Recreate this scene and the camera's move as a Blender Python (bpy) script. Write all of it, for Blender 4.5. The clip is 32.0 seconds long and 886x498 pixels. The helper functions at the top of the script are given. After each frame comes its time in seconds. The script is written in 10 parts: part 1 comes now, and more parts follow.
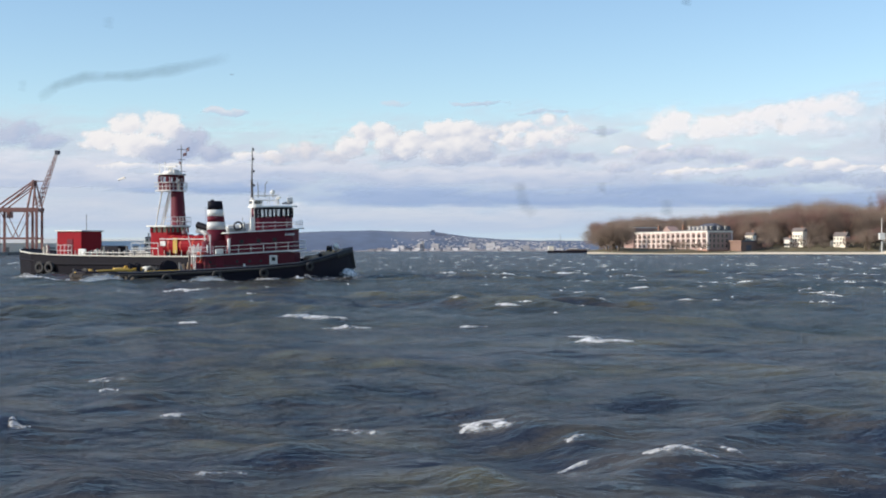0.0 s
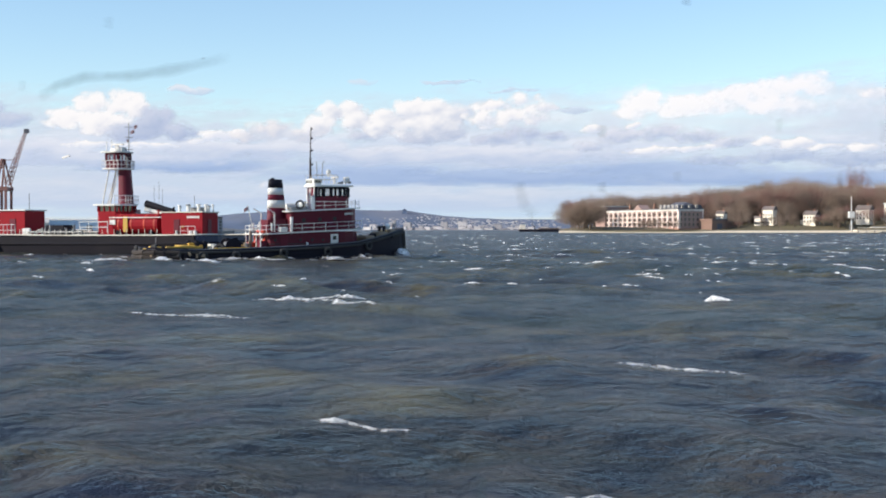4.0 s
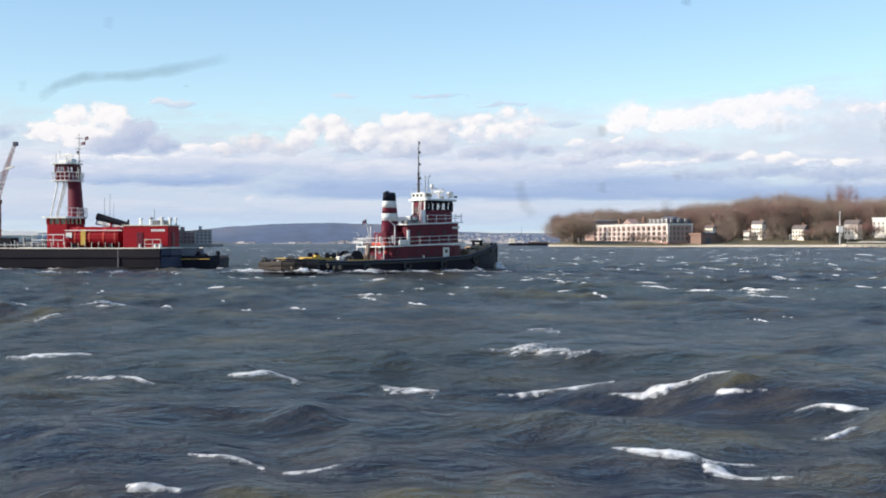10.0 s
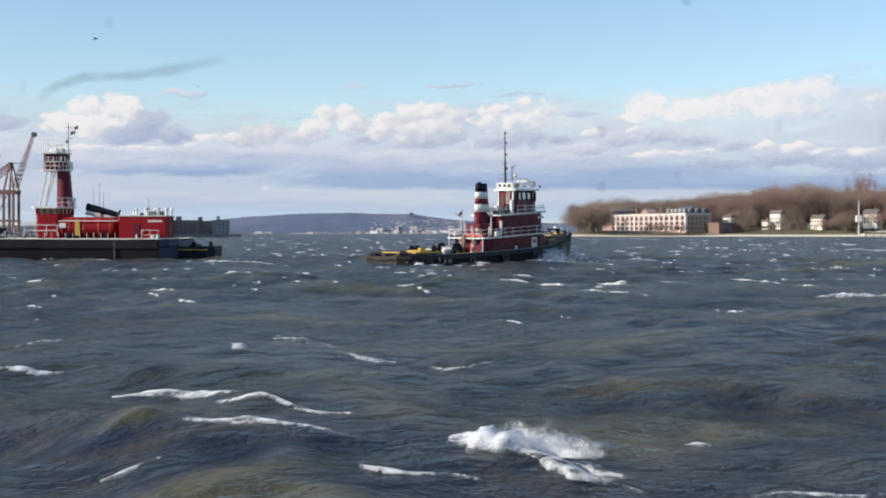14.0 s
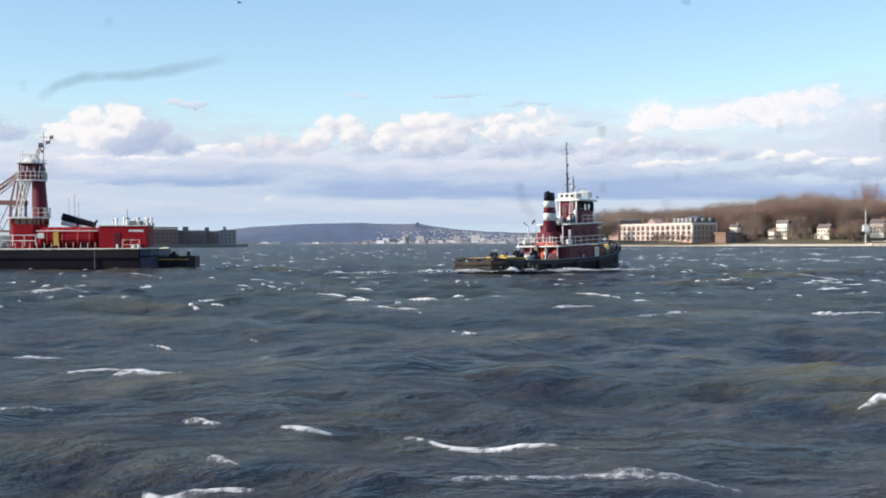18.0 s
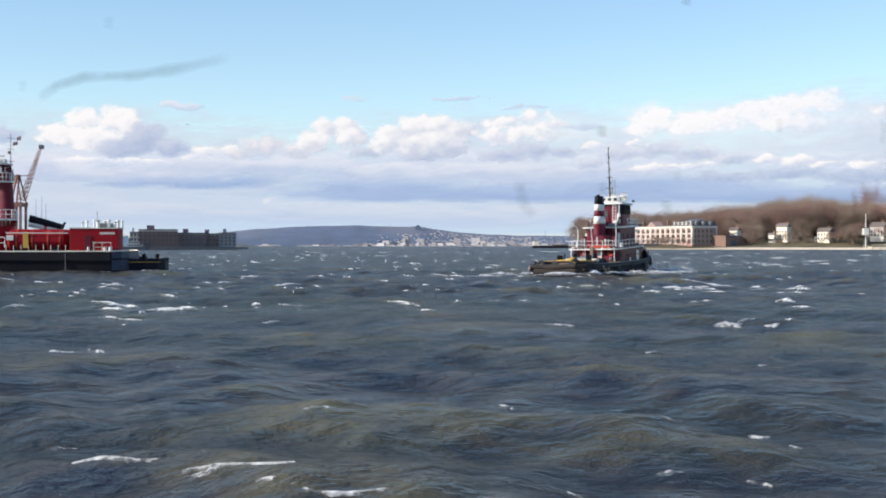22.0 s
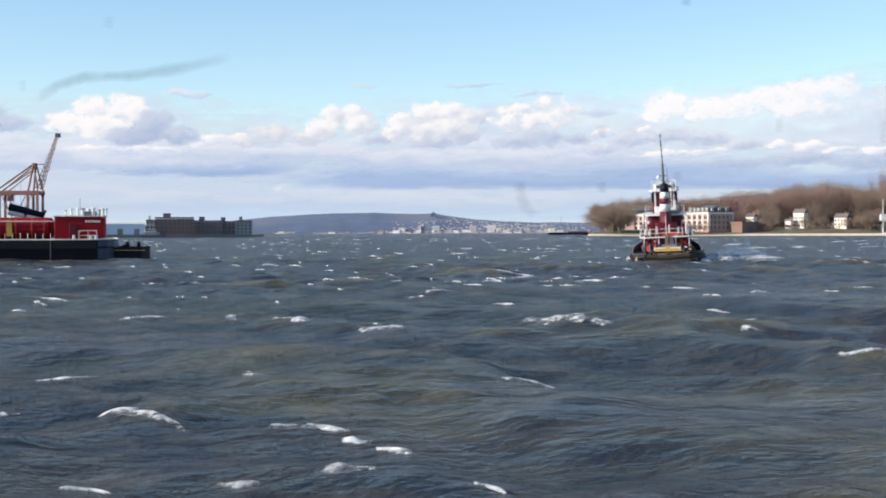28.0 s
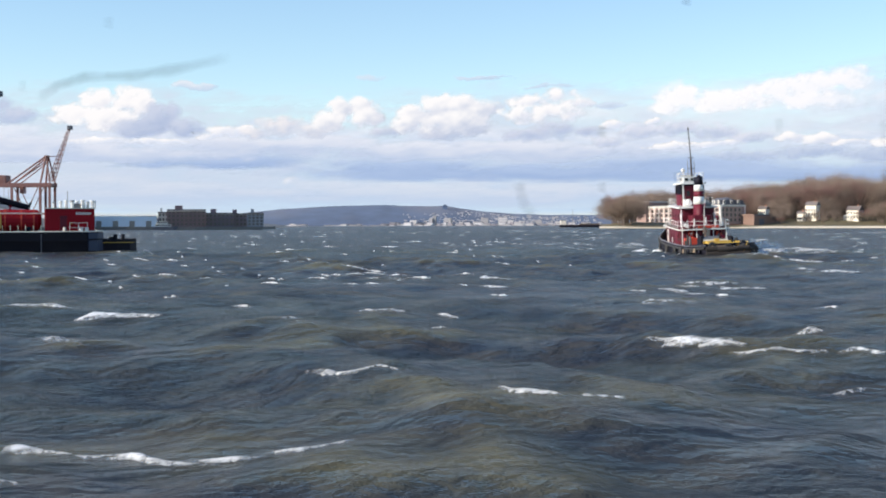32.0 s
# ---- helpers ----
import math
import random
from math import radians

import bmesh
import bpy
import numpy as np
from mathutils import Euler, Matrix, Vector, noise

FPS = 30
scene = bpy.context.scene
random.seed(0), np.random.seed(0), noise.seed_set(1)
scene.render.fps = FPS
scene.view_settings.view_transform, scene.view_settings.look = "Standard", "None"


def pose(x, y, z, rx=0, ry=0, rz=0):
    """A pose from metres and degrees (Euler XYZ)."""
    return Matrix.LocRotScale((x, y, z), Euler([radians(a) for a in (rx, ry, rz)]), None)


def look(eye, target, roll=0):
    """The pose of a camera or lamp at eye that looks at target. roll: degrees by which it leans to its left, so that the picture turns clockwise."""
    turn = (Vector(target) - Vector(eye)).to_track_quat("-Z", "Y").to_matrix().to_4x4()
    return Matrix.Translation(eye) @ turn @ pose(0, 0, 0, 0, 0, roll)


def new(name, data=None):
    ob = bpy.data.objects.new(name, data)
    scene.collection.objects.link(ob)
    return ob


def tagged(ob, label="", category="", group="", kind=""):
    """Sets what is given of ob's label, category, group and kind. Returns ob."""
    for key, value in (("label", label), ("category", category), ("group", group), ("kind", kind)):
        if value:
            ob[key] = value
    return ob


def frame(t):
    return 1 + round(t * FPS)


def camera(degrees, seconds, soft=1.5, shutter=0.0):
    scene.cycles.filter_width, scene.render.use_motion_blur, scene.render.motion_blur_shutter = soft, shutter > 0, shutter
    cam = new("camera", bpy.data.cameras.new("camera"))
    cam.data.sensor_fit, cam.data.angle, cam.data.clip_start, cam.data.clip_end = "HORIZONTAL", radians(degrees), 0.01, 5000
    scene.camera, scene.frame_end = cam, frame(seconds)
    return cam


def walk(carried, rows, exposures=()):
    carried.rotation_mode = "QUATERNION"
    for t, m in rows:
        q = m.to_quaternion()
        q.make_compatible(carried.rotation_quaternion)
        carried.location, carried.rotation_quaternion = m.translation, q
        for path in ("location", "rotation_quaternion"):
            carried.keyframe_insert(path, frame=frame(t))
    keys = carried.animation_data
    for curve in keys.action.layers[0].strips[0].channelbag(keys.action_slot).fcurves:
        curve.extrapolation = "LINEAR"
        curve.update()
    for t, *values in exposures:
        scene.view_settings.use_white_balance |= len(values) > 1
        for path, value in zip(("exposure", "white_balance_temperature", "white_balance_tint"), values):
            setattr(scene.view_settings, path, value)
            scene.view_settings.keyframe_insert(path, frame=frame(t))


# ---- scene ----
import collections
import itertools

EYE = 3.1


def aim(yaw, pitch, roll):
    return pose(0, 0, EYE, 90 + pitch, 0, yaw) @ pose(0, 0, 0, 0, 0, roll)


cam = camera(35.0, 32.0, soft=1.9)
HEADING = (
    (0, 0.000, 0.046, 0.000), (0.5, 0.024, -0.180, 0.073), (1, -0.326, -0.243, 0.077), (1.5, -0.735, -0.189, 0.107),
    (2, -0.803, -0.365, 0.107), (2.5, -0.944, -0.428, 0.107), (3, -1.042, -0.542, 0.195), (3.5, -1.074, -0.705, -0.007),
    (5.5, -1.310, -0.905, 0.023), (6, -1.310, -0.907, 0.115), (6.5, -1.280, -0.870, 0.112), (7, -1.313, -0.743, -0.048),
    (7.5, -1.427, -0.667, 0.113), (8, -1.490, -0.616, 0.030), (8.5, -1.576, -0.460, -0.059), (9, -1.651, -0.315, -0.026),
    (9.5, -1.635, -0.258, 0.047), (10, -1.575, -0.259, 0.046), (10.5, -1.499, -0.259, 0.051), (11, -1.390, -0.294, 0.051),
    (11.5, -1.296, -0.355, 0.012), (12, -1.215, -0.390, 0.097), (12.5, -1.146, -0.423, 0.223), (13, -1.039, -0.539, 0.058),
    (13.5, -0.940, -0.593, 0.137), (14, -0.867, -0.671, -0.000), (14.5, -0.865, -0.672, 0.233), (16.5, -0.591, -0.577, -0.090),
    (17, -0.560, -0.492, -0.003), (17.5, -0.586, -0.356, -0.070), (18, -0.607, -0.266, -0.071), (18.5, -0.702, -0.156, -0.054),
    (19, -0.763, -0.080, -0.028), (19.5, -0.791, -0.033, -0.007), (20, -0.832, 0.002, -0.011), (20.5, -0.864, 0.085, -0.075),
    (21, -0.739, 0.054, -0.024), (21.5, -0.667, -0.059, -0.015), (22, -0.606, -0.154, 0.043), (22.5, -0.593, -0.276, -0.033),
    (23, -0.603, -0.320, -0.090), (23.5, -0.502, -0.426, -0.087), (24, -0.423, -0.471, -0.139), (24.5, -0.372, -0.589, -0.090),
    (25, -0.354, -0.506, -0.138), (25.5, -0.385, -0.492, -0.064), (27.5, -0.030, -0.672, -0.074), (28, 0.039, -0.681, -0.123),
    (28.5, 0.072, -0.717, -0.124), (29, 0.125, -0.744, -0.065), (29.5, 0.169, -0.797, -0.175), (30, 0.225, -0.827, -0.140),
    (30.5, 0.300, -0.865, -0.078), (31, 0.393, -0.905, -0.095), (31.5, 0.452, -0.942, -0.181), (32, 0.503, -0.992, -0.096),
)
walk(cam, [(t, aim(yaw, pitch, roll)) for t, yaw, pitch, roll in HEADING], exposures=((0, -0.14, 6600, 10), (1.5, -0.04, 6600, 10), (3, 0.0, 6600, 10), (11, 0.0, 6600, 10), (13, -0.12, 6600, 10), (14, -0.18, 6600, 10), (15.5, -0.1, 6600, 10), (17, -0.02, 6600, 10), (28, 0.0, 6600, 10), (32, 0.03, 6600, 10)))


# ---- light: low winter sun from the left, slightly behind the camera ----
SUN_AZ, SUN_EL = -104.0, 24.0
world = bpy.data.worlds.new("harbour_sky")
scene.world = world
world.use_nodes = True
wt = world.node_tree
sky = wt.nodes.new("ShaderNodeTexSky")
sky.sky_type = "NISHITA"
sky.sun_disc = False
sky.sun_elevation = radians(SUN_EL)
sky.sun_rotation = radians(SUN_AZ % 360)
sky.air_density, sky.dust_density, sky.ozone_density = 1.0, 0.1, 3.2
bg = wt.nodes["Background"]
bg.inputs["Strength"].default_value = 0.19
wt.links.new(sky.outputs[0], bg.inputs[0])
sun_data = bpy.data.lights.new("sun", "SUN")
sun_data.energy, sun_data.angle, sun_data.color = 6.2, radians(0.6), (1.0, 0.93, 0.82)
sun = new("sun", sun_data)
sun_dir = Vector((math.sin(radians(SUN_AZ)) * math.cos(radians(SUN_EL)), math.cos(radians(SUN_AZ)) * math.cos(radians(SUN_EL)), math.sin(radians(SUN_EL))))
sun.matrix_world = look(sun_dir * 300, (0, 0, 0))
scene.view_settings.exposure = 0.0


# ---- materials ----
def material(name, colour, rough=0.6, metal=0.0, vary=0.15, scale=1.5, bump=0.1, dirt=None, dirt_amount=0.3, spec=0.5):
    """Painted or weathered surface with variation at two scales, in object space."""
    m = bpy.data.materials.new(name)
    m.use_nodes = True
    nt = m.node_tree
    b = nt.nodes["Principled BSDF"]
    tc = nt.nodes.new("ShaderNodeTexCoord")
    n1 = nt.nodes.new("ShaderNodeTexNoise")
    n1.inputs["Scale"].default_value, n1.inputs["Detail"].default_value = scale, 6
    n2 = nt.nodes.new("ShaderNodeTexNoise")
    n2.inputs["Scale"].default_value, n2.inputs["Detail"].default_value = scale * 0.17, 3
    info = nt.nodes.new("ShaderNodeObjectInfo")
    for n in (n1, n2):
        nt.links.new(tc.outputs["Object"], n.inputs["Vector"])
    add = nt.nodes.new("ShaderNodeMath")
    add.operation = "ADD"
    nt.links.new(n1.outputs["Fac"], add.inputs[0])
    nt.links.new(info.outputs["Random"], add.inputs[1])
    mr = nt.nodes.new("ShaderNodeMapRange")
    mr.inputs["From Min"].default_value, mr.inputs["From Max"].default_value = 0.3, 1.7
    mr.inputs["To Min"].default_value, mr.inputs["To Max"].default_value = 1 - vary, 1 + vary
    nt.links.new(add.outputs[0], mr.inputs["Value"])
    mul = nt.nodes.new("ShaderNodeVectorMath")
    mul.operation = "SCALE"
    mul.inputs[0].default_value = colour[:3]
    nt.links.new(mr.outputs[0], mul.inputs["Scale"])
    mix = nt.nodes.new("ShaderNodeMix")
    mix.data_type = "RGBA"
    ramp = nt.nodes.new("ShaderNodeMapRange")
    ramp.inputs["From Min"].default_value, ramp.inputs["From Max"].default_value = 0.5, 0.75
    ramp.inputs["To Max"].default_value = dirt_amount
    nt.links.new(n2.outputs["Fac"], ramp.inputs["Value"])
    nt.links.new(ramp.outputs[0], mix.inputs["Factor"])
    nt.links.new(mul.outputs[0], mix.inputs["A"])
    mix.inputs["B"].default_value = (*(dirt or [c * 0.6 for c in colour]), 1)
    nt.links.new(mix.outputs["Result"], b.inputs["Base Color"])
    rr = nt.nodes.new("ShaderNodeMapRange")
    rr.inputs["To Min"].default_value, rr.inputs["To Max"].default_value = max(rough - 0.12, 0.05), min(rough + 0.12, 1)
    nt.links.new(n1.outputs["Fac"], rr.inputs["Value"])
    nt.links.new(rr.outputs[0], b.inputs["Roughness"])
    b.inputs["Metallic"].default_value = metal
    b.inputs["Specular IOR Level"].default_value = spec
    bp = nt.nodes.new("ShaderNodeBump")
    bp.inputs["Strength"].default_value, bp.inputs["Distance"].default_value = bump, 0.05
    nt.links.new(n1.outputs["Fac"], bp.inputs["Height"])
    nt.links.new(bp.outputs[0], b.inputs["Normal"])
    return m


RED = material("red_paint", (0.112, 0.0085, 0.021), 0.55, vary=0.2, dirt=(0.05, 0.006, 0.012), dirt_amount=0.45, spec=0.25)
BRIGHT_RED = material("bright_red_paint", (0.255, 0.0085, 0.016), 0.65, spec=0.12, vary=0.15, dirt=(0.24, 0.012, 0.014), dirt_amount=0.4)
ORANGE_RED = material("orange_red_gear", (0.50, 0.055, 0.028), 0.6, vary=0.3)
WHITE = material("white_marine_paint", (0.70, 0.69, 0.66), 0.5, vary=0.08, dirt=(0.42, 0.33, 0.24), dirt_amount=0.45)
BLACK = material("black_hull_paint", (0.011, 0.011, 0.019), 0.6, vary=0.3, dirt=(0.032, 0.020, 0.023), dirt_amount=0.5, spec=0.14)
HULL_GREY = material("worn_dark_hull_paint", (0.011, 0.010, 0.015), 0.7, vary=0.3, scale=0.8, dirt=(0.028, 0.023, 0.024), dirt_amount=0.4, spec=0.1)
RUBBER = material("black_rubber", (0.036, 0.034, 0.034), 0.85, vary=0.3)
CAP_GREY = material("worn_grey_cap_rail", (0.13, 0.13, 0.15), 0.7, vary=0.35, scale=0.8, dirt=(0.04, 0.04, 0.045), dirt_amount=0.7)
DECK = material("deck_coating", (0.16, 0.12, 0.10), 0.8, vary=0.25)
PALE_DECK = material("pale_gunwale_paint", (0.55, 0.52, 0.45), 0.7, vary=0.2, dirt=(0.25, 0.2, 0.15), dirt_amount=0.6)
YELLOW = material("yellow_paint", (0.52, 0.32, 0.05), 0.7, vary=0.2, dirt=(0.2, 0.13, 0.06), dirt_amount=0.6)
MAST_PAINT = material("dark_mast_paint", (0.06, 0.05, 0.05), 0.6, vary=0.2)
MATTING = material("brown_rope_matting", (0.030, 0.023, 0.020), 0.95, vary=0.5, scale=3.0, bump=0.6, dirt=(0.06, 0.045, 0.036), dirt_amount=0.4)
TAN = material("weathered_rope", (0.30, 0.22, 0.145), 0.95, vary=0.35, scale=2.5)
PLATE = material("scuffed_dark_plating", (0.017, 0.016, 0.021), 0.75, vary=0.4, scale=0.9, dirt=(0.03, 0.025, 0.025), dirt_amount=0.4, spec=0.1)
STEEL = material("grey_steel", (0.22, 0.22, 0.22), 0.5, 0.6)
WINDOW_DARK = material("dark_window_glass", (0.03, 0.035, 0.04), 0.08, vary=0.1, bump=0.0, spec=0.8)
BLUE_PAINT = material("faded_blue_paint", (0.02, 0.03, 0.065), 0.6)
CRANE_RED = material("crane_oxide_red_paint", (0.22, 0.098, 0.084), 0.6, scale=0.3)
BRICK = material("island_brick", (0.33, 0.17, 0.115), 0.9, vary=0.15, scale=0.6, dirt=(0.3, 0.18, 0.13))
BROWN_BRICK = material("weathered_brown_brick", (0.25, 0.155, 0.12), 0.9, vary=0.2, scale=0.6)
PIER_STONE = material("pale_buff_piers", (0.68, 0.57, 0.51), 0.9, vary=0.15, scale=0.5)
BUFF = material("pinkish_brick", (0.39, 0.262, 0.23), 0.9, vary=0.2, scale=0.5, dirt=(0.24, 0.14, 0.11))
TRIM = material("cream_stone_trim", (0.68, 0.63, 0.56), 0.8, vary=0.06)
SHINGLE = material("weathered_shingle_roof", (0.19, 0.155, 0.14), 0.9, vary=0.3, scale=1.0)
SLATE = material("slate_roof", (0.10, 0.10, 0.12), 0.7, vary=0.2)
# mauve-blue tint in the dark brick stands in for haze over the port
HAZED_BRICK = material("hazed_warehouse_brick", (0.16, 0.13, 0.165), 0.9, vary=0.2, scale=0.4)
BLUE_SHED = material("pale_blue_metal_siding", (0.50, 0.60, 0.70), 0.6, vary=0.15, scale=0.3)
SHED_WHITE = material("off_white_metal_siding", (0.62, 0.60, 0.55), 0.6, vary=0.1, scale=0.2)
HOUSE_CREAM = material("cream_clapboard", (0.86, 0.77, 0.64), 0.8, vary=0.06)
BARK = material("grey_brown_bark", (0.15, 0.11, 0.085), 0.95, vary=0.25, scale=3)
TWIG = material("bare_brown_twigs", (0.265, 0.195, 0.150), 0.95, vary=0.3, scale=0.3, bump=0)
TWIG_RED = material("bare_reddish_twigs", (0.255, 0.140, 0.118), 0.95, vary=0.3, scale=0.3, bump=0)
GRASS = material("winter_grass", (0.13, 0.105, 0.055), 0.95, vary=0.3, scale=0.12, dirt=(0.16, 0.115, 0.07), dirt_amount=0.6)
SAND = material("pale_seawall_stone", (0.78, 0.66, 0.51), 0.9, vary=0.15, scale=0.3)
# distance haze is mixed into the hill's blue-grey base and paler patches
HILL = material("hazed_wooded_hill", (0.102, 0.138, 0.215), 1.0, vary=0.45, scale=0.02, dirt=(0.175, 0.178, 0.215), dirt_amount=0.7, bump=0)
FAR_WHITE = material("distant_pale_facade", (0.50, 0.48, 0.49), 0.9, vary=0.45, scale=0.02, bump=0)
FAR_HOUSE = material("distant_house_paint", (0.50, 0.48, 0.49), 0.9, vary=0.4, scale=0.05, bump=0)
FAR_TAN = material("distant_tan_facade", (0.27, 0.25, 0.27), 0.9, vary=0.3, scale=0.01, bump=0)
FLAG = material("faded_flag_cloth", (0.35, 0.22, 0.24), 0.9, vary=0.2)


def glass_material():
    m = bpy.data.materials.new("clear_window_glass")
    m.use_nodes = True
    nt = m.node_tree
    b = nt.nodes["Principled BSDF"]
    tr = nt.nodes.new("ShaderNodeBsdfTransparent")
    tr.inputs[0].default_value = (0.94, 0.95, 0.95, 1)
    b.inputs["Base Color"].default_value = (0.03, 0.03, 0.035, 1)
    b.inputs["Roughness"].default_value = 0.05
    mx = nt.nodes.new("ShaderNodeMixShader")
    mx.inputs[0].default_value = 0.12
    nt.links.new(tr.outputs[0], mx.inputs[1])
    nt.links.new(b.outputs[0], mx.inputs[2])
    nt.links.new(mx.outputs[0], nt.nodes["Material Output"].inputs[0])
    return m


GLASS = glass_material()


def water_material():
    m = bpy.data.materials.new("harbour_water")
    m.use_nodes = True
    nt = m.node_tree
    L = nt.links.new
    b = nt.nodes["Principled BSDF"]
    tc = nt.nodes.new("ShaderNodeTexCoord")
    # small ripples stretched along the crests, two scales
    mp = nt.nodes.new("ShaderNodeMapping")
    mp.inputs["Rotation"].default_value = (0, 0, radians(-30))
    mp.inputs["Scale"].default_value = (0.95, 1.05, 1)
    L(tc.outputs["Object"], mp.inputs["Vector"])

    def noise_node(scale, detail, rough, vec):
        n = nt.nodes.new("ShaderNodeTexNoise")
        n.inputs["Scale"].default_value, n.inputs["Detail"].default_value, n.inputs["Roughness"].default_value = scale, detail, rough
        L(vec, n.inputs["Vector"])
        return n

    def math_node(op, a, c=None, clamp=False):
        n = nt.nodes.new("ShaderNodeMath")
        n.operation, n.use_clamp = op, clamp
        for i, v in enumerate((a, c)):
            if v is None:
                continue
            if isinstance(v, (int, float)):
                n.inputs[i].default_value = v
            else:
                L(v, n.inputs[i])
        return n.outputs[0]

    r1 = noise_node(1.5, 5, 0.6, mp.outputs[0])
    r2 = noise_node(0.36, 4, 0.55, mp.outputs[0])
    # cat's paws: gusts roughen some stretches and leave others smooth
    paw = noise_node(0.09, 4, 0.6, mp.outputs[0])
    calm = nt.nodes.new("ShaderNodeMapRange")
    calm.inputs["From Min"].default_value, calm.inputs["From Max"].default_value = 0.36, 0.64
    calm.inputs["To Min"].default_value, calm.inputs["To Max"].default_value = 0.45, 1.0
    L(paw.outputs["Fac"], calm.inputs["Value"])
    b1 = nt.nodes.new("ShaderNodeBump")
    b1.inputs["Distance"].default_value = 0.27
    L(calm.outputs[0], b1.inputs["Strength"])
    L(r1.outputs["Fac"], b1.inputs["Height"])
    b2 = nt.nodes.new("ShaderNodeBump")
    b2.inputs["Strength"].default_value, b2.inputs["Distance"].default_value = 0.5, 0.8
    L(r2.outputs["Fac"], b2.inputs["Height"])
    L(b1.outputs[0], b2.inputs["Normal"])
    L(b2.outputs[0], b.inputs["Normal"])

    def blend(fac, c0, c1):
        n = nt.nodes.new("ShaderNodeMix")
        n.data_type = "RGBA"
        L(fac, n.inputs["Factor"])
        for i, v in ((6, c0), (7, c1)):
            if isinstance(v, tuple):
                n.inputs[i].default_value = v
            else:
                L(v, n.inputs[i])
        return n.outputs[2]

    def steps(value, lo, hi):
        n = nt.nodes.new("ShaderNodeMapRange")
        n.interpolation_type = "SMOOTHSTEP"
        n.inputs["From Min"].default_value, n.inputs["From Max"].default_value = lo, hi
        L(value, n.inputs["Value"])
        return n.outputs[0]
    # blue patches painted in for reflected sky, mauve-grey water and olive silt; silt shows most in the thin crests
    at = nt.nodes.new("ShaderNodeAttribute")
    at.attribute_name = "crest"
    mid = noise_node(0.55, 6, 0.68, mp.outputs[0])
    big = noise_node(0.14, 6, 0.62, mp.outputs[0])
    body = blend(steps(mid.outputs["Fac"], 0.40, 0.60), (0.017, 0.022, 0.038, 1), (0.055, 0.051, 0.051, 1))
    wide = nt.nodes.new("ShaderNodeMapping")
    wide.inputs["Scale"].default_value = (0.28, 1.0, 1)
    L(tc.outputs["Object"], wide.inputs["Vector"])
    # wide dull-green streaks, painted in for the tone of far waves
    wave_streaks = noise_node(0.013, 8, 0.76, wide.outputs[0])
    body = blend(steps(wave_streaks.outputs["Fac"], 0.42, 0.62), body, (0.030, 0.035, 0.030, 1))
    silt = math_node("ADD", math_node("MULTIPLY", at.outputs["Fac"], 0.20), big.outputs["Fac"])
    olive = blend(steps(silt, 0.52, 0.76), body, (0.088, 0.078, 0.044, 1))
    # foam, broken up by fine noise
    fo = nt.nodes.new("ShaderNodeAttribute")
    fo.attribute_name = "foam"
    n3 = noise_node(3.2, 8, 0.72, mp.outputs[0])
    fm = math_node("ADD", fo.outputs["Fac"], math_node("MULTIPLY", math_node("SUBTRACT", n3.outputs["Fac"], 0.5), 1.6))
    ramp = nt.nodes.new("ShaderNodeMapRange")
    ramp.inputs["From Min"].default_value, ramp.inputs["From Max"].default_value = 0.42, 0.85
    L(fm, ramp.inputs["Value"])
    mask = math_node("MULTIPLY", ramp.outputs[0], math_node("GREATER_THAN", fo.outputs["Fac"], 0.02))
    mix = nt.nodes.new("ShaderNodeMix")
    mix.data_type = "RGBA"
    L(mask, mix.inputs["Factor"])
    L(olive, mix.inputs["A"])
    mix.inputs["B"].default_value = (0.75, 0.76, 0.76, 1)
    L(mix.outputs["Result"], b.inputs["Base Color"])
    rg = nt.nodes.new("ShaderNodeMapRange")
    rg.inputs["To Min"].default_value, rg.inputs["To Max"].default_value = 0.16, 0.9
    L(mask, rg.inputs["Value"])
    L(rg.outputs[0], b.inputs["Roughness"])
    b.inputs["Specular IOR Level"].default_value = 0.0
    gl = nt.nodes.new("ShaderNodeBsdfGlossy")
    gl.inputs["Roughness"].default_value = 0.2
    L(b2.outputs[0], gl.inputs["Normal"])
    fr = nt.nodes.new("ShaderNodeFresnel")
    fr.inputs["IOR"].default_value = 1.33
    L(b2.outputs[0], fr.inputs["Normal"])
    gf = nt.nodes.new("ShaderNodeMapRange")
    gf.inputs["From Min"].default_value, gf.inputs["From Max"].default_value = 0.3, 1.0
    gf.inputs["To Min"].default_value, gf.inputs["To Max"].default_value = 0.05, 0.60
    L(fr.outputs[0], gf.inputs["Value"])
    dry = math_node("MULTIPLY", gf.outputs[0], math_node("SUBTRACT", 1.0, mask))
    mx = nt.nodes.new("ShaderNodeMixShader")
    L(dry, mx.inputs[0])
    L(b.outputs[0], mx.inputs[1])
    L(gl.outputs[0], mx.inputs[2])
    L(mx.outputs[0], nt.nodes["Material Output"].inputs[0])
    return m


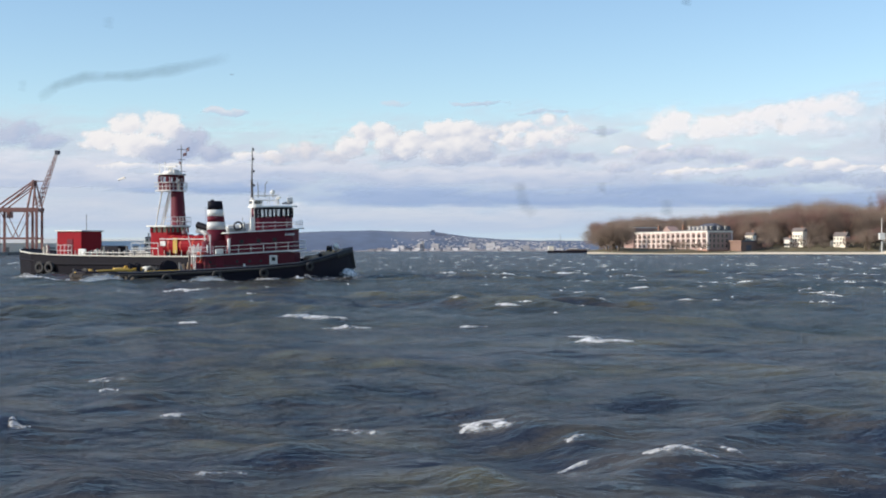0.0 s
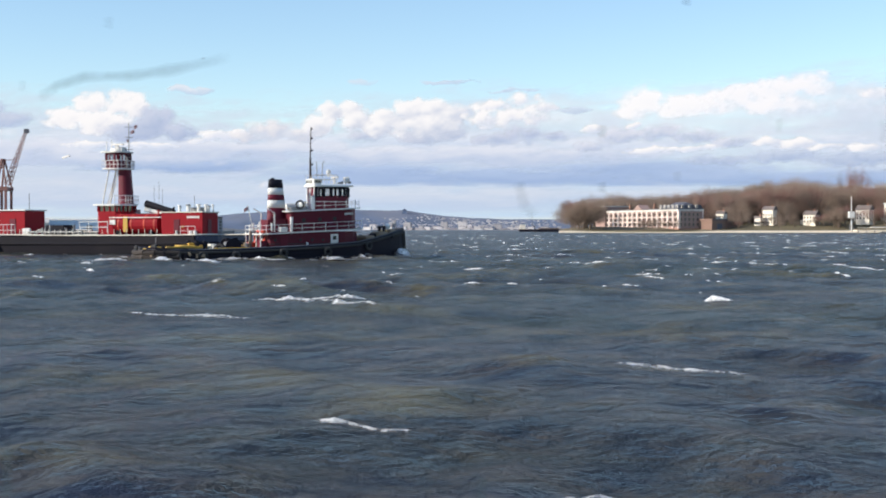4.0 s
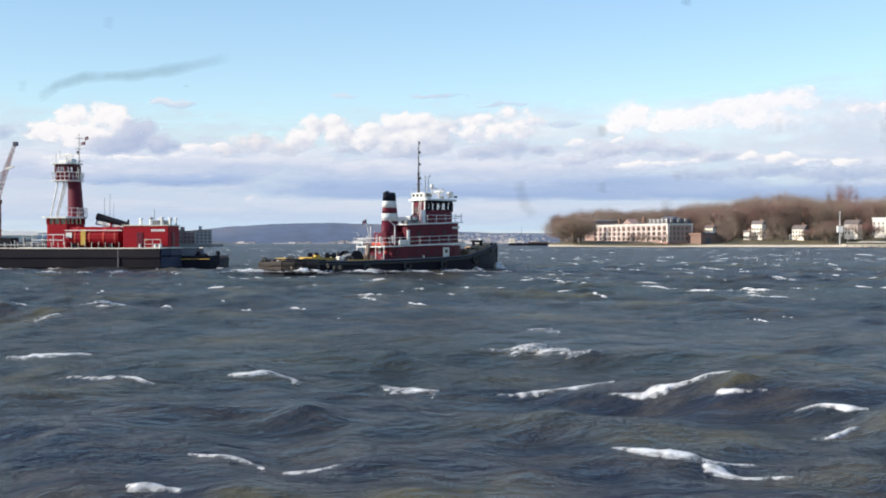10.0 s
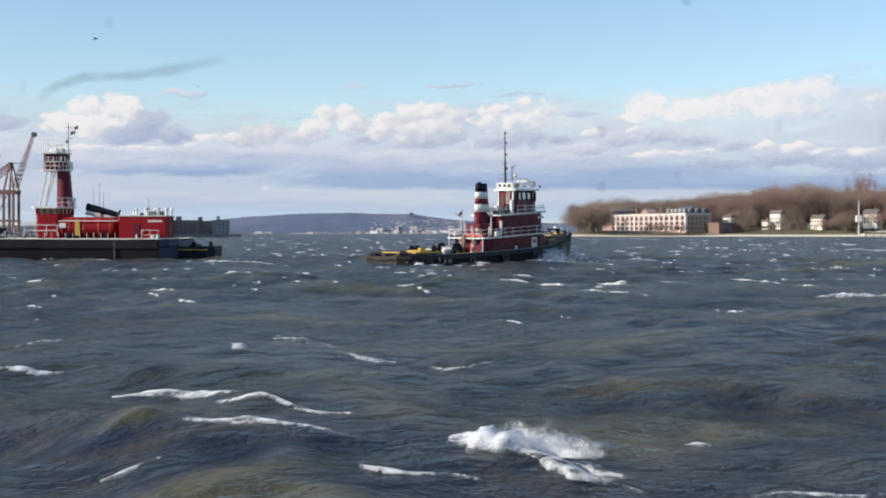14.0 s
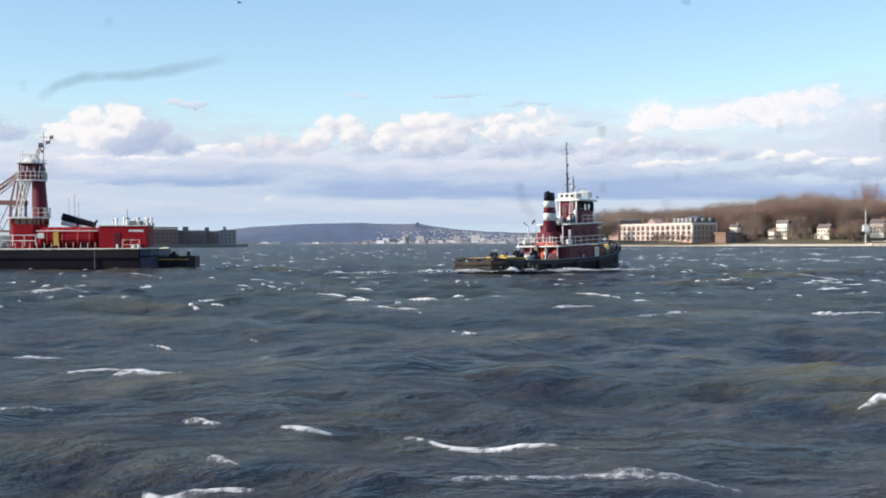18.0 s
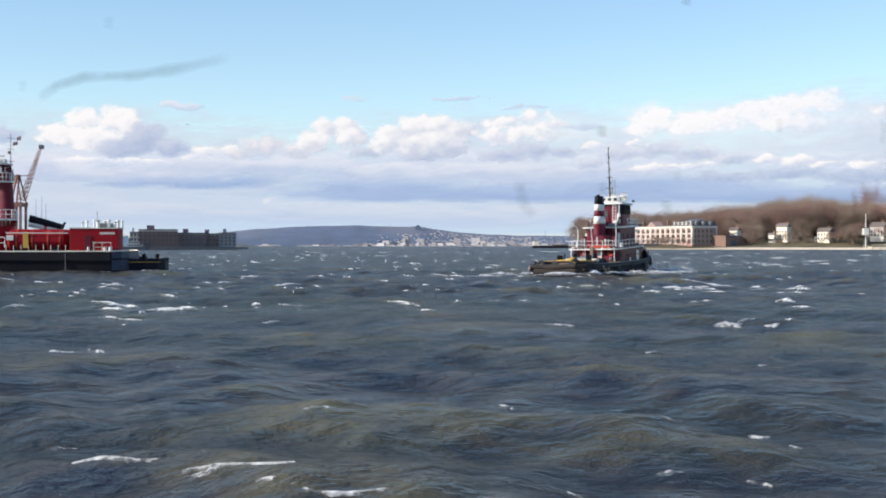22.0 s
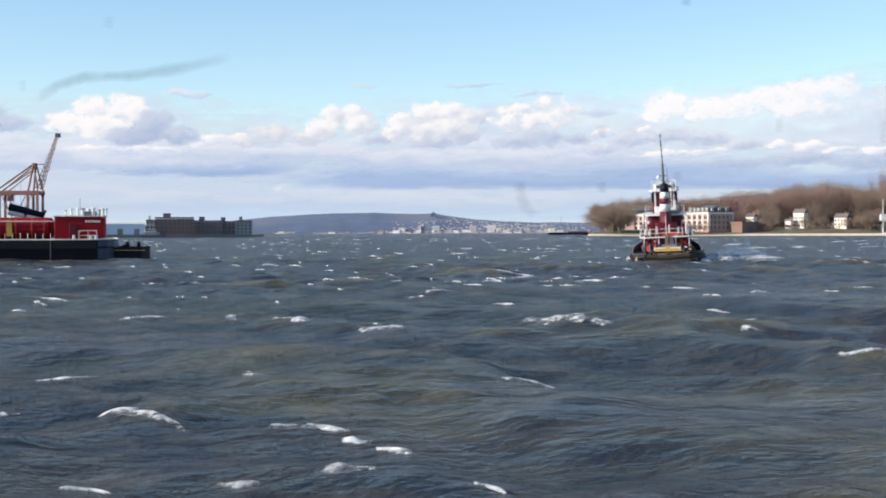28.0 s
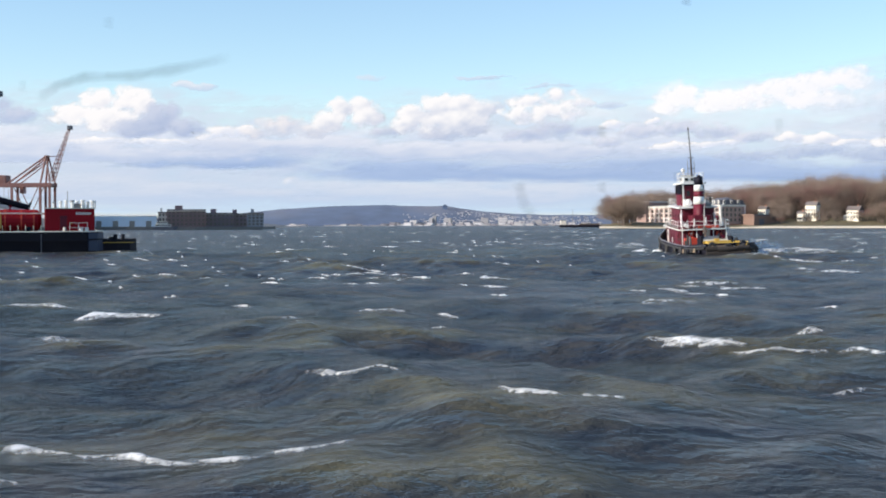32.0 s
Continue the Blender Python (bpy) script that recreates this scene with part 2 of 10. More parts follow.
def foam_material(name, low=0.42, high=0.6, scale=2.2, most=1.0):
    m = bpy.data.materials.new(name)
    m.use_nodes = True
    nt = m.node_tree
    L = nt.links.new
    nt.nodes.remove(nt.nodes["Principled BSDF"])
    # bubbles scatter light through: part reflected, part let through to the far side
    lit = nt.nodes.new("ShaderNodeBsdfDiffuse")
    through_light = nt.nodes.new("ShaderNodeBsdfTranslucent")
    lit.inputs["Color"].default_value = through_light.inputs["Color"].default_value = (0.97, 0.97, 0.97, 1)
    bubbles = nt.nodes.new("ShaderNodeMixShader")
    bubbles.inputs[0].default_value = 0.25
    L(lit.outputs[0], bubbles.inputs[1])
    L(through_light.outputs[0], bubbles.inputs[2])
    tc = nt.nodes.new("ShaderNodeTexCoord")
    n = nt.nodes.new("ShaderNodeTexNoise")
    n.inputs["Scale"].default_value, n.inputs["Detail"].default_value, n.inputs["Roughness"].default_value = scale, 6, 0.7
    L(tc.outputs["Object"], n.inputs["Vector"])
    at = nt.nodes.new("ShaderNodeAttribute")
    at.attribute_name = "body"
    sp = nt.nodes.new("ShaderNodeMapRange")
    sp.inputs["From Min"].default_value, sp.inputs["From Max"].default_value = 0.3, 0.7
    sp.inputs["To Min"].default_value, sp.inputs["To Max"].default_value = 0.1, 0.9
    L(n.outputs["Fac"], sp.inputs["Value"])
    ad = nt.nodes.new("ShaderNodeMath")
    ad.operation = "ADD"
    L(sp.outputs[0], ad.inputs[0])
    L(at.outputs["Fac"], ad.inputs[1])
    mr = nt.nodes.new("ShaderNodeMapRange")
    mr.inputs["From Min"].default_value, mr.inputs["From Max"].default_value = low + 0.5, high + 0.5
    mr.inputs["To Max"].default_value = most
    L(ad.outputs[0], mr.inputs["Value"])
    clear = nt.nodes.new("ShaderNodeBsdfTransparent")
    veil = nt.nodes.new("ShaderNodeMixShader")
    L(mr.outputs[0], veil.inputs[0])
    L(clear.outputs[0], veil.inputs[1])
    L(bubbles.outputs[0], veil.inputs[2])
    L(veil.outputs[0], nt.nodes["Material Output"].inputs[0])
    return m


WATER = water_material()
FOAM = foam_material("white_foam", 0.22, 0.80, 4.5)
SPRAY = foam_material("flying_spray", 0.10, 1.1, 9.0, 0.62)
MIST = foam_material("drifting_mist", -0.05, 1.25, 1.6, 0.5)
FLECK_FOAM = foam_material("fleck_foam", 0.36, 1.0, 9.0, 0.9)
CAP_FOAM = foam_material("whitecap_foam", 0.08, 1.08, 6.0)


def cloud_material(name, top, low, soft, grain, most=1.0):
    """Far cloud vapour that glows: its body and painted-in sunlit share lie on the mesh, frayed by fine noise."""
    m = bpy.data.materials.new(name)
    m.use_nodes = True
    nt = m.node_tree
    L = nt.links.new
    nt.nodes.remove(nt.nodes["Principled BSDF"])
    tc = nt.nodes.new("ShaderNodeTexCoord")
    mp = nt.nodes.new("ShaderNodeMapping")
    mp.inputs["Scale"].default_value = (1, 1, 1.7)
    L(tc.outputs["Object"], mp.inputs[0])
    n = nt.nodes.new("ShaderNodeTexNoise")
    n.inputs["Scale"].default_value, n.inputs["Detail"].default_value, n.inputs["Roughness"].default_value = 0.016, 6, 0.6
    L(mp.outputs[0], n.inputs["Vector"])

    def mth(op, p, q):
        k = nt.nodes.new("ShaderNodeMath")
        k.operation = op
        for i, v in enumerate((p, q)):
            if isinstance(v, (int, float)):
                k.inputs[i].default_value = v
            else:
                L(v, k.inputs[i])
        return k.outputs[0]

    def smooth(value, lo, hi, most=1.0):
        k = nt.nodes.new("ShaderNodeMapRange")
        k.interpolation_type = "SMOOTHSTEP"
        k.inputs["From Min"].default_value, k.inputs["From Max"].default_value, k.inputs["To Max"].default_value = lo, hi, most
        L(value, k.inputs["Value"])
        return k.outputs[0]

    def held(kind):
        k = nt.nodes.new("ShaderNodeAttribute")
        k.attribute_name = kind
        return k.outputs["Fac"]

    fray = mth("MULTIPLY", mth("SUBTRACT", n.outputs["Fac"], 0.5), grain)
    alpha = smooth(mth("ADD", held("body"), fray), 0.0, soft, most)
    lit = smooth(mth("ADD", held("lit"), mth("MULTIPLY", fray, 0.5)), 0.0, 1.0)
    c = nt.nodes.new("ShaderNodeMix")
    c.data_type = "RGBA"
    L(lit, c.inputs["Factor"])
    c.inputs["A"].default_value, c.inputs["B"].default_value = (*low, 1), (*top, 1)
    em = nt.nodes.new("ShaderNodeEmission")
    L(c.outputs["Result"], em.inputs[0])
    tr = nt.nodes.new("ShaderNodeBsdfTransparent")
    mx = nt.nodes.new("ShaderNodeMixShader")
    L(alpha, mx.inputs[0])
    L(tr.outputs[0], mx.inputs[1])
    L(em.outputs[0], mx.inputs[2])
    L(mx.outputs[0], nt.nodes["Material Output"].inputs[0])
    return m


# ---- mesh helpers ----
def link_mesh(name, bm, mat, parent=None):
    me = bpy.data.meshes.new(name)
    bm.to_mesh(me)
    bm.free()
    me.materials.append(mat)
    ob = new(name, me)
    if parent:
        ob.parent = parent
    return ob


def part(name, bm, mat, parent, label=""):
    return tagged(link_mesh(name, bm, mat, parent), label)


def share(name, ob, m, parent):
    """Another part on the same mesh."""
    o = new(name, ob.data)
    o.parent = parent
    o.matrix_basis = m
    return o


def box(x0, x1, y0, y1, z0, z1, bevel=0.0, bm=None):
    bm = bm or bmesh.new()
    g = bmesh.ops.create_cube(bm, size=1, matrix=Matrix.LocRotScale(((x0 + x1) / 2, (y0 + y1) / 2, (z0 + z1) / 2), None, (abs(x1 - x0), abs(y1 - y0), abs(z1 - z0))))
    if bevel:
        es = list({e for v in g["verts"] for e in v.link_edges})
        bmesh.ops.bevel(bm, geom=es, offset=bevel, segments=1, affect="EDGES")
    return bm


def rod(p, q, r0, r1=None, n=8, bm=None):
    bm = bm or bmesh.new()
    p, q = Vector(p), Vector(q)
    r1 = r0 if r1 is None else r1
    d = q - p
    turn = d.to_track_quat("Z", "Y").to_matrix().to_4x4()
    bmesh.ops.create_cone(bm, cap_ends=True, segments=n, radius1=r0, radius2=r1, depth=d.length, matrix=Matrix.Translation((p + q) / 2) @ turn)
    return bm


def prism(outline, z0, z1, bm=None, taper=0.0, rake=0.0):
    """Extrude a plan outline; taper shrinks and rake shifts the top."""
    bm = bm or bmesh.new()
    lo = [bm.verts.new((x, y, z0)) for x, y in outline]
    hi = [bm.verts.new((x * (1 - taper) + rake, y * (1 - taper), z1)) for x, y in outline]
    n = len(outline)
    bm.faces.new(list(reversed(lo)))
    bm.faces.new(hi)
    for i in range(n):
        bm.faces.new((lo[i], lo[(i + 1) % n], hi[(i + 1) % n], hi[i]))
    bmesh.ops.recalc_face_normals(bm, faces=bm.faces)
    return bm


def rounded_plan(x0, x1, half, nose=1.0, tail=0.3, steps=6):
    """A house in plan: elliptic nose towards +x, small rounded corners aft."""
    pts = []
    for i in range(steps + 1):
        a = -math.pi / 2 + math.pi * i / steps
        pts.append((x1 - nose + nose * math.cos(a), half * math.sin(a)))
    for cx, cy, a0 in ((x0 + tail, half - tail, 90), (x0 + tail, -half + tail, 180)):
        for i in range(3):
            a = radians(a0 + 45 * i)
            pts.append((cx + tail * math.cos(a), cy + tail * math.sin(a)))
    return pts


def torus(R, r, axis="Y", nu=14, nv=6):
    bm = bmesh.new()
    rings = []
    for i in range(nu):
        a = 2 * math.pi * i / nu
        ring = []
        for j in range(nv):
            c = 2 * math.pi * j / nv
            d = R + r * math.cos(c)
            p = (d * math.cos(a), r * math.sin(c), d * math.sin(a))
            if axis == "X":
                p = (p[1], p[0], p[2])
            ring.append(bm.verts.new(p))
        rings.append(ring)
    for i in range(nu):
        for j in range(nv):
            bm.faces.new((rings[i][j], rings[(i + 1) % nu][j], rings[(i + 1) % nu][(j + 1) % nv], rings[i][(j + 1) % nv]))
    bmesh.ops.recalc_face_normals(bm, faces=bm.faces)
    return bm


def railing(parent, pts, z, h=1.0, gap=1.1, mat=None, r=0.035, bars=2, closed=False):
    """Posts and bars along a plan line at deck height z."""
    mat = mat or WHITE
    line = [Vector((x, y, z)) for x, y in pts]
    if closed:
        line.append(line[0])
    first = None
    for a, b in zip(line, line[1:]):
        n = max(1, round((b - a).length / gap))
        for i in range(n + (b is line[-1] and not closed)):
            p = a.lerp(b, i / n)
            if first is None:
                first = part("rail_post", rod((0, 0, 0), (0, 0, h), r), mat, parent)
                first.location = p
            else:
                share("rail_post", first, Matrix.Translation(p), parent)
    for k in range(bars):
        bm = bmesh.new()
        dz = Vector((0, 0, h * (k + 1) / bars - r))
        for a, b in zip(line, line[1:]):
            rod(a + dz, b + dz, r, bm=bm, n=6)
        part("rail", bm, mat, parent)


def thing(name, label, category, group="", m=None):
    ob = tagged(new(name), label, category, group)
    if m is not None:
        ob.matrix_basis = m
    return ob


def ground_place(az, dist, z=0.0):
    """A place by bearing in degrees to the right of the y axis, and distance."""
    return Vector((dist * math.sin(radians(az)), dist * math.cos(radians(az)), z))


# ---- the water: one rigid sheet of wind waves that runs before the wind ----
WIND = Vector((-0.84, -0.54))
SPEED = 3.3
wr = random.Random(5)
COMPONENTS = []
for k in range(34):
    lam = 1.15 * (15.0 / 1.15) ** (k / 33)
    spread = wr.gauss(0, 20 if lam > 7 else 34 if lam > 4 else 55)
    base = math.atan2(WIND.y, WIND.x) + radians(spread)
    amp = 0.0088 * lam * (0.75 + 0.5 * wr.random()) * (0.62 if lam > 8 else 0.72 if lam > 4.5 else 0.62 if lam > 2.8 else 0.75)
    COMPONENTS.append((2 * math.pi / lam, math.cos(base), math.sin(base), amp, wr.random() * 6.283))


def waves(x, y, cell):
    """Displacement of the sheet and how close each point is to a breaking crest."""
    dx, dy, h, j = np.zeros_like(x), np.zeros_like(x), np.zeros_like(x), np.zeros_like(x)
    group = 0.8 + 0.28 * np.sin(x * 0.11 + 1.3) * np.sin(y * 0.09 + x * 0.03) + 0.12 * np.sin(x * 0.05 - y * 0.071 + 2)
    for k, cx, cy, a, ph in COMPONENTS:
        fade = np.clip(1.6 - cell * k / 1.6, 0, 1)
        p = k * (cx * x + cy * y) + ph
        a = a * group * fade
        s, c = np.sin(p), np.cos(p)
        h += a * c
        dx -= 0.9 * a * cx * s
        dy -= 0.9 * a * cy * s
        j += a * k * c
    return dx, dy, h, j


def surface(x, y):
    """Height of the sheet above given places in its own space."""
    cell = np.full_like(x, 0.29)
    px, py = x, y
    for _ in range(3):
        dx, dy, h, _j = waves(px, py, cell)
        px, py = x - dx, y - dy
    return waves(px, py, cell)[2]


def graded(lo, hi, step, far_lo, far_hi, grow=1.09):
    mid = np.arange(lo, hi + step / 2, step)

    def run(limit):
        out, d, s = [], 0.0, step
        while d < limit:
            s *= grow
            d += s
            out.append(d)
        return np.array(out)
    return np.concatenate((lo - run(lo - far_lo)[::-1], mid, hi + run(far_hi - hi)))


def build_water():
    xs = graded(-52.0, 125.0, 0.29, -3500, 3500)
    ys = graded(12.0, 205.0, 0.29, -1500, 4880)
    X, Y = np.meshgrid(xs, ys)
    CX, CY = np.meshgrid(np.gradient(xs), np.gradient(ys))
    cell = np.maximum(CX, CY)
    dx, dy, h, j = waves(X, Y, cell)
    co = np.stack((X + dx, Y + dy, h), -1).astype(np.float32).reshape(-1, 3)
    ny, nx = X.shape
    idx = np.arange(nx * ny).reshape(ny, nx)
    quads = np.stack((idx[:-1, :-1], idx[:-1, 1:], idx[1:, 1:], idx[1:, :-1]), -1).reshape(-1)
    me = bpy.data.meshes.new("water")
    nq = len(quads) // 4
    me.vertices.add(len(co))
    me.vertices.foreach_set("co", co.reshape(-1))
    me.loops.add(len(quads))
    me.loops.foreach_set("vertex_index", quads.astype(np.int32))
    me.polygons.add(nq)
    me.polygons.foreach_set("loop_start", np.arange(0, nq * 4, 4, dtype=np.int32))
    me.polygons.foreach_set("use_smooth", np.ones(nq, dtype=bool))
    me.update(calc_edges=True)
    # foam only on the steepest crests, patchy at the scale of wave groups
    patch = np.sin(X * 0.31 + 2 * np.sin(Y * 0.13)) * np.sin(Y * 0.27 + 2 * np.sin(X * 0.17) + 1) + 0.6 * np.sin(X * 0.83 + Y * 0.31) * np.sin(Y * 0.7 - X * 0.21)
    foam = 0.6 * np.clip((j - 0.17) * 3.4, 0, 1) * np.clip(patch * 1.7 - 0.2, 0, 1)
    fa = np.clip((cell - 0.6) / 2.0, 0, 1)
    foam = foam * (1 - fa)
    me.attributes.new("foam", "FLOAT", "POINT").data.foreach_set("value", foam.astype(np.float32).reshape(-1))
    me.attributes.new("crest", "FLOAT", "POINT").data.foreach_set("value", np.clip((h + 0.05) * 2.0, 0, 1).astype(np.float32).reshape(-1))
    me.materials.append(WATER)
    return tagged(new("water", me), "choppy grey-green harbour water with wind waves and whitecaps", "water", kind="structure")


water = build_water()

# ---- the far shore: ridge, town and hills, about four and a half kilometres off ----
def ridge(name, az0, az1, dist, profile, mat, label, depth=250):
    """Rolling high ground across a sector; profile gives its height by bearing."""
    bm = bmesh.new()
    n = max(8, int((az1 - az0) * 14))
    rows = []
    for i in range(n + 1):
        az = az0 + (az1 - az0) * i / n
        h = profile(az)
        line = [ground_place(az, dist, -2)]
        for m in range(1, 7):
            f = m / 6
            lump = noise.noise((az * 1.7, f * 4, 2)) + 0.5 * noise.noise((az * 5, f * 9, 6))
            line.append(ground_place(az, dist + depth * f, h * (f ** 0.8 + 0.012 * lump * (1 - f))))
        line.append(ground_place(az, dist + depth * 1.35, -2))
        rows.append([bm.verts.new(p) for p in line])
    for a, b in zip(rows, rows[1:]):
        for k in range(7):
            bm.faces.new((a[k], b[k], b[k + 1], a[k + 1]))
    bmesh.ops.recalc_face_normals(bm, faces=bm.faces)
    ob = link_mesh(name, bm, mat)
    for p in ob.data.polygons:
        p.use_smooth = True
    return tagged(ob, label, "hills", kind="structure")


def hill_height(az):
    h = 44 + 22 * math.exp(-((az + 2.5) / 3.4) ** 2) + 9 * math.exp(-((az + 6) / 2.5) ** 2) + 7 * math.exp(-((az + 0.4) / 0.5) ** 2)
    h -= 24 / (1 + math.exp(-(az - 1.5) * 1.6)) * 0.4
    h *= 1 / (1 + math.exp(-(az + 10.0) * 1.3)) * 0.85 + 0.15
    return h + 2.0 * noise.noise((az * 1.2, 0, 0)) + 0.6 * noise.noise((az * 6, 3, 0))


# the haze over these hills lies in their colour
ridge("backdrop_hills", -25, 30, 4400, hill_height, HILL, "wooded hills across the bay, painted blue-grey for haze")


def far_town():
    rng = random.Random(11)
    for i in range(210):
        az = rng.gauss(1.8, 2.8) if i < 150 else rng.uniform(-9, 6)
        if not -9.5 < az < 6.2:
            continue
        d = rng.uniform(4250, 4390)
        w, h = rng.uniform(8, 26), rng.choice((1.5, 2, 2, 2.5, 3, 3, 4, 5, 9))
        if az < -3:
            w, h = w * 1.2, h * 0.45
        t = thing("distant_building", "tiny pale building on the far waterfront", "building", "far town", Matrix.Translation(ground_place(az, d)) @ pose(0, 0, 0, 0, 0, rng.uniform(-26, -8)))
        m = FAR_WHITE if rng.random() < 0.8 else FAR_TAN
        part("wall", box(-w / 2, w / 2, -7, 7, -2, h), m, t)
        part("roof", box(-w / 2 - 0.5, w / 2 + 0.5, -7.5, 7.5, h, h + 1.2), FAR_TAN, t)
    # scattered houses over the slopes, past counting
    verts, faces = [], []
    for i in range(620):
        az = rng.gauss(2.9, 1.9) if i < 520 else rng.uniform(-2.2, 7)
        if not -2.2 < az < 7:
            continue
        f = (0.85 if az > 0 else 0.55) * rng.random() ** 1.6
        d = 4400 + 250 * f
        z = hill_height(az) * f ** 0.8
        w, h = 0.8 + 4.5 * rng.random() ** 2, rng.uniform(0.6, 1.8)
        c = ground_place(az, d - 4, z)
        o = len(verts)
        turn = radians(rng.uniform(-28, -8))
        ct, st = math.cos(turn), math.sin(turn)
        verts += [(c.x + ct * sx * w - st * sy * w * 0.7, c.y + st * sx * w + ct * sy * w * 0.7, c.z + sz) for sz in (-1.5, h) for sx, sy in ((-1, -1), (1, -1), (1, 1), (-1, 1))]
        faces += [(o, o + 1, o + 5, o + 4), (o + 1, o + 2, o + 6, o + 5), (o + 2, o + 3, o + 7, o + 6), (o + 3, o, o + 4, o + 7), (o + 4, o + 5, o + 6, o + 7)]
    me = bpy.data.meshes.new("hillside_houses")
    me.from_pydata(verts, [], faces)
    me.materials.append(FAR_HOUSE)
    tagged(new("hillside_houses", me), "countless tiny pale houses scattered over the far hillside", "houses", kind="stuff")
    # a few pale blocks of flats above the waterfront
    for az, d, w, h in ((-1.7, 4360, 20, 17), (-0.98, 4370, 11, 22), (-0.84, 4375, 9, 30), (-0.3, 4362, 22, 23), (0.25, 4360, 14, 12), (0.85, 4365, 16, 12), (1.2, 4370, 22, 24), (1.95, 4368, 28, 25), (2.25, 4360, 16, 16), (2.7, 4360, 16, 13), (3.4, 4362, 20, 17), (4.2, 4360, 18, 13), (-3.9, 4345, 14, 5), (-4.4, 4345, 24, 4), (-6.2, 4345, 28, 4), (-6.6, 4345, 18, 6)):
        t = thing("distant_flats", "pale block of flats above the far waterfront", "building", "far town", Matrix.Translation(ground_place(az, d)) @ pose(0, 0, 0, 0, 0, -16))
        part("wall", box(-w / 2, w / 2, -6, 6, -2, h), FAR_WHITE, t)
        part("roof", box(-w / 2 - 0.4, w / 2 + 0.4, -6.4, 6.4, h, h + 0.8), FAR_TAN, t)
        band = part("window_band", box(-w / 2 + 1, w / 2 - 1, -6.15, -6.0, 2, 3.2), FAR_TAN, t)
        for k in range(1, int(h / 4)):
            share("window_band", band, Matrix.Translation((0, 0, k * 4)), t)
    t = thing("hilltop_tower", "small dark tower on the crest of the far hill", "tower", m=Matrix.Translation(ground_place(-0.42, 4600, 55)))
    # the tower takes the hill's haze-tinted colour
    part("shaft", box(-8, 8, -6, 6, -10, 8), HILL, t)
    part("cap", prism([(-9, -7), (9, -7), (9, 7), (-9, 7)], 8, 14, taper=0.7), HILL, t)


far_town()


def moored_barge():
    t = thing("moored_barge", "low dark barge moored off the far channel with a pale wheelhouse", "barge", m=Matrix.Translation(ground_place(5.15, 1500)))
    part("hull", prism([(-24, -4), (22, -4), (25, 0), (22, 4), (-24, 4)], -1, 2.6), BLACK, t)
    part("wheelhouse", box(-23, -17, -2.5, 2.5, 2.6, 7.5, 0.2), HOUSE_CREAM, t)
    part("roof", box(-23.4, -16.6, -2.8, 2.8, 7.5, 7.9), WHITE, t)
    part("mast", rod((-10, 0, 2.6), (-10, 0, 20), 0.25, 0.12), STEEL, t)
    part("boom", rod((-10, 0, 5), (6, 0, 12), 0.2), STEEL, t)
    part("deck_cargo", box(-3, 18, -3, 3, 2.6, 4.2, 0.2), DECK, t)


moored_barge()


# ---- the island ----
ISLE = 1100.0


def lawn_rise(az):
    """How far the lawns climb behind the sea wall, by bearing."""
    return 3 + 6 / (1 + math.exp(-(az - 13.5) * 0.9)) if az > 11.5 else 3.0


def island():
    """Sloping ground behind a low stone sea wall."""
    bm = bmesh.new()
    rows = []
    n = 90
    for i in range(n + 1):
        az = 5.9 + 26.0 * i / n
        end = min(1.0, (az - 5.9) / 0.8)
        d = ISLE - 20 * math.sin(i * 0.13) * 0.3
        rise = lawn_rise(az) * end
        pts = [(d, -1.0), (d + 0.5, 1.2), (d + 12, 1.9), (d + 44, 2.2 + rise * 0.6), (d + 160, 2.2 + rise), (d + 420, 2.5 + rise * 0.8), (d + 520, -1.0)]
        rows.append([bm.verts.new(ground_place(az, dd, z + (noise.noise((az * 4, dd * 0.02, 0)) * 0.5 if z > 2.2 else 0))) for dd, z in pts])
    for a, b in zip(rows, rows[1:]):
        for k in range(len(a) - 1):
            bm.faces.new((a[k], b[k], b[k + 1], a[k + 1]))
    bm.faces.new(rows[0])
    bmesh.ops.recalc_face_normals(bm, faces=bm.faces)
    tagged(link_mesh("ground_island", bm, GRASS), "brownish winter grass on the low island", "ground", kind="structure")
    bm = bmesh.new()
    for i in range(n):
        az = 5.85 + 26.0 * i / n
        a, b = ground_place(az, ISLE - 7), ground_place(az + 26.0 / n, ISLE - 7)
        a2, b2 = ground_place(az, ISLE + 3), ground_place(az + 26.0 / n, ISLE + 3)
        lo = [bm.verts.new((p.x, p.y, -0.6)) for p in (a, b, b2, a2)]
        hi = [bm.verts.new((p.x, p.y, z)) for p, z in ((a, 0.5), (b, 0.5), (b2, 1.6), (a2, 1.6))]
        bm.faces.new(hi)
        bm.faces.new((lo[0], lo[1], hi[1], hi[0]))
    bmesh.ops.recalc_face_normals(bm, faces=bm.faces)
    tagged(link_mesh("sea_wall", bm, SAND), "pale sandy stone sea wall along the island shore", "sea wall", kind="structure")


island()


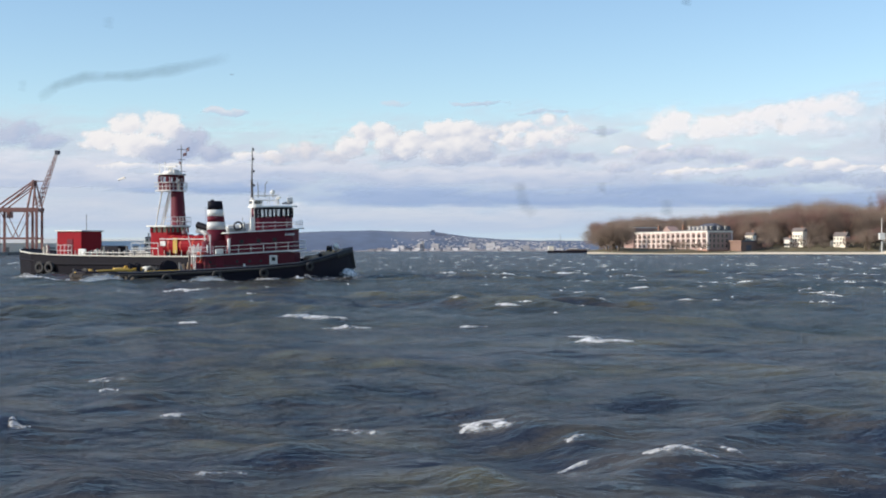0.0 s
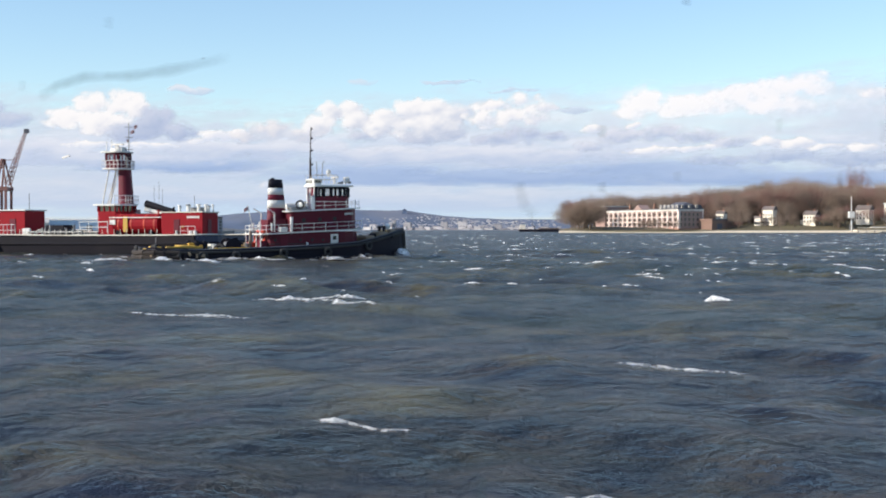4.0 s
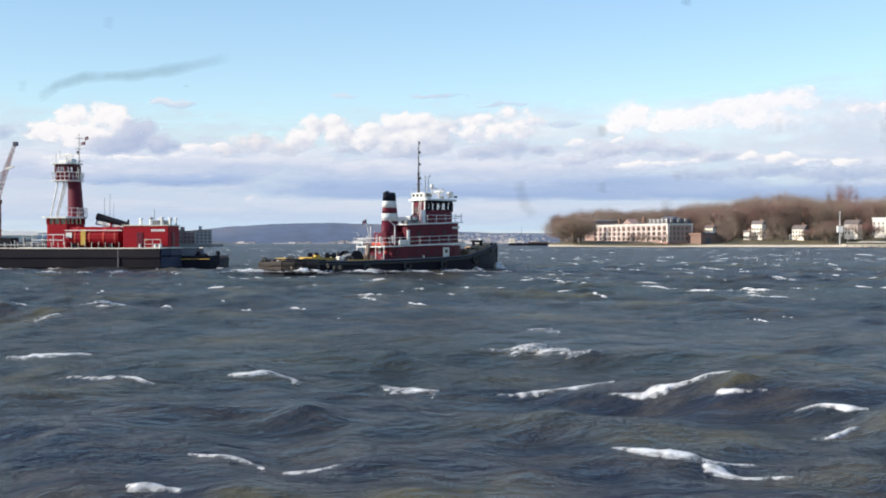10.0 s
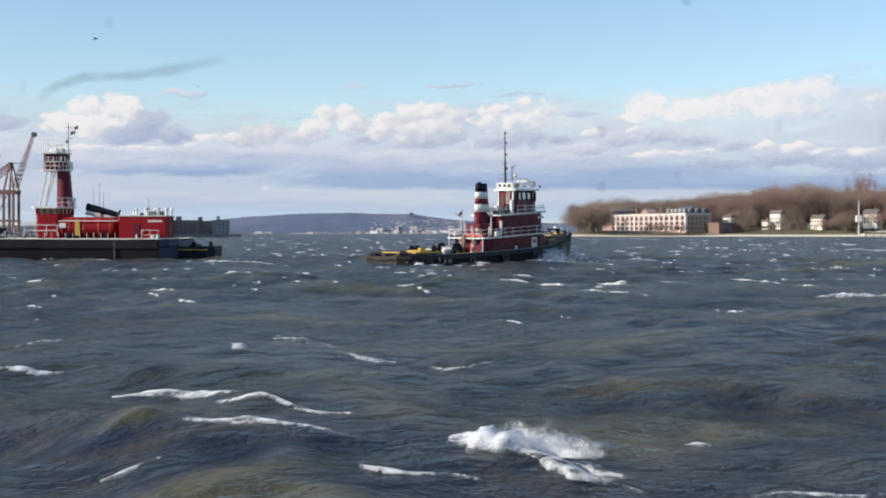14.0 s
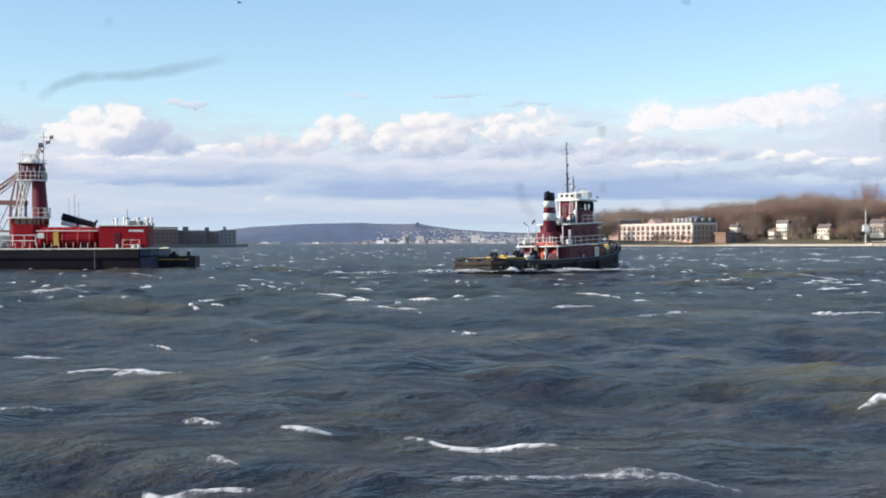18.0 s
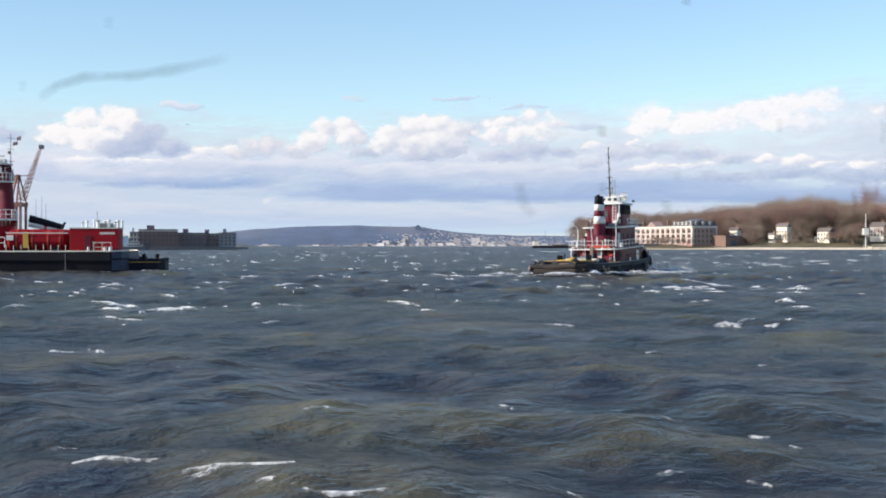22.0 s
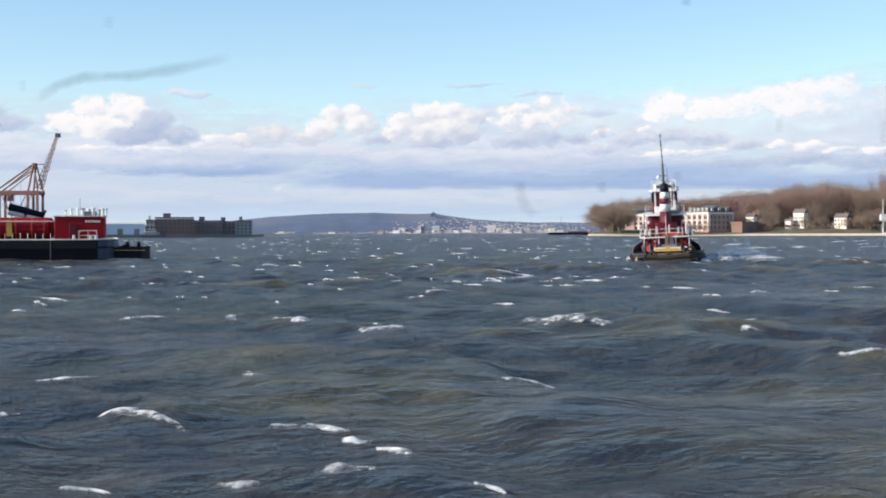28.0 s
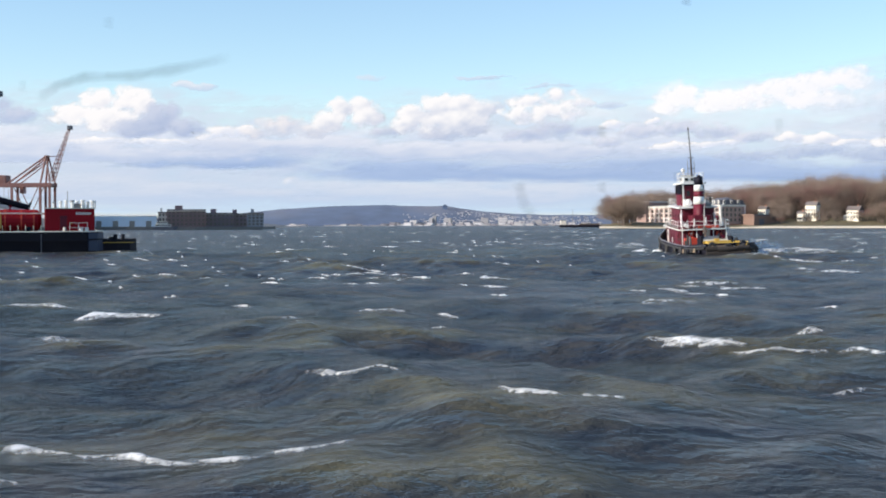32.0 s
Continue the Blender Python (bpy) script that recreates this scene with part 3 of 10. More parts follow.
def barracks():
    """Long three-storey brick block, seen obliquely with its lit long side and shaded end."""
    corner = ground_place(10.66, 1112, 2.2)
    far_end = ground_place(7.72, 1232, 2.2)
    along = far_end - corner
    length = along.length
    t = thing("barracks_building", "long buff-brick barracks with white cornice and dormers", "building")
    t.matrix_basis = Matrix.Translation(corner) @ pose(0, 0, 0, 0, 0, math.degrees(math.atan2(along.y, along.x)))
    # local x runs along the lit side, local -y is the shaded depth behind... the lit side faces +y
    D, H = 21.0, 16.3
    part("wall", box(0, length, -D, 0, -3, H), BUFF, t, "buff brick wall")
    part("base_course", box(-0.2, length + 0.2, -D - 0.2, 0.2, -3, 1.2), BRICK, t)
    part("cornice", box(-0.8, length + 0.8, -D - 0.8, 0.8, H - 1.6, H - 0.2), TRIM, t, "white cornice")
    part("roof", prism([(0, -D), (length, -D), (length, 0), (0, 0)], H - 0.2, H + 0.6), SLATE, t)
    hip = bmesh.new()
    v = [hip.verts.new(p) for p in ((-0.5, -D - 0.5, H + 0.6), (30, -D - 0.5, H + 0.6), (30, 0.5, H + 0.6), (-0.5, 0.5, H + 0.6), (7, -D / 2, H + 5.6), (24, -D / 2, H + 5.6))]
    for f in ((0, 1, 5, 4), (1, 2, 5), (2, 3, 4, 5), (3, 0, 4)):
        hip.faces.new([v[k] for k in f])
    bmesh.ops.recalc_face_normals(hip, faces=hip.faces)
    part("hipped_roof", hip, SLATE, t)
    bays = 15
    pil = None
    for k in range(bays + 1):
        x = k * length / bays
        if pil is None:
            pil = part("pilaster", box(-1.2, 1.2, 0.0, 0.7, 1.2, H - 1.6), PIER_STONE, t)
        else:
            share("pilaster", pil, Matrix.Translation((x, 0, 0)), t)
    for z in (5.9, 9.8):
        part("string_course", box(0, length, 0.0, 0.45, z, z + 0.5), PIER_STONE, t, "pale string course")
    win = None
    for k in range(bays):
        for s in range(3):
            x, z = (k + 0.5) * length / bays, 3.0 + s * 3.9
            for o in (-1.25, 1.25):
                if win is None:
                    win = part("window", box(-0.75, 0.75, -0.12, 0.12, 0, 2.5), WINDOW_DARK, t)
                    win.location = (x + o, 0.1, z)
                else:
                    share("window", win, Matrix.Translation((x + o, 0.1, z)), t)
    for k in range(5):
        for s in range(3):
            share("window", win, Matrix.Translation((-0.1, -2.2 - k * 3.6, 3.0 + s * 3.9)) @ pose(0, 0, 0, 0, 0, 90), t)
    for k in (0, 5.55):
        share("pilaster", pil, Matrix.Translation((-0.6, -0.6 - k * 3.65, 0)) @ pose(0, 0, 0, 0, 0, 90) @ Matrix.Scale(0.35, 4, (1, 0, 0)), t)
    part("mansard", prism([(0.3, -D + 0.3), (34, -D + 0.3), (34, -0.3), (0.3, -0.3)], H - 0.1, H + 3.4, taper=0.03), SLATE, t, "dark slate mansard roof")
    for k in range(5):
        dm = part("dormer", box(2 + k * 6.8, 4.6 + k * 6.8, -3.5, 0.3, H + 0.6, H + 3.3, 0.2), TRIM, t)
        part("dormer_window", box(2.7 + k * 6.8, 3.9 + k * 6.8, 0.28, 0.38, H + 1.1, H + 2.8), WINDOW_DARK, dm)
    for k in range(3):
        dm = part("dormer", box(-0.3, 3.0, -4.6 - k * 6.2, -2.4 - k * 6.2, H + 0.6, H + 3.3, 0.2), TRIM, t)
        part("dormer_window", box(-0.38, -0.28, -4.1 - k * 6.2, -2.9 - k * 6.2, H + 1.1, H + 2.8), WINDOW_DARK, dm)
    for x in (18, 60, 105):
        part("chimney", box(x, x + 1.6, -D / 2 - 0.8, -D / 2 + 0.8, H, H + 5.2), BRICK, t)
    part("end_pavilion", box(length - 3, length + 16, -D, 1.5, -3, H + 3.5), BUFF, t)
    part("pavilion_cornice", box(length - 3.6, length + 16.6, -D - 0.6, 2.1, H + 3.5, H + 4.6), TRIM, t)
    # gable over the middle of the long side
    g = bmesh.new()
    a = [g.verts.new(p) for p in ((62, 0.5, H), (78, 0.5, H), (70, 0.5, H + 4.2), (62, -8, H), (78, -8, H), (70, -8, H + 4.2))]
    for f in ((0, 1, 2), (3, 5, 4), (0, 2, 5, 3), (1, 4, 5, 2)):
        g.faces.new([a[k] for k in f])
    bmesh.ops.recalc_face_normals(g, faces=g.faces)
    part("gable", g, BUFF, t)


barracks()


def boathouse():
    t = thing("boathouse", "low brick waterfront building with a dark flat roof", "building", m=Matrix.Translation(ground_place(11.98, 1112, 2.1)) @ pose(0, 0, 0, 0, 0, 128))
    part("wall", box(0, 18, -20, 0, -2, 7.6), BROWN_BRICK, t, "brown brick wall")
    part("roof", box(-0.5, 18.5, -20.5, 0.5, 7.6, 8.5), SLATE, t)
    part("parapet", box(-0.6, 18.6, -0.2, 0.7, 7.0, 8.7), BROWN_BRICK, t)
    part("garage_door", box(-0.15, 0.05, -12, -6, 0, 5), SLATE, t)
    part("lean_to", box(1, 13, -31, -20, -2, 6.2), BROWN_BRICK, t)
    part("lean_to_roof", box(0.6, 13.4, -31.4, -20, 6.2, 6.9), SLATE, t)


boathouse()


def villa(az, dist, z, w, h, mat, label, roof=True, porch=True, turn=-42):
    t = thing("house", label, "house", "houses on the island", Matrix.Translation(ground_place(az, dist, z)) @ pose(0, 0, 0, 0, 0, turn))
    d = w * 0.8
    part("wall", box(-w / 2, w / 2, -d / 2, d / 2, -3, h), mat, t)
    if roof:
        bm = bmesh.new()
        e = 0.6
        v = [bm.verts.new(p) for p in ((-w / 2 - e, -d / 2 - e, h), (w / 2 + e, -d / 2 - e, h), (w / 2 + e, d / 2 + e, h), (-w / 2 - e, d / 2 + e, h), (-w / 2 - e, 0, h + d * 0.42), (w / 2 + e, 0, h + d * 0.42))]
        for f in ((0, 1, 5, 4), (2, 3, 4, 5), (1, 2, 5), (3, 0, 4), (0, 3, 2, 1)):
            bm.faces.new([v[k] for k in f])
        bmesh.ops.recalc_face_normals(bm, faces=bm.faces)
        part("roof", bm, SHINGLE, t)
        part("chimney", box(w * 0.2, w * 0.2 + 1.1, -0.5, 0.6, h, h + d * 0.42 + 1.6), BRICK, t)
    else:
        part("roof", box(-w / 2 - 0.5, w / 2 + 0.5, -d / 2 - 0.5, d / 2 + 0.5, h, h + 0.8), WHITE, t)
    win = None
    for s in range(max(1, int(h // 3.2))):
        for k in range(4):
            for side in (0, 1):
                m = Matrix.Translation((-w / 2 + (k + 0.5) * w / 4, -d / 2 - 0.05, 1.2 + s * 3.1)) if side == 0 else Matrix.Translation((-w / 2 - 0.05, -d / 2 + (k + 0.5) * d / 4, 1.2 + s * 3.1)) @ pose(0, 0, 0, 0, 0, 90)
                if win is None:
                    win = part("window", box(-0.5, 0.5, -0.08, 0.08, 0, 1.7), WINDOW_DARK, t)
                    win.matrix_basis = m
                else:
                    share("window", win, m, t)
    if porch:
        part("porch_roof", box(-w / 2 - 2.4, -w / 2, -d / 2, d / 2, 3.0, 3.4), WHITE, t)
        for k in range(4):
            part("porch_post", box(-w / 2 - 2.3, -w / 2 - 2.0, -d / 2 + k * d / 3.2, -d / 2 + k * d / 3.2 + 0.3, -1, 3.0), WHITE, t)
    return t


villa(12.35, 1144, 4.4, 7, 10.5, HOUSE_CREAM, "cream gabled house half hidden by bare trees")
villa(13.80, 1142, 5.4, 5, 6.0, HOUSE_CREAM, "small white cottage on the island lawn", porch=False)
villa(14.24, 1146, 5.8, 9, 12.0, HOUSE_CREAM, "tall cream gabled house among bare trees")
villa(15.84, 1142, 6.6, 10, 7.2, HOUSE_CREAM, "pale house with a white porch facing the water")
villa(17.85, 1140, 9.0, 11, 8.5, TRIM, "white gabled house with rows of windows")
villa(19.0, 1145, 10.0, 14, 12.0, TRIM, "white flat-roofed house with rows of windows", roof=False)


def light_tower():
    t = thing("signal_mast", "white steel signal mast with a box platform", "mast", m=Matrix.Translation(ground_place(17.35, 1104, 2.0)))
    part("pole", rod((0, 0, -2), (0, 0, 25), 0.45, 0.3), WHITE, t)
    part("equipment_box", box(-2.2, 2.2, -1.5, 1.5, 9, 14, 0.2), WHITE, t)
    for k in (-1, 1):
        part("strut", rod((k * 2.2, 0, -2), (0, 0, 9), 0.25), STEEL, t)
    p = thing("landing_pier", "low pale landing pier on piles", "pier", m=Matrix.Translation(ground_place(19.2, 1088, 0)))
    part("deck", box(-34, 60, -5, 5, 1.3, 2.2), SAND, p)
    part("rail", box(-34, 60, -4.9, -4.6, 3.4, 3.8), SAND, p)
    part("gangway", box(-20, 40, 6, 9, 3.5, 4.3), WHITE, p, "white gangway behind the pier")
    pile = None
    for k in range(16):
        if pile is None:
            pile = part("pile", rod((0, -4, -2), (0, -4, 2.4), 0.35), BARK, p)
            pile.location = (-33, 0, 0)
        else:
            share("pile", pile, Matrix.Translation((-33 + k * 6, 0, 0)), p)


light_tower()


def tree_meshes(seed, twig):
    """A bare tree: tapered trunk with limbs, and a ragged crown of many fine twigs."""
    r = random.Random(seed)
    tb, cb = bmesh.new(), bmesh.new()
    rod((0, 0, -0.6), (0, 0, 5), 0.42, 0.3, 6, tb)
    tips = []
    for k in range(11):
        a, up = k * 2.4 + r.uniform(-0.4, 0.4), r.uniform(0.15, 1.25)
        L = r.uniform(3.5, 6.5)
        p = Vector((0, 0, r.uniform(1.6, 5)))
        q = p + Vector((math.cos(a) * math.cos(up), math.sin(a) * math.cos(up), math.sin(up))) * L
        rod(p, q, 0.2, 0.08, 5, tb)
        for m in range(4):
            a2, up2 = a + r.uniform(-1.1, 1.1), r.uniform(0.1, 1.3)
            q2 = q + Vector((math.cos(a2) * math.cos(up2), math.sin(a2) * math.cos(up2), math.sin(up2))) * r.uniform(2, 4.2)
            rod(p.lerp(q, r.uniform(0.5, 1)), q2, 0.09, 0.03, 4, tb)
            tips.append(q2)
    # twigs: slim blades fanned out round each limb's end
    for q in tips:
        for m in range(230):
            c = q + Vector((r.gauss(0, 1.3), r.gauss(0, 1.3), r.gauss(0, 0.9)))
            d = (c - Vector((0, 0, 4.5))).normalized() + Vector((r.gauss(0, 0.5), r.gauss(0, 0.5), r.gauss(0, 0.4)))
            d = d.normalized() * r.uniform(0.2, 0.55)
            s = d.cross(Vector((r.gauss(0, 1), r.gauss(0, 1), r.gauss(0, 1)))).normalized() * r.uniform(0.022, 0.05)
            cb.faces.new([cb.verts.new(c - s), cb.verts.new(c + s), cb.verts.new(c + d)])
    me_t, me_c = bpy.data.meshes.new("trunk"), bpy.data.meshes.new("crown")
    tb.to_mesh(me_t), cb.to_mesh(me_c)
    tb.free(), cb.free()
    me_t.materials.append(BARK)
    me_c.materials.append(twig)
    return me_t, me_c


TREES = [tree_meshes(s, TWIG_RED if s % 4 == 1 else TWIG) for s in range(8)]


def plant_tree(az, dist, z, size, kind, turn, label, slim=1.0):
    t = thing("tree", label, "tree", "bare trees on the island", Matrix.Translation(ground_place(az, dist, z)) @ pose(0, 0, 0, 0, 0, turn))
    for name, me in zip(("trunk", "crown"), TREES[kind]):
        o = new(name, me)
        o.parent = t
        o.scale = (size * slim, size * slim, size * 1.05)


def canopy(az):
    """Height of the tree tops above the water, by bearing."""
    pts = ((6.0, 22), (6.6, 29), (7.6, 31), (9, 30), (10.6, 31), (11.2, 33), (12.5, 37), (13.6, 39), (14.6, 43), (15.4, 44), (16.4, 39), (18, 40), (24, 42), (32, 38))
    for (a, p), (b, q) in zip(pts, pts[1:]):
        if a <= az <= b:
            return p + (q - p) * (az - a) / (b - a)
    return 20


def woods():
    r = random.Random(21)
    for i in range(330):
        az = 6.35 + 19.3 * (i + r.random()) / 330
        back = r.choice((0, 1, 1, 2))
        if az < 12.4:
            d = 1255 + 45 * back + r.uniform(-15, 15)
            if az < 7.2:
                d = 1118 + 35 * back + r.uniform(-12, 12)
        else:
            d = 1190 + 50 * back + r.uniform(-20, 20)
        z = 2.5 if az < 12 else 2.5 + 5 * min(1, (az - 12) / 3)
        top = canopy(az) * d / 1130 * r.uniform(0.74, 0.85) * (1, 1.0, 1.04)[back]
        size = max(0.5, (top - z) / 12.6)
        plant_tree(az, d, z - 0.3, size, r.randrange(8), r.uniform(0, 360), "bare brown winter tree in a dense grove")
    for az, d, s in ((13.15, 1160, 1.0), (14.75, 1158, 1.25), (15.0, 1165, 1.2), (16.85, 1120, 0.9), (16.9, 1125, 0.95), (17.1, 1135, 1.1), (18.6, 1125, 1.0), (9.6, 1095, 0.6), (12.95, 1165, 1.3), (12.7, 1162, 1.3), (16.7, 1124, 1.0), (18.2, 1124, 1.2), (9.1, 1108, 0.6), (10.2, 1104, 0.5), (9.4, 1104, 0.6), (9.85, 1103, 0.55), (10.45, 1100, 0.6), (16.8, 1128, 1.1), (14.62, 1150, 1.1), (12.8, 1128, 0.7), (13.0, 1118, 0.45), (15.2, 1122, 0.5)):
        plant_tree(az, d, 2.2 + 0.6 * lawn_rise(az) * max(0, min(1, (d - 1112) / 32)), s, r.randrange(8), r.uniform(0, 360), "single bare tree on the winter lawn")
    for az, d, s in ((16.12, 1138, 0.55), (16.3, 1134, 0.66), (16.5, 1136, 0.7), (16.7, 1132, 0.68), (16.92, 1138, 0.6), (14.0, 1130, 0.5), (14.42, 1134, 0.66), (14.62, 1112, 0.62), (15.98, 1132, 0.5), (14.12, 1126, 0.3), (15.7, 1128, 0.28), (12.2, 1136, 0.6), (12.6, 1130, 0.62), (13.2, 1136, 0.7), (12.98, 1140, 0.8), (14.85, 1136, 0.6), (15.1, 1140, 0.62)):
        plant_tree(az, d, 2.2 + 0.6 * lawn_rise(az) * max(0, min(1, (d - 1112) / 32)), s, 1 if d > 1131 and az > 16 else r.choice((0, 2, 4)), r.uniform(0, 360), "low reddish-brown bare tree before the houses", 1.2 if az > 16 else 0.85)
    plant_tree(17.2, 1260, 8, 3.45, 2, 40, "tall bare tree rising over the grove", 0.42)
    plant_tree(17.55, 1255, 8, 3.3, 5, 140, "tall bare tree rising over the grove", 0.4)


woods()


# ---- the port on the other side ----
def gantry_crane(az, dist, turn=0.0, k=0.968, label="rust-red harbour gantry crane with its boom raised"):
    t = thing("gantry_crane", label, "crane", "port cranes", Matrix.Translation(ground_place(az, dist, 2.0)) @ pose(0, 0, 0, 0, 0, turn) @ Matrix.Scale(k, 4))
    # local x to the water side (boom), metres
    for x in (0.0, -6.0, -24.0):
        for y in (-6, 6):
            part("leg", box(x - 0.7, x + 0.7, y - 0.7, y + 0.7, -3, 26 if x < -1 else 27), CRANE_RED, t)
    for y in (-6, 6):
        part("girder", box(-40, 1.2, y - 0.8, y + 0.8, 25.5, 28), CRANE_RED, t)
        part("sill_beam", box(-25, 1, y - 0.5, y + 0.5, 8, 9.2), CRANE_RED, t)
        part("mast_leg", rod((-5.8, y, 28), (-3.2, y * 0.4, 45), 0.65), CRANE_RED, t)
        part("mast_leg", rod((0.2, y, 28), (-3.0, y * 0.4, 45), 0.5), CRANE_RED, t)
        part("back_stay", rod((-3.2, y * 0.4, 45), (-26, y, 28), 0.55), CRANE_RED, t)
        part("back_stay", rod((-3.2, y * 0.4, 41.5), (-22, y, 28), 0.4), CRANE_RED, t)
        part("diagonal", rod((-23, y, 26), (-15, y, 9), 0.3), CRANE_RED, t)
        part("diagonal", rod((-7, y, 26), (-15, y, 9), 0.3), CRANE_RED, t)
    part("cross_beam", box(-4, -2.4, -3, 3, 44.3, 45.6), CRANE_RED, t)
    part("portal_beam", box(-6.6, 0.6, -6, 6, 26, 27.8), CRANE_RED, t)
    part("trolley_house", box(-20, -17.5, -3, 3, 21.5, 25.5, 0.2), CRANE_RED, t)
    part("machinery_house", box(-38, -28, -5, 5, 28, 33, 0.3), CRANE_RED, t)
    # the raised boom: two chords with lacing
    base_b = Vector((0.8, 0, 28.5))
    tip = Vector((11.5, 0, 63.0))
    for y in (-2.5, 2.5):
        o = Vector((0, y, 0))
        side = Vector((-3.0, 0, 1.0))
        part("boom_chord", rod(base_b + o, tip + o * 0.6, 0.3, 0.2), CRANE_RED, t)
        part("boom_chord", rod(base_b + o + side, tip + o * 0.6 + side * 0.25, 0.26, 0.18), CRANE_RED, t)
        bm = bmesh.new()
        for s in range(12):
            f0, f1 = s / 12, (s + 1) / 12
            p = (base_b + o).lerp(tip + o * 0.6, f0)
            q = (base_b + o + side).lerp(tip + o * 0.6 + side * 0.25, f1)
            rod(p, q, 0.16, n=4, bm=bm)
            rod(q, (base_b + o).lerp(tip + o * 0.6, f1), 0.16, n=4, bm=bm)
        part("boom_lacing", bm, CRANE_RED, t)
    part("boom_head", box(10.2, 12.8, -2, 2, 62, 64.5, 0.2), SLATE, t)
    part("boom_tie", rod((-3, 0, 45), (5.5, 0, 45), 0.25), CRANE_RED, t)
    return t


gantry_crane(-16.03, 900)
gantry_crane(-18.9, 700, k=1.0, label="second rust-red gantry crane further along the quay")


def port():
    bm = bmesh.new()
    pts = [ground_place(a, d) for a, d in ((-32, 660), (-18.6, 680), (-17.2, 885), (-14.6, 890), (-14.4, 960), (-10.5, 960), (-7.8, 985), (-7.3, 1100), (-7.6, 1500), (-32, 1500))]
    prism([(p.x, p.y) for p in pts], -2, 2.0, bm)
    tagged(link_mesh("quay", bm, material("quay_concrete", (0.2, 0.19, 0.18), 0.9, scale=0.2)), "low concrete quay of the container port", "quay", kind="structure")

    def shed(az, dist, w, d, h, mat, label, gable=2.5, turn=None):
        t = thing("warehouse", label, "warehouse", "port buildings", Matrix.Translation(ground_place(az, dist, 2)) @ pose(0, 0, 0, 0, 0, -az if turn is None else turn))
        part("wall", box(-w / 2, w / 2, 0, d, -0.5, h), mat, t)
        b = bmesh.new()
        v = [b.verts.new(p) for p in ((-w / 2 - 0.4, -0.4, h), (w / 2 + 0.4, -0.4, h), (w / 2 + 0.4, d + 0.4, h), (-w / 2 - 0.4, d + 0.4, h), (-w / 2 - 0.4, d / 2, h + gable), (w / 2 + 0.4, d / 2, h + gable))]
        for f in ((0, 1, 5, 4), (2, 3, 4, 5), (1, 2, 5), (3, 0, 4), (0, 3, 2, 1)):
            b.faces.new([v[k] for k in f])
        bmesh.ops.recalc_face_normals(b, faces=b.faces)
        part("roof", b, SHED_WHITE, t)
        n = max(2, int(w / 9))
        door = None
        for k in range(n):
            m = Matrix.Translation((-w / 2 + (k + 0.5) * w / n, -0.06, 0))
            if door is None:
                door = part("loading_door", box(-1.8, 1.8, -0.06, 0.06, -0.4, h * 0.55), STEEL, t)
                door.matrix_basis = m
            else:
                share("loading_door", door, m, t)
        return t
    shed(-16.9, 930, 24, 40, 5.5, SHED_WHITE, "low off-white port shed with a shallow gable", 3)
    shed(-15.2, 940, 22, 40, 5.5, SHED_WHITE, "low off-white port shed with a shallow gable", 3)
    shed(-18.9, 930, 26, 40, 6.0, SHED_WHITE, "low off-white port shed with a shallow gable", 3)
    shed(-13.3, 975, 44, 30, 7.2, BLUE_SHED, "long pale blue metal-sided pier shed", 1.2)
    shed(-21.5, 940, 60, 40, 7.0, SHED_WHITE, "low off-white port shed with a shallow gable", 3)

    def brick_block(az, dist, w, h, mat, cols, floors):
        t = thing("brick_warehouse", "dark brick waterfront warehouse with rows of windows", "warehouse", "brick warehouses", Matrix.Translation(ground_place(az, dist, 2)) @ pose(0, 0, 0, 0, 0, -az))
        part("wall", box(-w / 2, w / 2, 0, 30, -1, h), mat, t)
        part("parapet", box(-w / 2 - 0.3, w / 2 + 0.3, -0.3, 30.3, h, h + 0.8), SLATE, t)
        for k in range(cols + 1):
            if k == 0:
                pier = part("brick_pier", box(-0.25, 0.25, -0.22, 0.02, -1, h), mat, t)
                pier.matrix_basis = Matrix.Translation((-w / 2, 0, 0))
            else:
                share("brick_pier", pier, Matrix.Translation((-w / 2 + k * w / cols, 0, 0)), t)
        part("cornice", box(-w / 2 - 0.2, w / 2 + 0.2, -0.45, 0.0, h - 0.7, h - 0.2), TRIM if cols == 9 else STEEL, t)
        part("roof_hut", box(-w * 0.3, -w * 0.1, 8, 14, h + 0.8, h + 3.5), mat, t)
        win = None
        for c in range(cols):
            for f in range(floors):
                m = Matrix.Translation((-w / 2 + (c + 0.5) * w / cols, -0.05, 1.0 + f * h / floors))
                if win is None:
                    win = part("window", box(-w / cols * 0.28, w / cols * 0.28, -0.07, 0.07, 0, h / floors * 0.55), WINDOW_DARK, t)
                    win.matrix_basis = m
                else:
                    share("window", win, m, t)
    # red-brown brick, with the port's haze tint in its colour
    brick_block(-10.85, 985, 26, 11.2, material("hazed_red_brown_brick", (0.17, 0.115, 0.13), 0.9, vary=0.2, scale=0.4), 9, 4)
    brick_block(-11.75, 990, 7, 9.5, SHED_WHITE, 3, 3)
    brick_block(-9.55, 1000, 20, 9.0, HAZED_BRICK, 7, 3)
    brick_block(-8.75, 1005, 16, 8.6, HAZED_BRICK, 6, 3)
    brick_block(-8.1, 995, 11, 9.0, material("blue_grey_cladding", (0.17, 0.21, 0.27), 0.7), 4, 4)
    # white ferry lying at the pier
    t = thing("moored_ferry", "white moored ferry with stacked decks", "boat", m=Matrix.Translation(ground_place(-11.75, 945)) @ pose(0, 0, 0, 0, 0, 12) @ Matrix.Scale(0.7, 4))
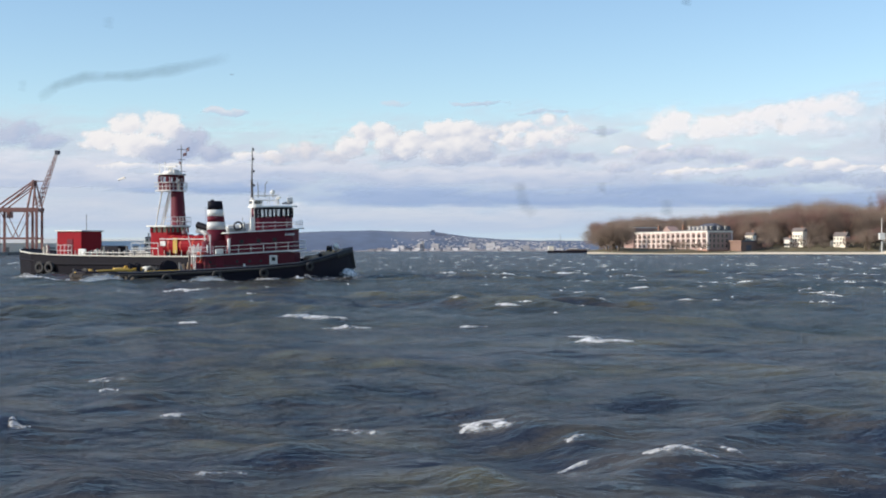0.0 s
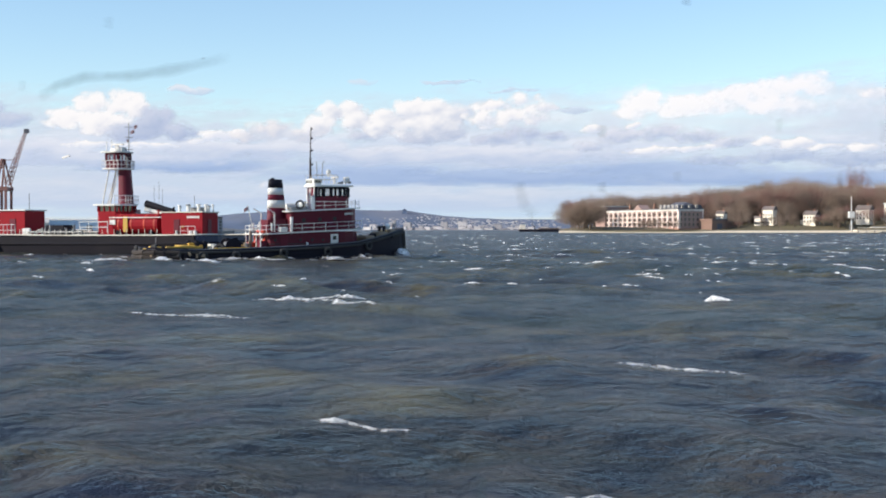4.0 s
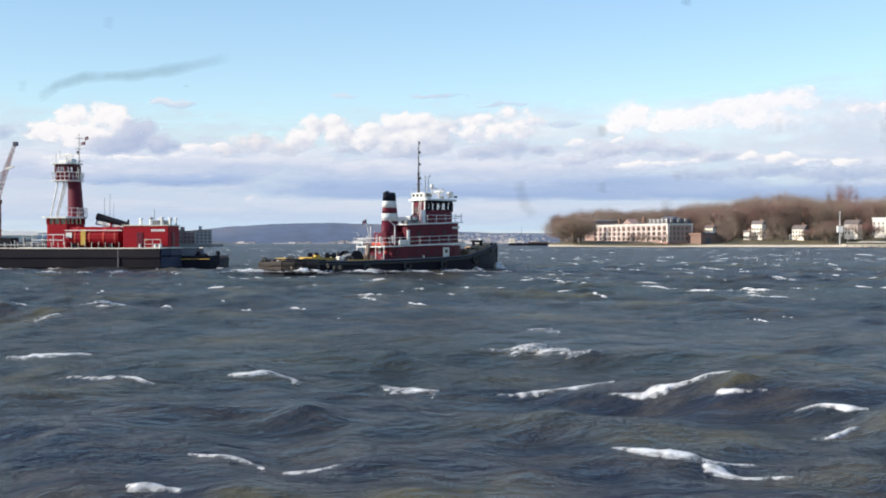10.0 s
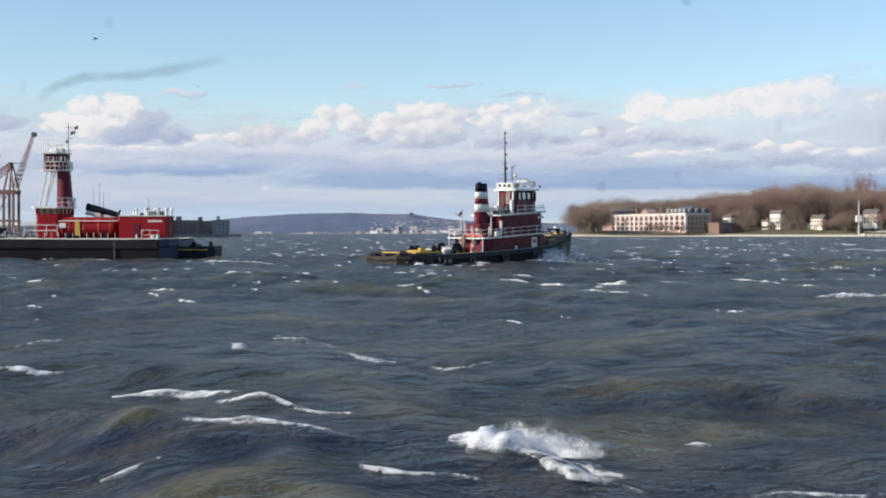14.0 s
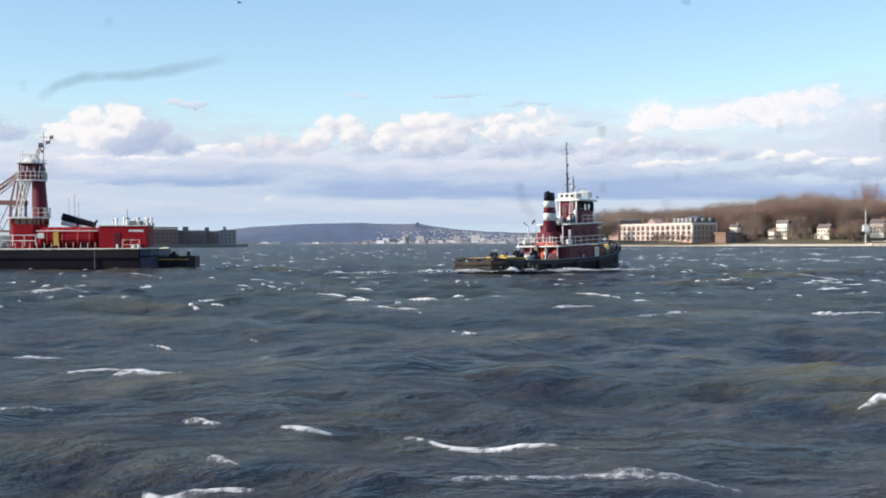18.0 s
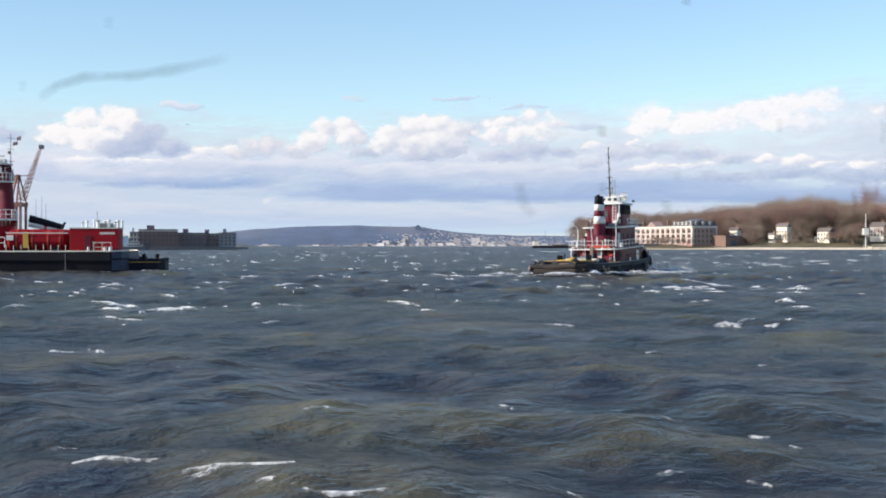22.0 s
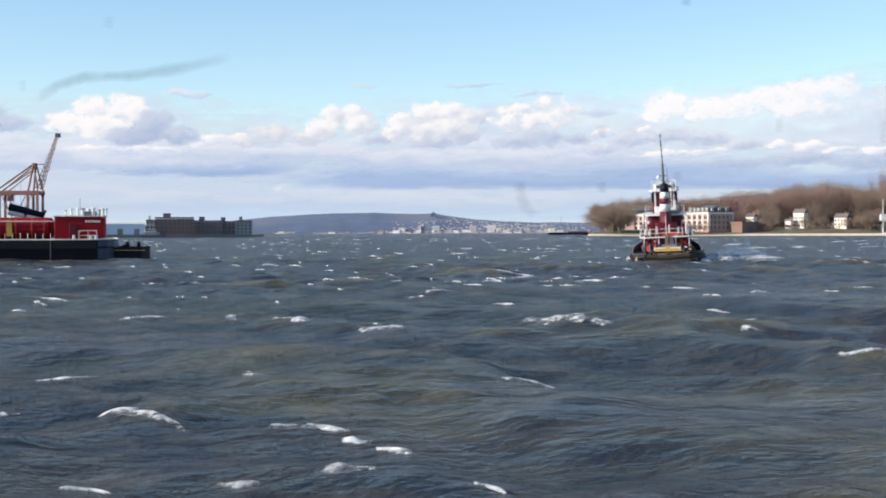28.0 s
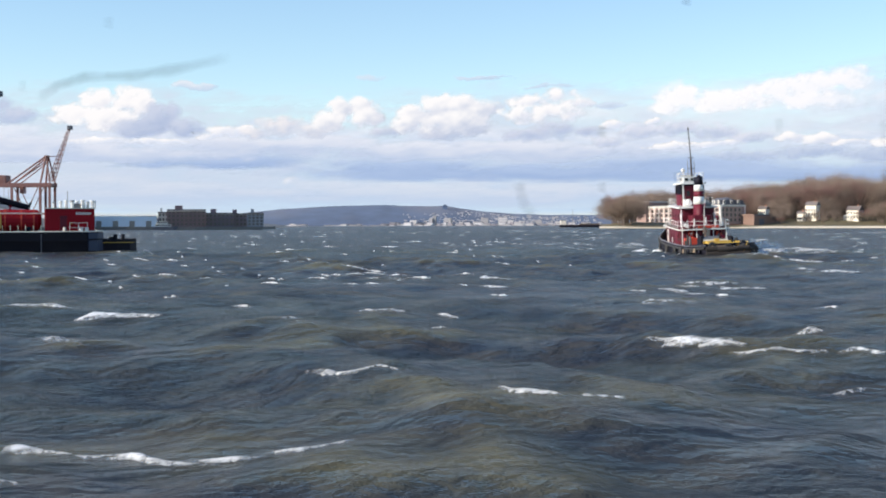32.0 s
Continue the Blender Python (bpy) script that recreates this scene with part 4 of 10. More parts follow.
    part("hull", prism([(-10, -3.5), (9, -3.5), (13, 0), (9, 3.5), (-10, 3.5)], -1, 3), SLATE, t)
    for k in range(2):
        part("deck_house", box(-8 + k, 7 - k * 3, -3, 3, 3 + k * 2.4, 5.2 + k * 2.4, 0.15), WHITE, t)
        part("window_band", box(-7.5 + k, 6.5 - k * 3, -3.06, -3.0, 3.8 + k * 2.4, 4.7 + k * 2.4), WINDOW_DARK, t)
    part("funnel", rod((-5, 0, 7.6), (-5.4, 0, 10), 0.9, 0.8), BLUE_PAINT, t)


port()
ridge("backdrop_land", -32, -6.3, 1700, lambda az: (13 + 3 * noise.noise((az * 2, 0, 7)) + 1.5 * noise.noise((az * 11, 4, 7))) * min(1, max(0.05, (-6.2 - az) / 4)), material("far_low_land", (0.10, 0.11, 0.12), 1.0, vary=0.3, scale=0.03, bump=0), "dark low wooded land behind the port", depth=120)

# ---- the tug: origin at the waterline below the mast, bow towards +x ----
def hull_loft(stations, keel=-1.5, inner=0.16, bulwark=0.75, flare=0.06):
    """Stations of (x, half beam, sheer height); a bulwark stands round a sunk deck."""
    bm = bmesh.new()
    secs = []
    for x, b, zs in stations:
        side = []
        for y, z in ((0, keel), (b * 0.55, keel * 0.9), (b * 0.9, keel * 0.25), (b * (1 - flare), 0.35), (b * (1 - flare * 0.3), zs * 0.7), (b, zs), (max(b - inner, 0.02), zs), (max(b - inner, 0.02), zs - bulwark), (0, zs - bulwark + 0.06)):
            side.append((y, z))
        loop = [(y, z) for y, z in side] + [(-y, z) for y, z in reversed(side[1:-1])]
        secs.append([bm.verts.new((x, y, z)) for y, z in loop])
    n = len(secs[0])
    for a, b in zip(secs, secs[1:]):
        for k in range(n):
            bm.faces.new((a[k], b[k], b[(k + 1) % n], a[(k + 1) % n]))
    bm.faces.new(secs[0])
    bm.faces.new(list(reversed(secs[-1])))
    bmesh.ops.recalc_face_normals(bm, faces=bm.faces)
    return bm


TUG_STATIONS = [(-18.4, 2.7, 1.15), (-17.6, 3.5, 1.1), (-15.5, 4.2, 1.05), (-11, 4.45, 1.08), (-5, 4.5, 1.25), (0, 4.5, 1.45), (4, 4.0, 1.7), (6.5, 3.1, 2.15), (8.5, 2.1, 2.6), (10, 1.1, 3.0), (10.7, 0.35, 3.15)]


def half_beam(x):
    for (a, p, _), (b, q, _) in zip(TUG_STATIONS, TUG_STATIONS[1:]):
        if a <= x <= b:
            return p + (q - p) * (x - a) / (b - a)
    return 0.3


def sheer(x):
    for (a, _, p), (b, _, q) in zip(TUG_STATIONS, TUG_STATIONS[1:]):
        if a <= x <= b:
            return p + (q - p) * (x - a) / (b - a)
    return 1.3


def window_row(parent, pts, size, mat=None, frame_mat=None):
    """Framed panes at places with an outward bearing."""
    w, h = size
    pane = frame_mesh = None
    for x, y, z, turn in pts:
        m = Matrix.Translation((x, y, z)) @ pose(0, 0, 0, 0, 0, turn)
        if pane is None:
            b = bmesh.new()
            for x0, x1, z0, z1 in ((-w / 2 - 0.07, -w / 2, -h / 2 - 0.07, h / 2 + 0.07), (w / 2, w / 2 + 0.07, -h / 2 - 0.07, h / 2 + 0.07), (-w / 2, w / 2, h / 2, h / 2 + 0.07), (-w / 2, w / 2, -h / 2 - 0.07, -h / 2)):
                box(x0, x1, -0.05, 0.03, z0, z1, bm=b)
            frame_mesh = part("window_frame", b, frame_mat or WHITE, parent)
            frame_mesh.matrix_basis = m
            pane = part("pane", box(-w / 2, w / 2, -0.02, 0.02, -h / 2, h / 2), mat or WINDOW_DARK, frame_mesh)
        else:
            f = share("window_frame", frame_mesh, m, parent)
            share("pane", pane, Matrix.Identity(4), f)


def build_tug():
    t = thing("tugboat", "red tugboat with white bands on its stack, black hull and fenders", "tugboat")
    part("hull", hull_loft(TUG_STATIONS), BLACK, t, "black hull with a raised bow")
    # rubbing strake
    xs = [s[0] for s in TUG_STATIONS]
    for sg in (-1, 1):
        b = bmesh.new()
        b2 = bmesh.new()
        for a, c in zip(xs, xs[1:]):
            rod((a, sg * (half_beam(a) + 0.03), sheer(a) - 0.25), (c, sg * (half_beam(c) + 0.03), sheer(c) - 0.25), 0.13, n=6, bm=b)
            rod((a, sg * (half_beam(a) - 0.08), sheer(a) + 0.05), (c, sg * (half_beam(c) - 0.08), sheer(c) + 0.05), 0.07, n=6, bm=b2)
        part("rubbing_strake", b, RUBBER, t)
        part("bulwark_cap", b2, CAP_GREY, t)
    stern = [(x, -half_beam(x) + 0.06) for x in (-14.5, -16.2, -17.6, -18.35)] + [(x, half_beam(x) - 0.06) for x in (-18.35, -17.6, -16.2, -14.5)]
    for (xa, ya), (xb, yb) in zip(stern, stern[1:]):
        part("stern_rail", rod((xa, ya, sheer(xa) + 0.12), (xb, yb, sheer(xb) + 0.12), 0.09, n=6), BLACK, t)
    b = box(-16.4, -12.6, -2.9, -2.3, 1.22, 1.42, 0.05)
    box(-16.2, -15.7, -2.8, -2.4, 0.3, 1.22, bm=b)
    box(-13.4, -12.9, -2.8, -2.4, 0.3, 1.22, bm=b)
    part("tow_beam", b, YELLOW, t, "scuffed yellow tow beam on posts")
    part("tow_beam", box(-17.2, -16.8, -2.6, 2.0, 1.2, 1.4, 0.05), YELLOW, t, "scuffed yellow tow beam")
    part("rail_cap", rod((-11.8, -4.35, 1.2), (-8.2, -4.4, 1.25), 0.05, n=6), YELLOW, t)
    rf = random.Random(3)
    for k in range(9):
        x = -18.0 + k * 0.62
        for sg in (-1, 1):
            part("rope_fender", rod((x, sg * (half_beam(x) + 0.2), rf.uniform(0.25, 0.5)), (x + rf.uniform(-0.2, 0.2), sg * (half_beam(x) + 0.16), rf.uniform(0.65, 1.0)), rf.uniform(0.12, 0.24), rf.uniform(0.08, 0.16), 8), (TAN, RUBBER, TAN, BLACK)[rf.randrange(4)], t)
    for x, y, s in ((-17.6, -2.2, 0.34), (-11.0, -3.2, 0.42), (-10.6, -2.4, 0.36)):
        part("tyre_stack", torus(s, 0.2, nu=12), RUBBER, t, "old tyre lashed on deck").matrix_basis = pose(x, y, 1.15, 25, 0, 370 * s)
    # tyre fenders
    tyre = None
    for i, x in enumerate((-13.0, -9.6, -4.5, 0.4, 5.4)):
        for sg in (-1, 1):
            m = Matrix.Translation((x, sg * (half_beam(x) + 0.16), sheer(x) - 0.62 - (0.1 if i % 2 else 0))) @ pose(0, 0, 0, 0, 0, sg * (-math.degrees(math.atan2(half_beam(x + 0.4) - half_beam(x - 0.4), 0.8))) * -1)
            if tyre is None:
                tyre = part("tyre_fender", torus(0.36, 0.17), RUBBER, t)
                tyre.matrix_basis = m
            else:
                share("tyre_fender", tyre, m, t)
    ty = part("tyre_fender", torus(0.36, 0.17, "X"), RUBBER, t)
    ty.location = (-18.55, -2.0, 0.75)
    for k in range(1, 3):
        share("tyre_fender", ty, Matrix.Translation((-18.5, -2.0 + 1.9 * k, 0.6 + 0.2 * k)), t)
    # bow pudding
    edge = [(x, -half_beam(x)) for x in (8.6, 9.3, 10, 10.5)] + [(10.85, 0)] + [(x, half_beam(x)) for x in (10.5, 10, 9.3, 8.6)]
    for (xa, ya), (xb, yb) in zip(edge, edge[1:]):
        part("bow_fender", rod((xa, ya, sheer(xa) - 0.3), (xb, yb, sheer(xb) - 0.3), 0.27, n=8), RUBBER, t, "thick black rubber bow fender")
    # main deck house
    part("deck_house", prism(rounded_plan(-5.7, 5.0, 3.15, 2.2, 0.7), 0.6, 2.82), RED, t, "dark red lower deckhouse")
    part("house_band", prism(rounded_plan(-5.73, 5.03, 3.18, 2.2, 0.7), 1.55, 1.63), RUBBER, t)
    part("boat_deck", prism(rounded_plan(-6.7, 5.7, 3.5, 2.5, 0.8), 2.82, 2.93), WHITE, t, "white-edged boat deck")
    part("boat_deck_floor", prism(rounded_plan(-6.6, 5.6, 3.4, 2.5, 0.8), 2.93, 2.95), DECK, t)
    for sg in (-1, 1):
        d = part("door", box(1.2, 2.05, sg * 3.15 - 0.06, sg * 3.15 + 0.06, 1.0, 2.6, 0.03), WHITE, t, "white steel door")
        part("door_window", box(1.42, 1.82, sg * 3.15 - 0.08, sg * 3.15 + 0.08, 2.0, 2.4), WINDOW_DARK, d)
        d = part("door", box(-4.4, -3.6, sg * 3.15 - 0.05, sg * 3.15 + 0.05, 0.9, 2.55, 0.03), RED, t)
        for k in range(4):
            x = (-5.0, -2.2, -0.9, 0.3)[k]
            ring = part("porthole", torus(0.2, 0.05, nu=12, nv=5), RED, t)
            ring.location = (x, sg * 3.17, 2.0)
            part("pane", rod((0, -0.02, 0), (0, 0.02, 0), 0.18, n=12), RUBBER, ring)
        part("deck_light", box(-1.55, -1.35, sg * 3.2 - 0.08, sg * 3.2 + 0.08, 1.2, 1.75), WHITE, t)
    # aft face: doors, lockers and gear
    part("aft_door", box(-5.78, -5.65, -0.9, 0.0, 0.8, 2.55), WHITE, t)
    part("aft_locker", box(-6.6, -5.75, 0.8, 2.6, 0.55, 1.7, 0.05), ORANGE_RED, t, "orange-red gear locker")
    part("aft_locker", box(-6.5, -5.75, -2.7, -1.5, 0.55, 1.9, 0.05), RED, t)
    for y in (-2.9, -1.2, 1.0, 2.9):
        part("stanchion", rod((-6.5, y, 0.5), (-6.5, y, 2.8), 0.06), WHITE, t)
    for y, z in ((-0.6, 1.4), (1.6, 2.2), (2.2, 1.3)):
        h = part("hose_reel", torus(0.3, 0.09, "X"), ORANGE_RED, t)
        h.location = (-5.85, y, z)
    # upper house
    part("upper_house", prism(rounded_plan(-3.1, 4.9, 2.35, 1.9, 0.5), 2.95, 5.04), RED, t, "dark red upper deckhouse")
    part("upper_deck", prism(rounded_plan(-3.5, 5.5, 2.75, 2.1, 0.6), 5.04, 5.16), WHITE, t, "white-edged upper deck")
    for sg in (-1, 1):
        window_row(t, [(x, sg * 2.37, 4.1, 0) for x in (-1.6, 0.2, 1.9)], (0.4, 0.42), mat=RUBBER, frame_mat=RED)
        b = bmesh.new()
        for k in range(6):
            box(3.05 + k * 0.17, 3.15 + k * 0.17, sg * 2.30 - 0.09, sg * 2.30 + 0.09, 4.45, 4.68, bm=b)
        part("name_board", b, WHITE, t, "white name board in plain bars")
    # wheelhouse: low walls, mullions, glass, roof
    plan = rounded_plan(0.05, 4.2, 1.65, 1.5, 0.35, steps=8)
    part("wheelhouse_wall", prism(plan, 5.16, 6.55), RED, t, "red wheelhouse wall below the windows")
    part("wheelhouse_header", prism(plan, 7.42, 7.62), BLACK, t)
    first = None
    for x, y in plan + [(x, sg * 1.65) for x in (0.95, 1.8) for sg in (-1, 1)]:
        m = Matrix.Translation((x, y, 0))
        if first is None:
            first = part("mullion", rod((0, 0, 6.5), (0, 0, 7.5), 0.12, n=6), BLACK, t)
            first.matrix_basis = m
        else:
            share("mullion", first, m, t)
    n = len(plan)
    for i in range(n):
        (x0, y0), (x1, y1) = plan[i], plan[(i + 1) % n]
        L = math.hypot(x1 - x0, y1 - y0)
        if L < 0.35:
            continue
        pn = part("pane", box(-L / 2, L / 2, -0.015, 0.015, 6.55, 7.45), GLASS, t)
        pn.matrix_basis = pose((x0 + x1) / 2, (y0 + y1) / 2, 0, 0, 0, math.degrees(math.atan2(y1 - y0, x1 - x0)))
        pn.visible_shadow = False
    part("aft_bulkhead", box(0.0, 0.08, -1.3, 1.3, 6.55, 7.45), RED, t)
    part("wheelhouse_roof", prism(rounded_plan(-0.35, 4.75, 2.0, 1.7, 0.4), 7.62, 7.8), WHITE, t, "white overhanging wheelhouse roof")
    part("roof_coaming", prism(rounded_plan(-0.25, 0.9, 1.45, 0.3, 0.3), 7.8, 8.45), WHITE, t, "white flying-bridge coaming")
    for y in (-0.8, 0.0, 0.8):
        part("coaming_opening", box(-0.3, -0.24, y - 0.22, y + 0.22, 8.0, 8.32), WINDOW_DARK, t)
    for x in (0.1, 0.55):
        for sg in (-1, 1):
            part("coaming_opening", box(x - 0.2, x + 0.2, sg * 1.45 - 0.03, sg * 1.45 + 0.03, 8.0, 8.32), WINDOW_DARK, t)
    # white ladder and dark door openings on the aft side of the wheelhouse
    b = bmesh.new()
    for sg in (-0.22, 0.22):
        rod((-0.55, sg - 0.7, 5.16), (-0.2, sg - 0.7, 8.7), 0.04, n=5, bm=b)
    for k in range(11):
        rod((-0.53 + k * 0.032, -0.92, 5.35 + k * 0.31), (-0.53 + k * 0.032, -0.48, 5.35 + k * 0.31), 0.03, n=5, bm=b)
    part("ladder", b, WHITE, t, "white ladder to the flying bridge")
    part("wheelhouse_door", box(-0.06, 0.03, 0.2, 0.95, 5.2, 7.1), RED, t)
    part("door_window", box(-0.08, 0.03, 0.35, 0.8, 6.3, 6.9), WINDOW_DARK, t)
    for y in (-1.25, 1.25):
        part("aft_frame", box(-0.12, -0.02, y - 0.1, y + 0.1, 5.2, 7.6), WHITE, t, "white corner frame")
    # roof gear
    part("searchlight", rod((3.6, -0.5, 8.35), (4.15, -0.5, 8.4), 0.32, 0.36, 10), WHITE, t)
    part("searchlight_stand", rod((3.8, -0.5, 7.92), (3.8, -0.5, 8.2), 0.08), STEEL, t)
    part("radar_scanner", box(2.6, 2.85, -1.0, 1.0, 8.55, 8.75, 0.05), WHITE, t)
    part("radar_stand", rod((2.7, 0, 7.92), (2.7, 0, 8.55), 0.12), WHITE, t)
    b = bmesh.new()
    bmesh.ops.create_uvsphere(b, u_segments=12, v_segments=8, radius=0.27, matrix=Matrix.Translation((2.2, 0.7, 9.25)))
    rod((2.2, 0.7, 8.6), (2.2, 0.7, 9.05), 0.05, bm=b)
    part("satellite_dome", b, WHITE, t)
    part("horn", rod((3.2, 0.8, 8.05), (3.9, 0.8, 8.1), 0.06, 0.16), STEEL, t)
    railing(t, [(-0.1, -1.6), (2.0, -1.6), (2.6, -1.2), (2.6, 1.2), (2.0, 1.6), (-0.1, 1.6)], 7.92, 1.0, 0.8, r=0.03)
    part("side_light", box(3.6, 3.9, -2.02, -1.75, 7.95, 8.2), STEEL, t)
    # mast and whips
    b = rod((-0.1, 0, 7.9), (-0.1, 0.06, 10.6), 0.15, 0.12)
    rod((-0.1, 0.06, 10.6), (0.05, 0.26, 14.05), 0.085, 0.045, bm=b)
    part("mast", b, MAST_PAINT, t, "tall thin dark steel mast")
    for z, w, o in ((9.4, 0.5, 0.03), (10.6, 0.32, 0.06), (12.2, 0.16, 0.15), (13.2, 0.16, 0.21)):
        part("crosstree", rod((-0.05, o - w, z), (-0.05, o + w, z), 0.04), MAST_PAINT, t)
    for k, z in enumerate((9.9, 11.4, 12.7, 13.7)):
        part("mast_light", rod((0.12, 0.06 * (z - 9.9), z), (0.12, 0.06 * (z - 9.9), z + 0.22), 0.09), BLACK, t)
    b = rod((1.3, 0.2, 8.7), (1.35, 0.2, 10.1), 0.05, 0.04)
    rod((1.35, 0.2, 10.1), (1.6, 0.2, 10.4), 0.04, bm=b)
    part("aerial", b, STEEL, t)
    part("aerial", rod((0.5, -0.5, 8.7), (0.45, -0.5, 10.3), 0.045), STEEL, t)
    # stack with bands, raked aft
    z0, z1, rake = 2.95, 8.3, -0.2
    base = [(-3.85 + 1.0 * math.cos(a) * 1.15, 0.82 * math.sin(a)) for a in [2 * math.pi * k / 20 for k in range(20)]]

    def slice_of(za, zb, grow, mat, name, label=""):
        b = bmesh.new()
        rings = []
        for z in (za, zb):
            f = (z - z0) / (z1 - z0)
            s = (1.05 - 0.4 * f) * grow
            rings.append([b.verts.new((-3.85 + (x + 3.85) * s + rake * f, y * s, z + (0.12 * (x + 3.85) if z == z1 else 0))) for x, y in base])
        for k in range(20):
            b.faces.new((rings[0][k], rings[0][(k + 1) % 20], rings[1][(k + 1) % 20], rings[1][k]))
        b.faces.new(rings[1])
        b.faces.new(list(reversed(rings[0])))
        bmesh.ops.recalc_face_normals(b, faces=b.faces)
        for fc in b.faces:
            fc.smooth = len(fc.verts) == 4
        return part(name, b, mat, t, label)
    slice_of(2.95, 5.35, 1.0, RED, "stack", "red funnel with white bands and a black top")
    slice_of(5.35, 6.15, 1.015, WHITE, "stack_band", "white funnel band")
    slice_of(6.15, 6.75, 1.0, RED, "stack_band", "red funnel band")
    slice_of(6.75, 7.45, 1.015, WHITE, "stack_band", "white funnel band")
    slice_of(7.45, 8.35, 1.02, BLACK, "stack_top", "sooty black funnel top")
    part("stack_casing", prism(rounded_plan(-5.4, -2.9, 1.4, 0.4, 0.4), 2.95, 4.3), RED, t)
    part("exhaust_pipe", rod((-4.3, 0, 8.1), (-4.35, 0, 8.5), 0.22), BLACK, t)
    # boat-deck gear aft of the upper house
    part("skylight", box(-2.9, -1.0, -1.9, -0.7, 5.16, 5.55, 0.06), STEEL, t)
    part("raft_canister", rod((-2.6, 0.9, 5.6), (-1.2, 0.9, 5.6), 0.32, n=12), WHITE, t, "white life-raft canister")
    part("raft_canister", rod((-6.3, 2.2, 3.3), (-5.0, 2.2, 3.3), 0.22, n=12), WHITE, t, "white life-raft canister")
    part("locker", box(-6.0, -5.5, -2.2, 0.6, 2.95, 3.3, 0.05), ORANGE_RED, t, "orange-red locker behind the rail")
    part("ventilator", rod((-4.6, -2.2, 2.95), (-4.6, -2.2, 4.2), 0.22, 0.26, 10), RED, t)
    part("ventilator", rod((-3.6, 2.2, 2.95), (-3.6, 2.2, 4.2), 0.22, 0.26, 10), RED, t)
    part("flag_staff", rod((-6.5, 0, 2.9), (-7.1, 0, 5.6), 0.05), WHITE, t)
    b = bmesh.new()
    vs = [[b.verts.new((-7.05 - 0.09 * i, 0.08 * math.sin(i * 1.5), 5.5 - 0.13 * j - 0.05 * i)) for j in range(4)] for i in range(6)]
    for i in range(5):
        for j in range(3):
            b.faces.new((vs[i][j], vs[i + 1][j], vs[i + 1][j + 1], vs[i][j + 1]))
    bmesh.ops.solidify(b, geom=b.faces[:], thickness=0.02)
    part("flag", b, FLAG, t)
    railing(t, [(5.4, -1.2), (4.6, -2.4), (3.2, -3.3), (-6.0, -3.38), (-6.6, -2.8), (-6.6, 2.8), (-6.0, 3.38), (3.2, 3.3), (4.6, 2.4), (5.4, 1.2)], 2.93, 0.85, 1.3, r=0.026, closed=True)
    railing(t, [(-0.6, -2.6), (3.2, -2.6), (4.3, -2.2), (5.1, -1.2), (5.1, 1.2), (4.3, 2.2), (3.2, 2.6), (-0.6, 2.6)], 5.14, 0.9, 1.3, r=0.026)
    part("lifebuoy", torus(0.42, 0.09), RUBBER, t, "dark ring buoy").location = (-1.9, -2.0, 5.75)
    # working deck aft
    part("winch_bed", box(-10.2, -7.8, -1.5, 1.5, 0.5, 0.8, 0.05), STEEL, t)
    part("winch_drum", rod((-9, -1.2, 1.35), (-9, 1.2, 1.35), 0.55, n=14), STEEL, t, "grey towing winch drum")
    for y in (-1.3, 1.3):
        part("winch_cheek", rod((-9, y - 0.07, 1.35), (-9, y + 0.07, 1.35), 0.85, n=14), BLACK, t)
    part("deck_hatch", box(-14.6, -12.2, -1.6, 1.6, 0.6, 1.2, 0.06), DECK, t, "low brown deck hatch")
    part("fender_stack", box(-11.6, -10.6, -2.6, 1.8, 0.6, 1.6, 0.15), PALE_DECK, t, "pale canvas-covered gear")
    for y in (-1.9, 1.9):
        part("bitt", rod((-13.0, y, 0.5), (-13.0, y, 1.95), 0.22, n=10), BLACK, t)
        part("bitt", rod((-12.2, y, 0.5), (-12.2, y, 1.95), 0.22, n=10), BLACK, t)
        part("bitt_bar", rod((-13.3, y, 1.65), (-11.9, y, 1.65), 0.12), BLACK, t)
        part("bow_bitt", rod((8.2, y * 0.4, 1.9), (8.2, y * 0.4, 3.3), 0.18, n=10), BLACK, t)
    part("bow_bitt_bar", rod((8.2, -1.1, 2.95), (8.2, 1.1, 2.95), 0.11), BLACK, t)
    part("coiled_line", torus(0.55, 0.16, nu=16), YELLOW, t, "coiled yellow hawser").matrix_basis = pose(7.1, 0.6, 2.15, 90, 0, 0)
    for x, y, z, w, h in ((-5.8, -2.2, 1.9, 0.5, 0.5), (-5.8, 1.5, 1.5, 0.7, 0.6), (-5.8, -0.2, 2.4, 0.5, 0.3), (-6.3, 0.4, 0.8, 0.5, 0.5), (-6.9, 2.6, 0.8, 0.5, 0.6)):
        part("deck_gear", box(x - 0.2, x, y - w / 2, y + w / 2, z - h / 2, z + h / 2, 0.05), ORANGE_RED, t, "orange-red stowed gear")
    gr = random.Random(8)
    for k in range(7):
        x, y, s = gr.uniform(-17.5, -11), gr.uniform(-3.2, 3.2), gr.uniform(0.3, 0.6)
        if k % 2:
            part("coiled_line", torus(s, 0.16, nu=14), PALE_DECK, t, "coiled pale hawser").matrix_basis = pose(x, y, 0.75, 90, 0, 0)
        else:
            part("deck_gear", box(x - s, x + s, y - s * 0.7, y + s * 0.7, 0.5, 0.9 + s, 0.1), PALE_DECK if k < 4 else BLACK, t)
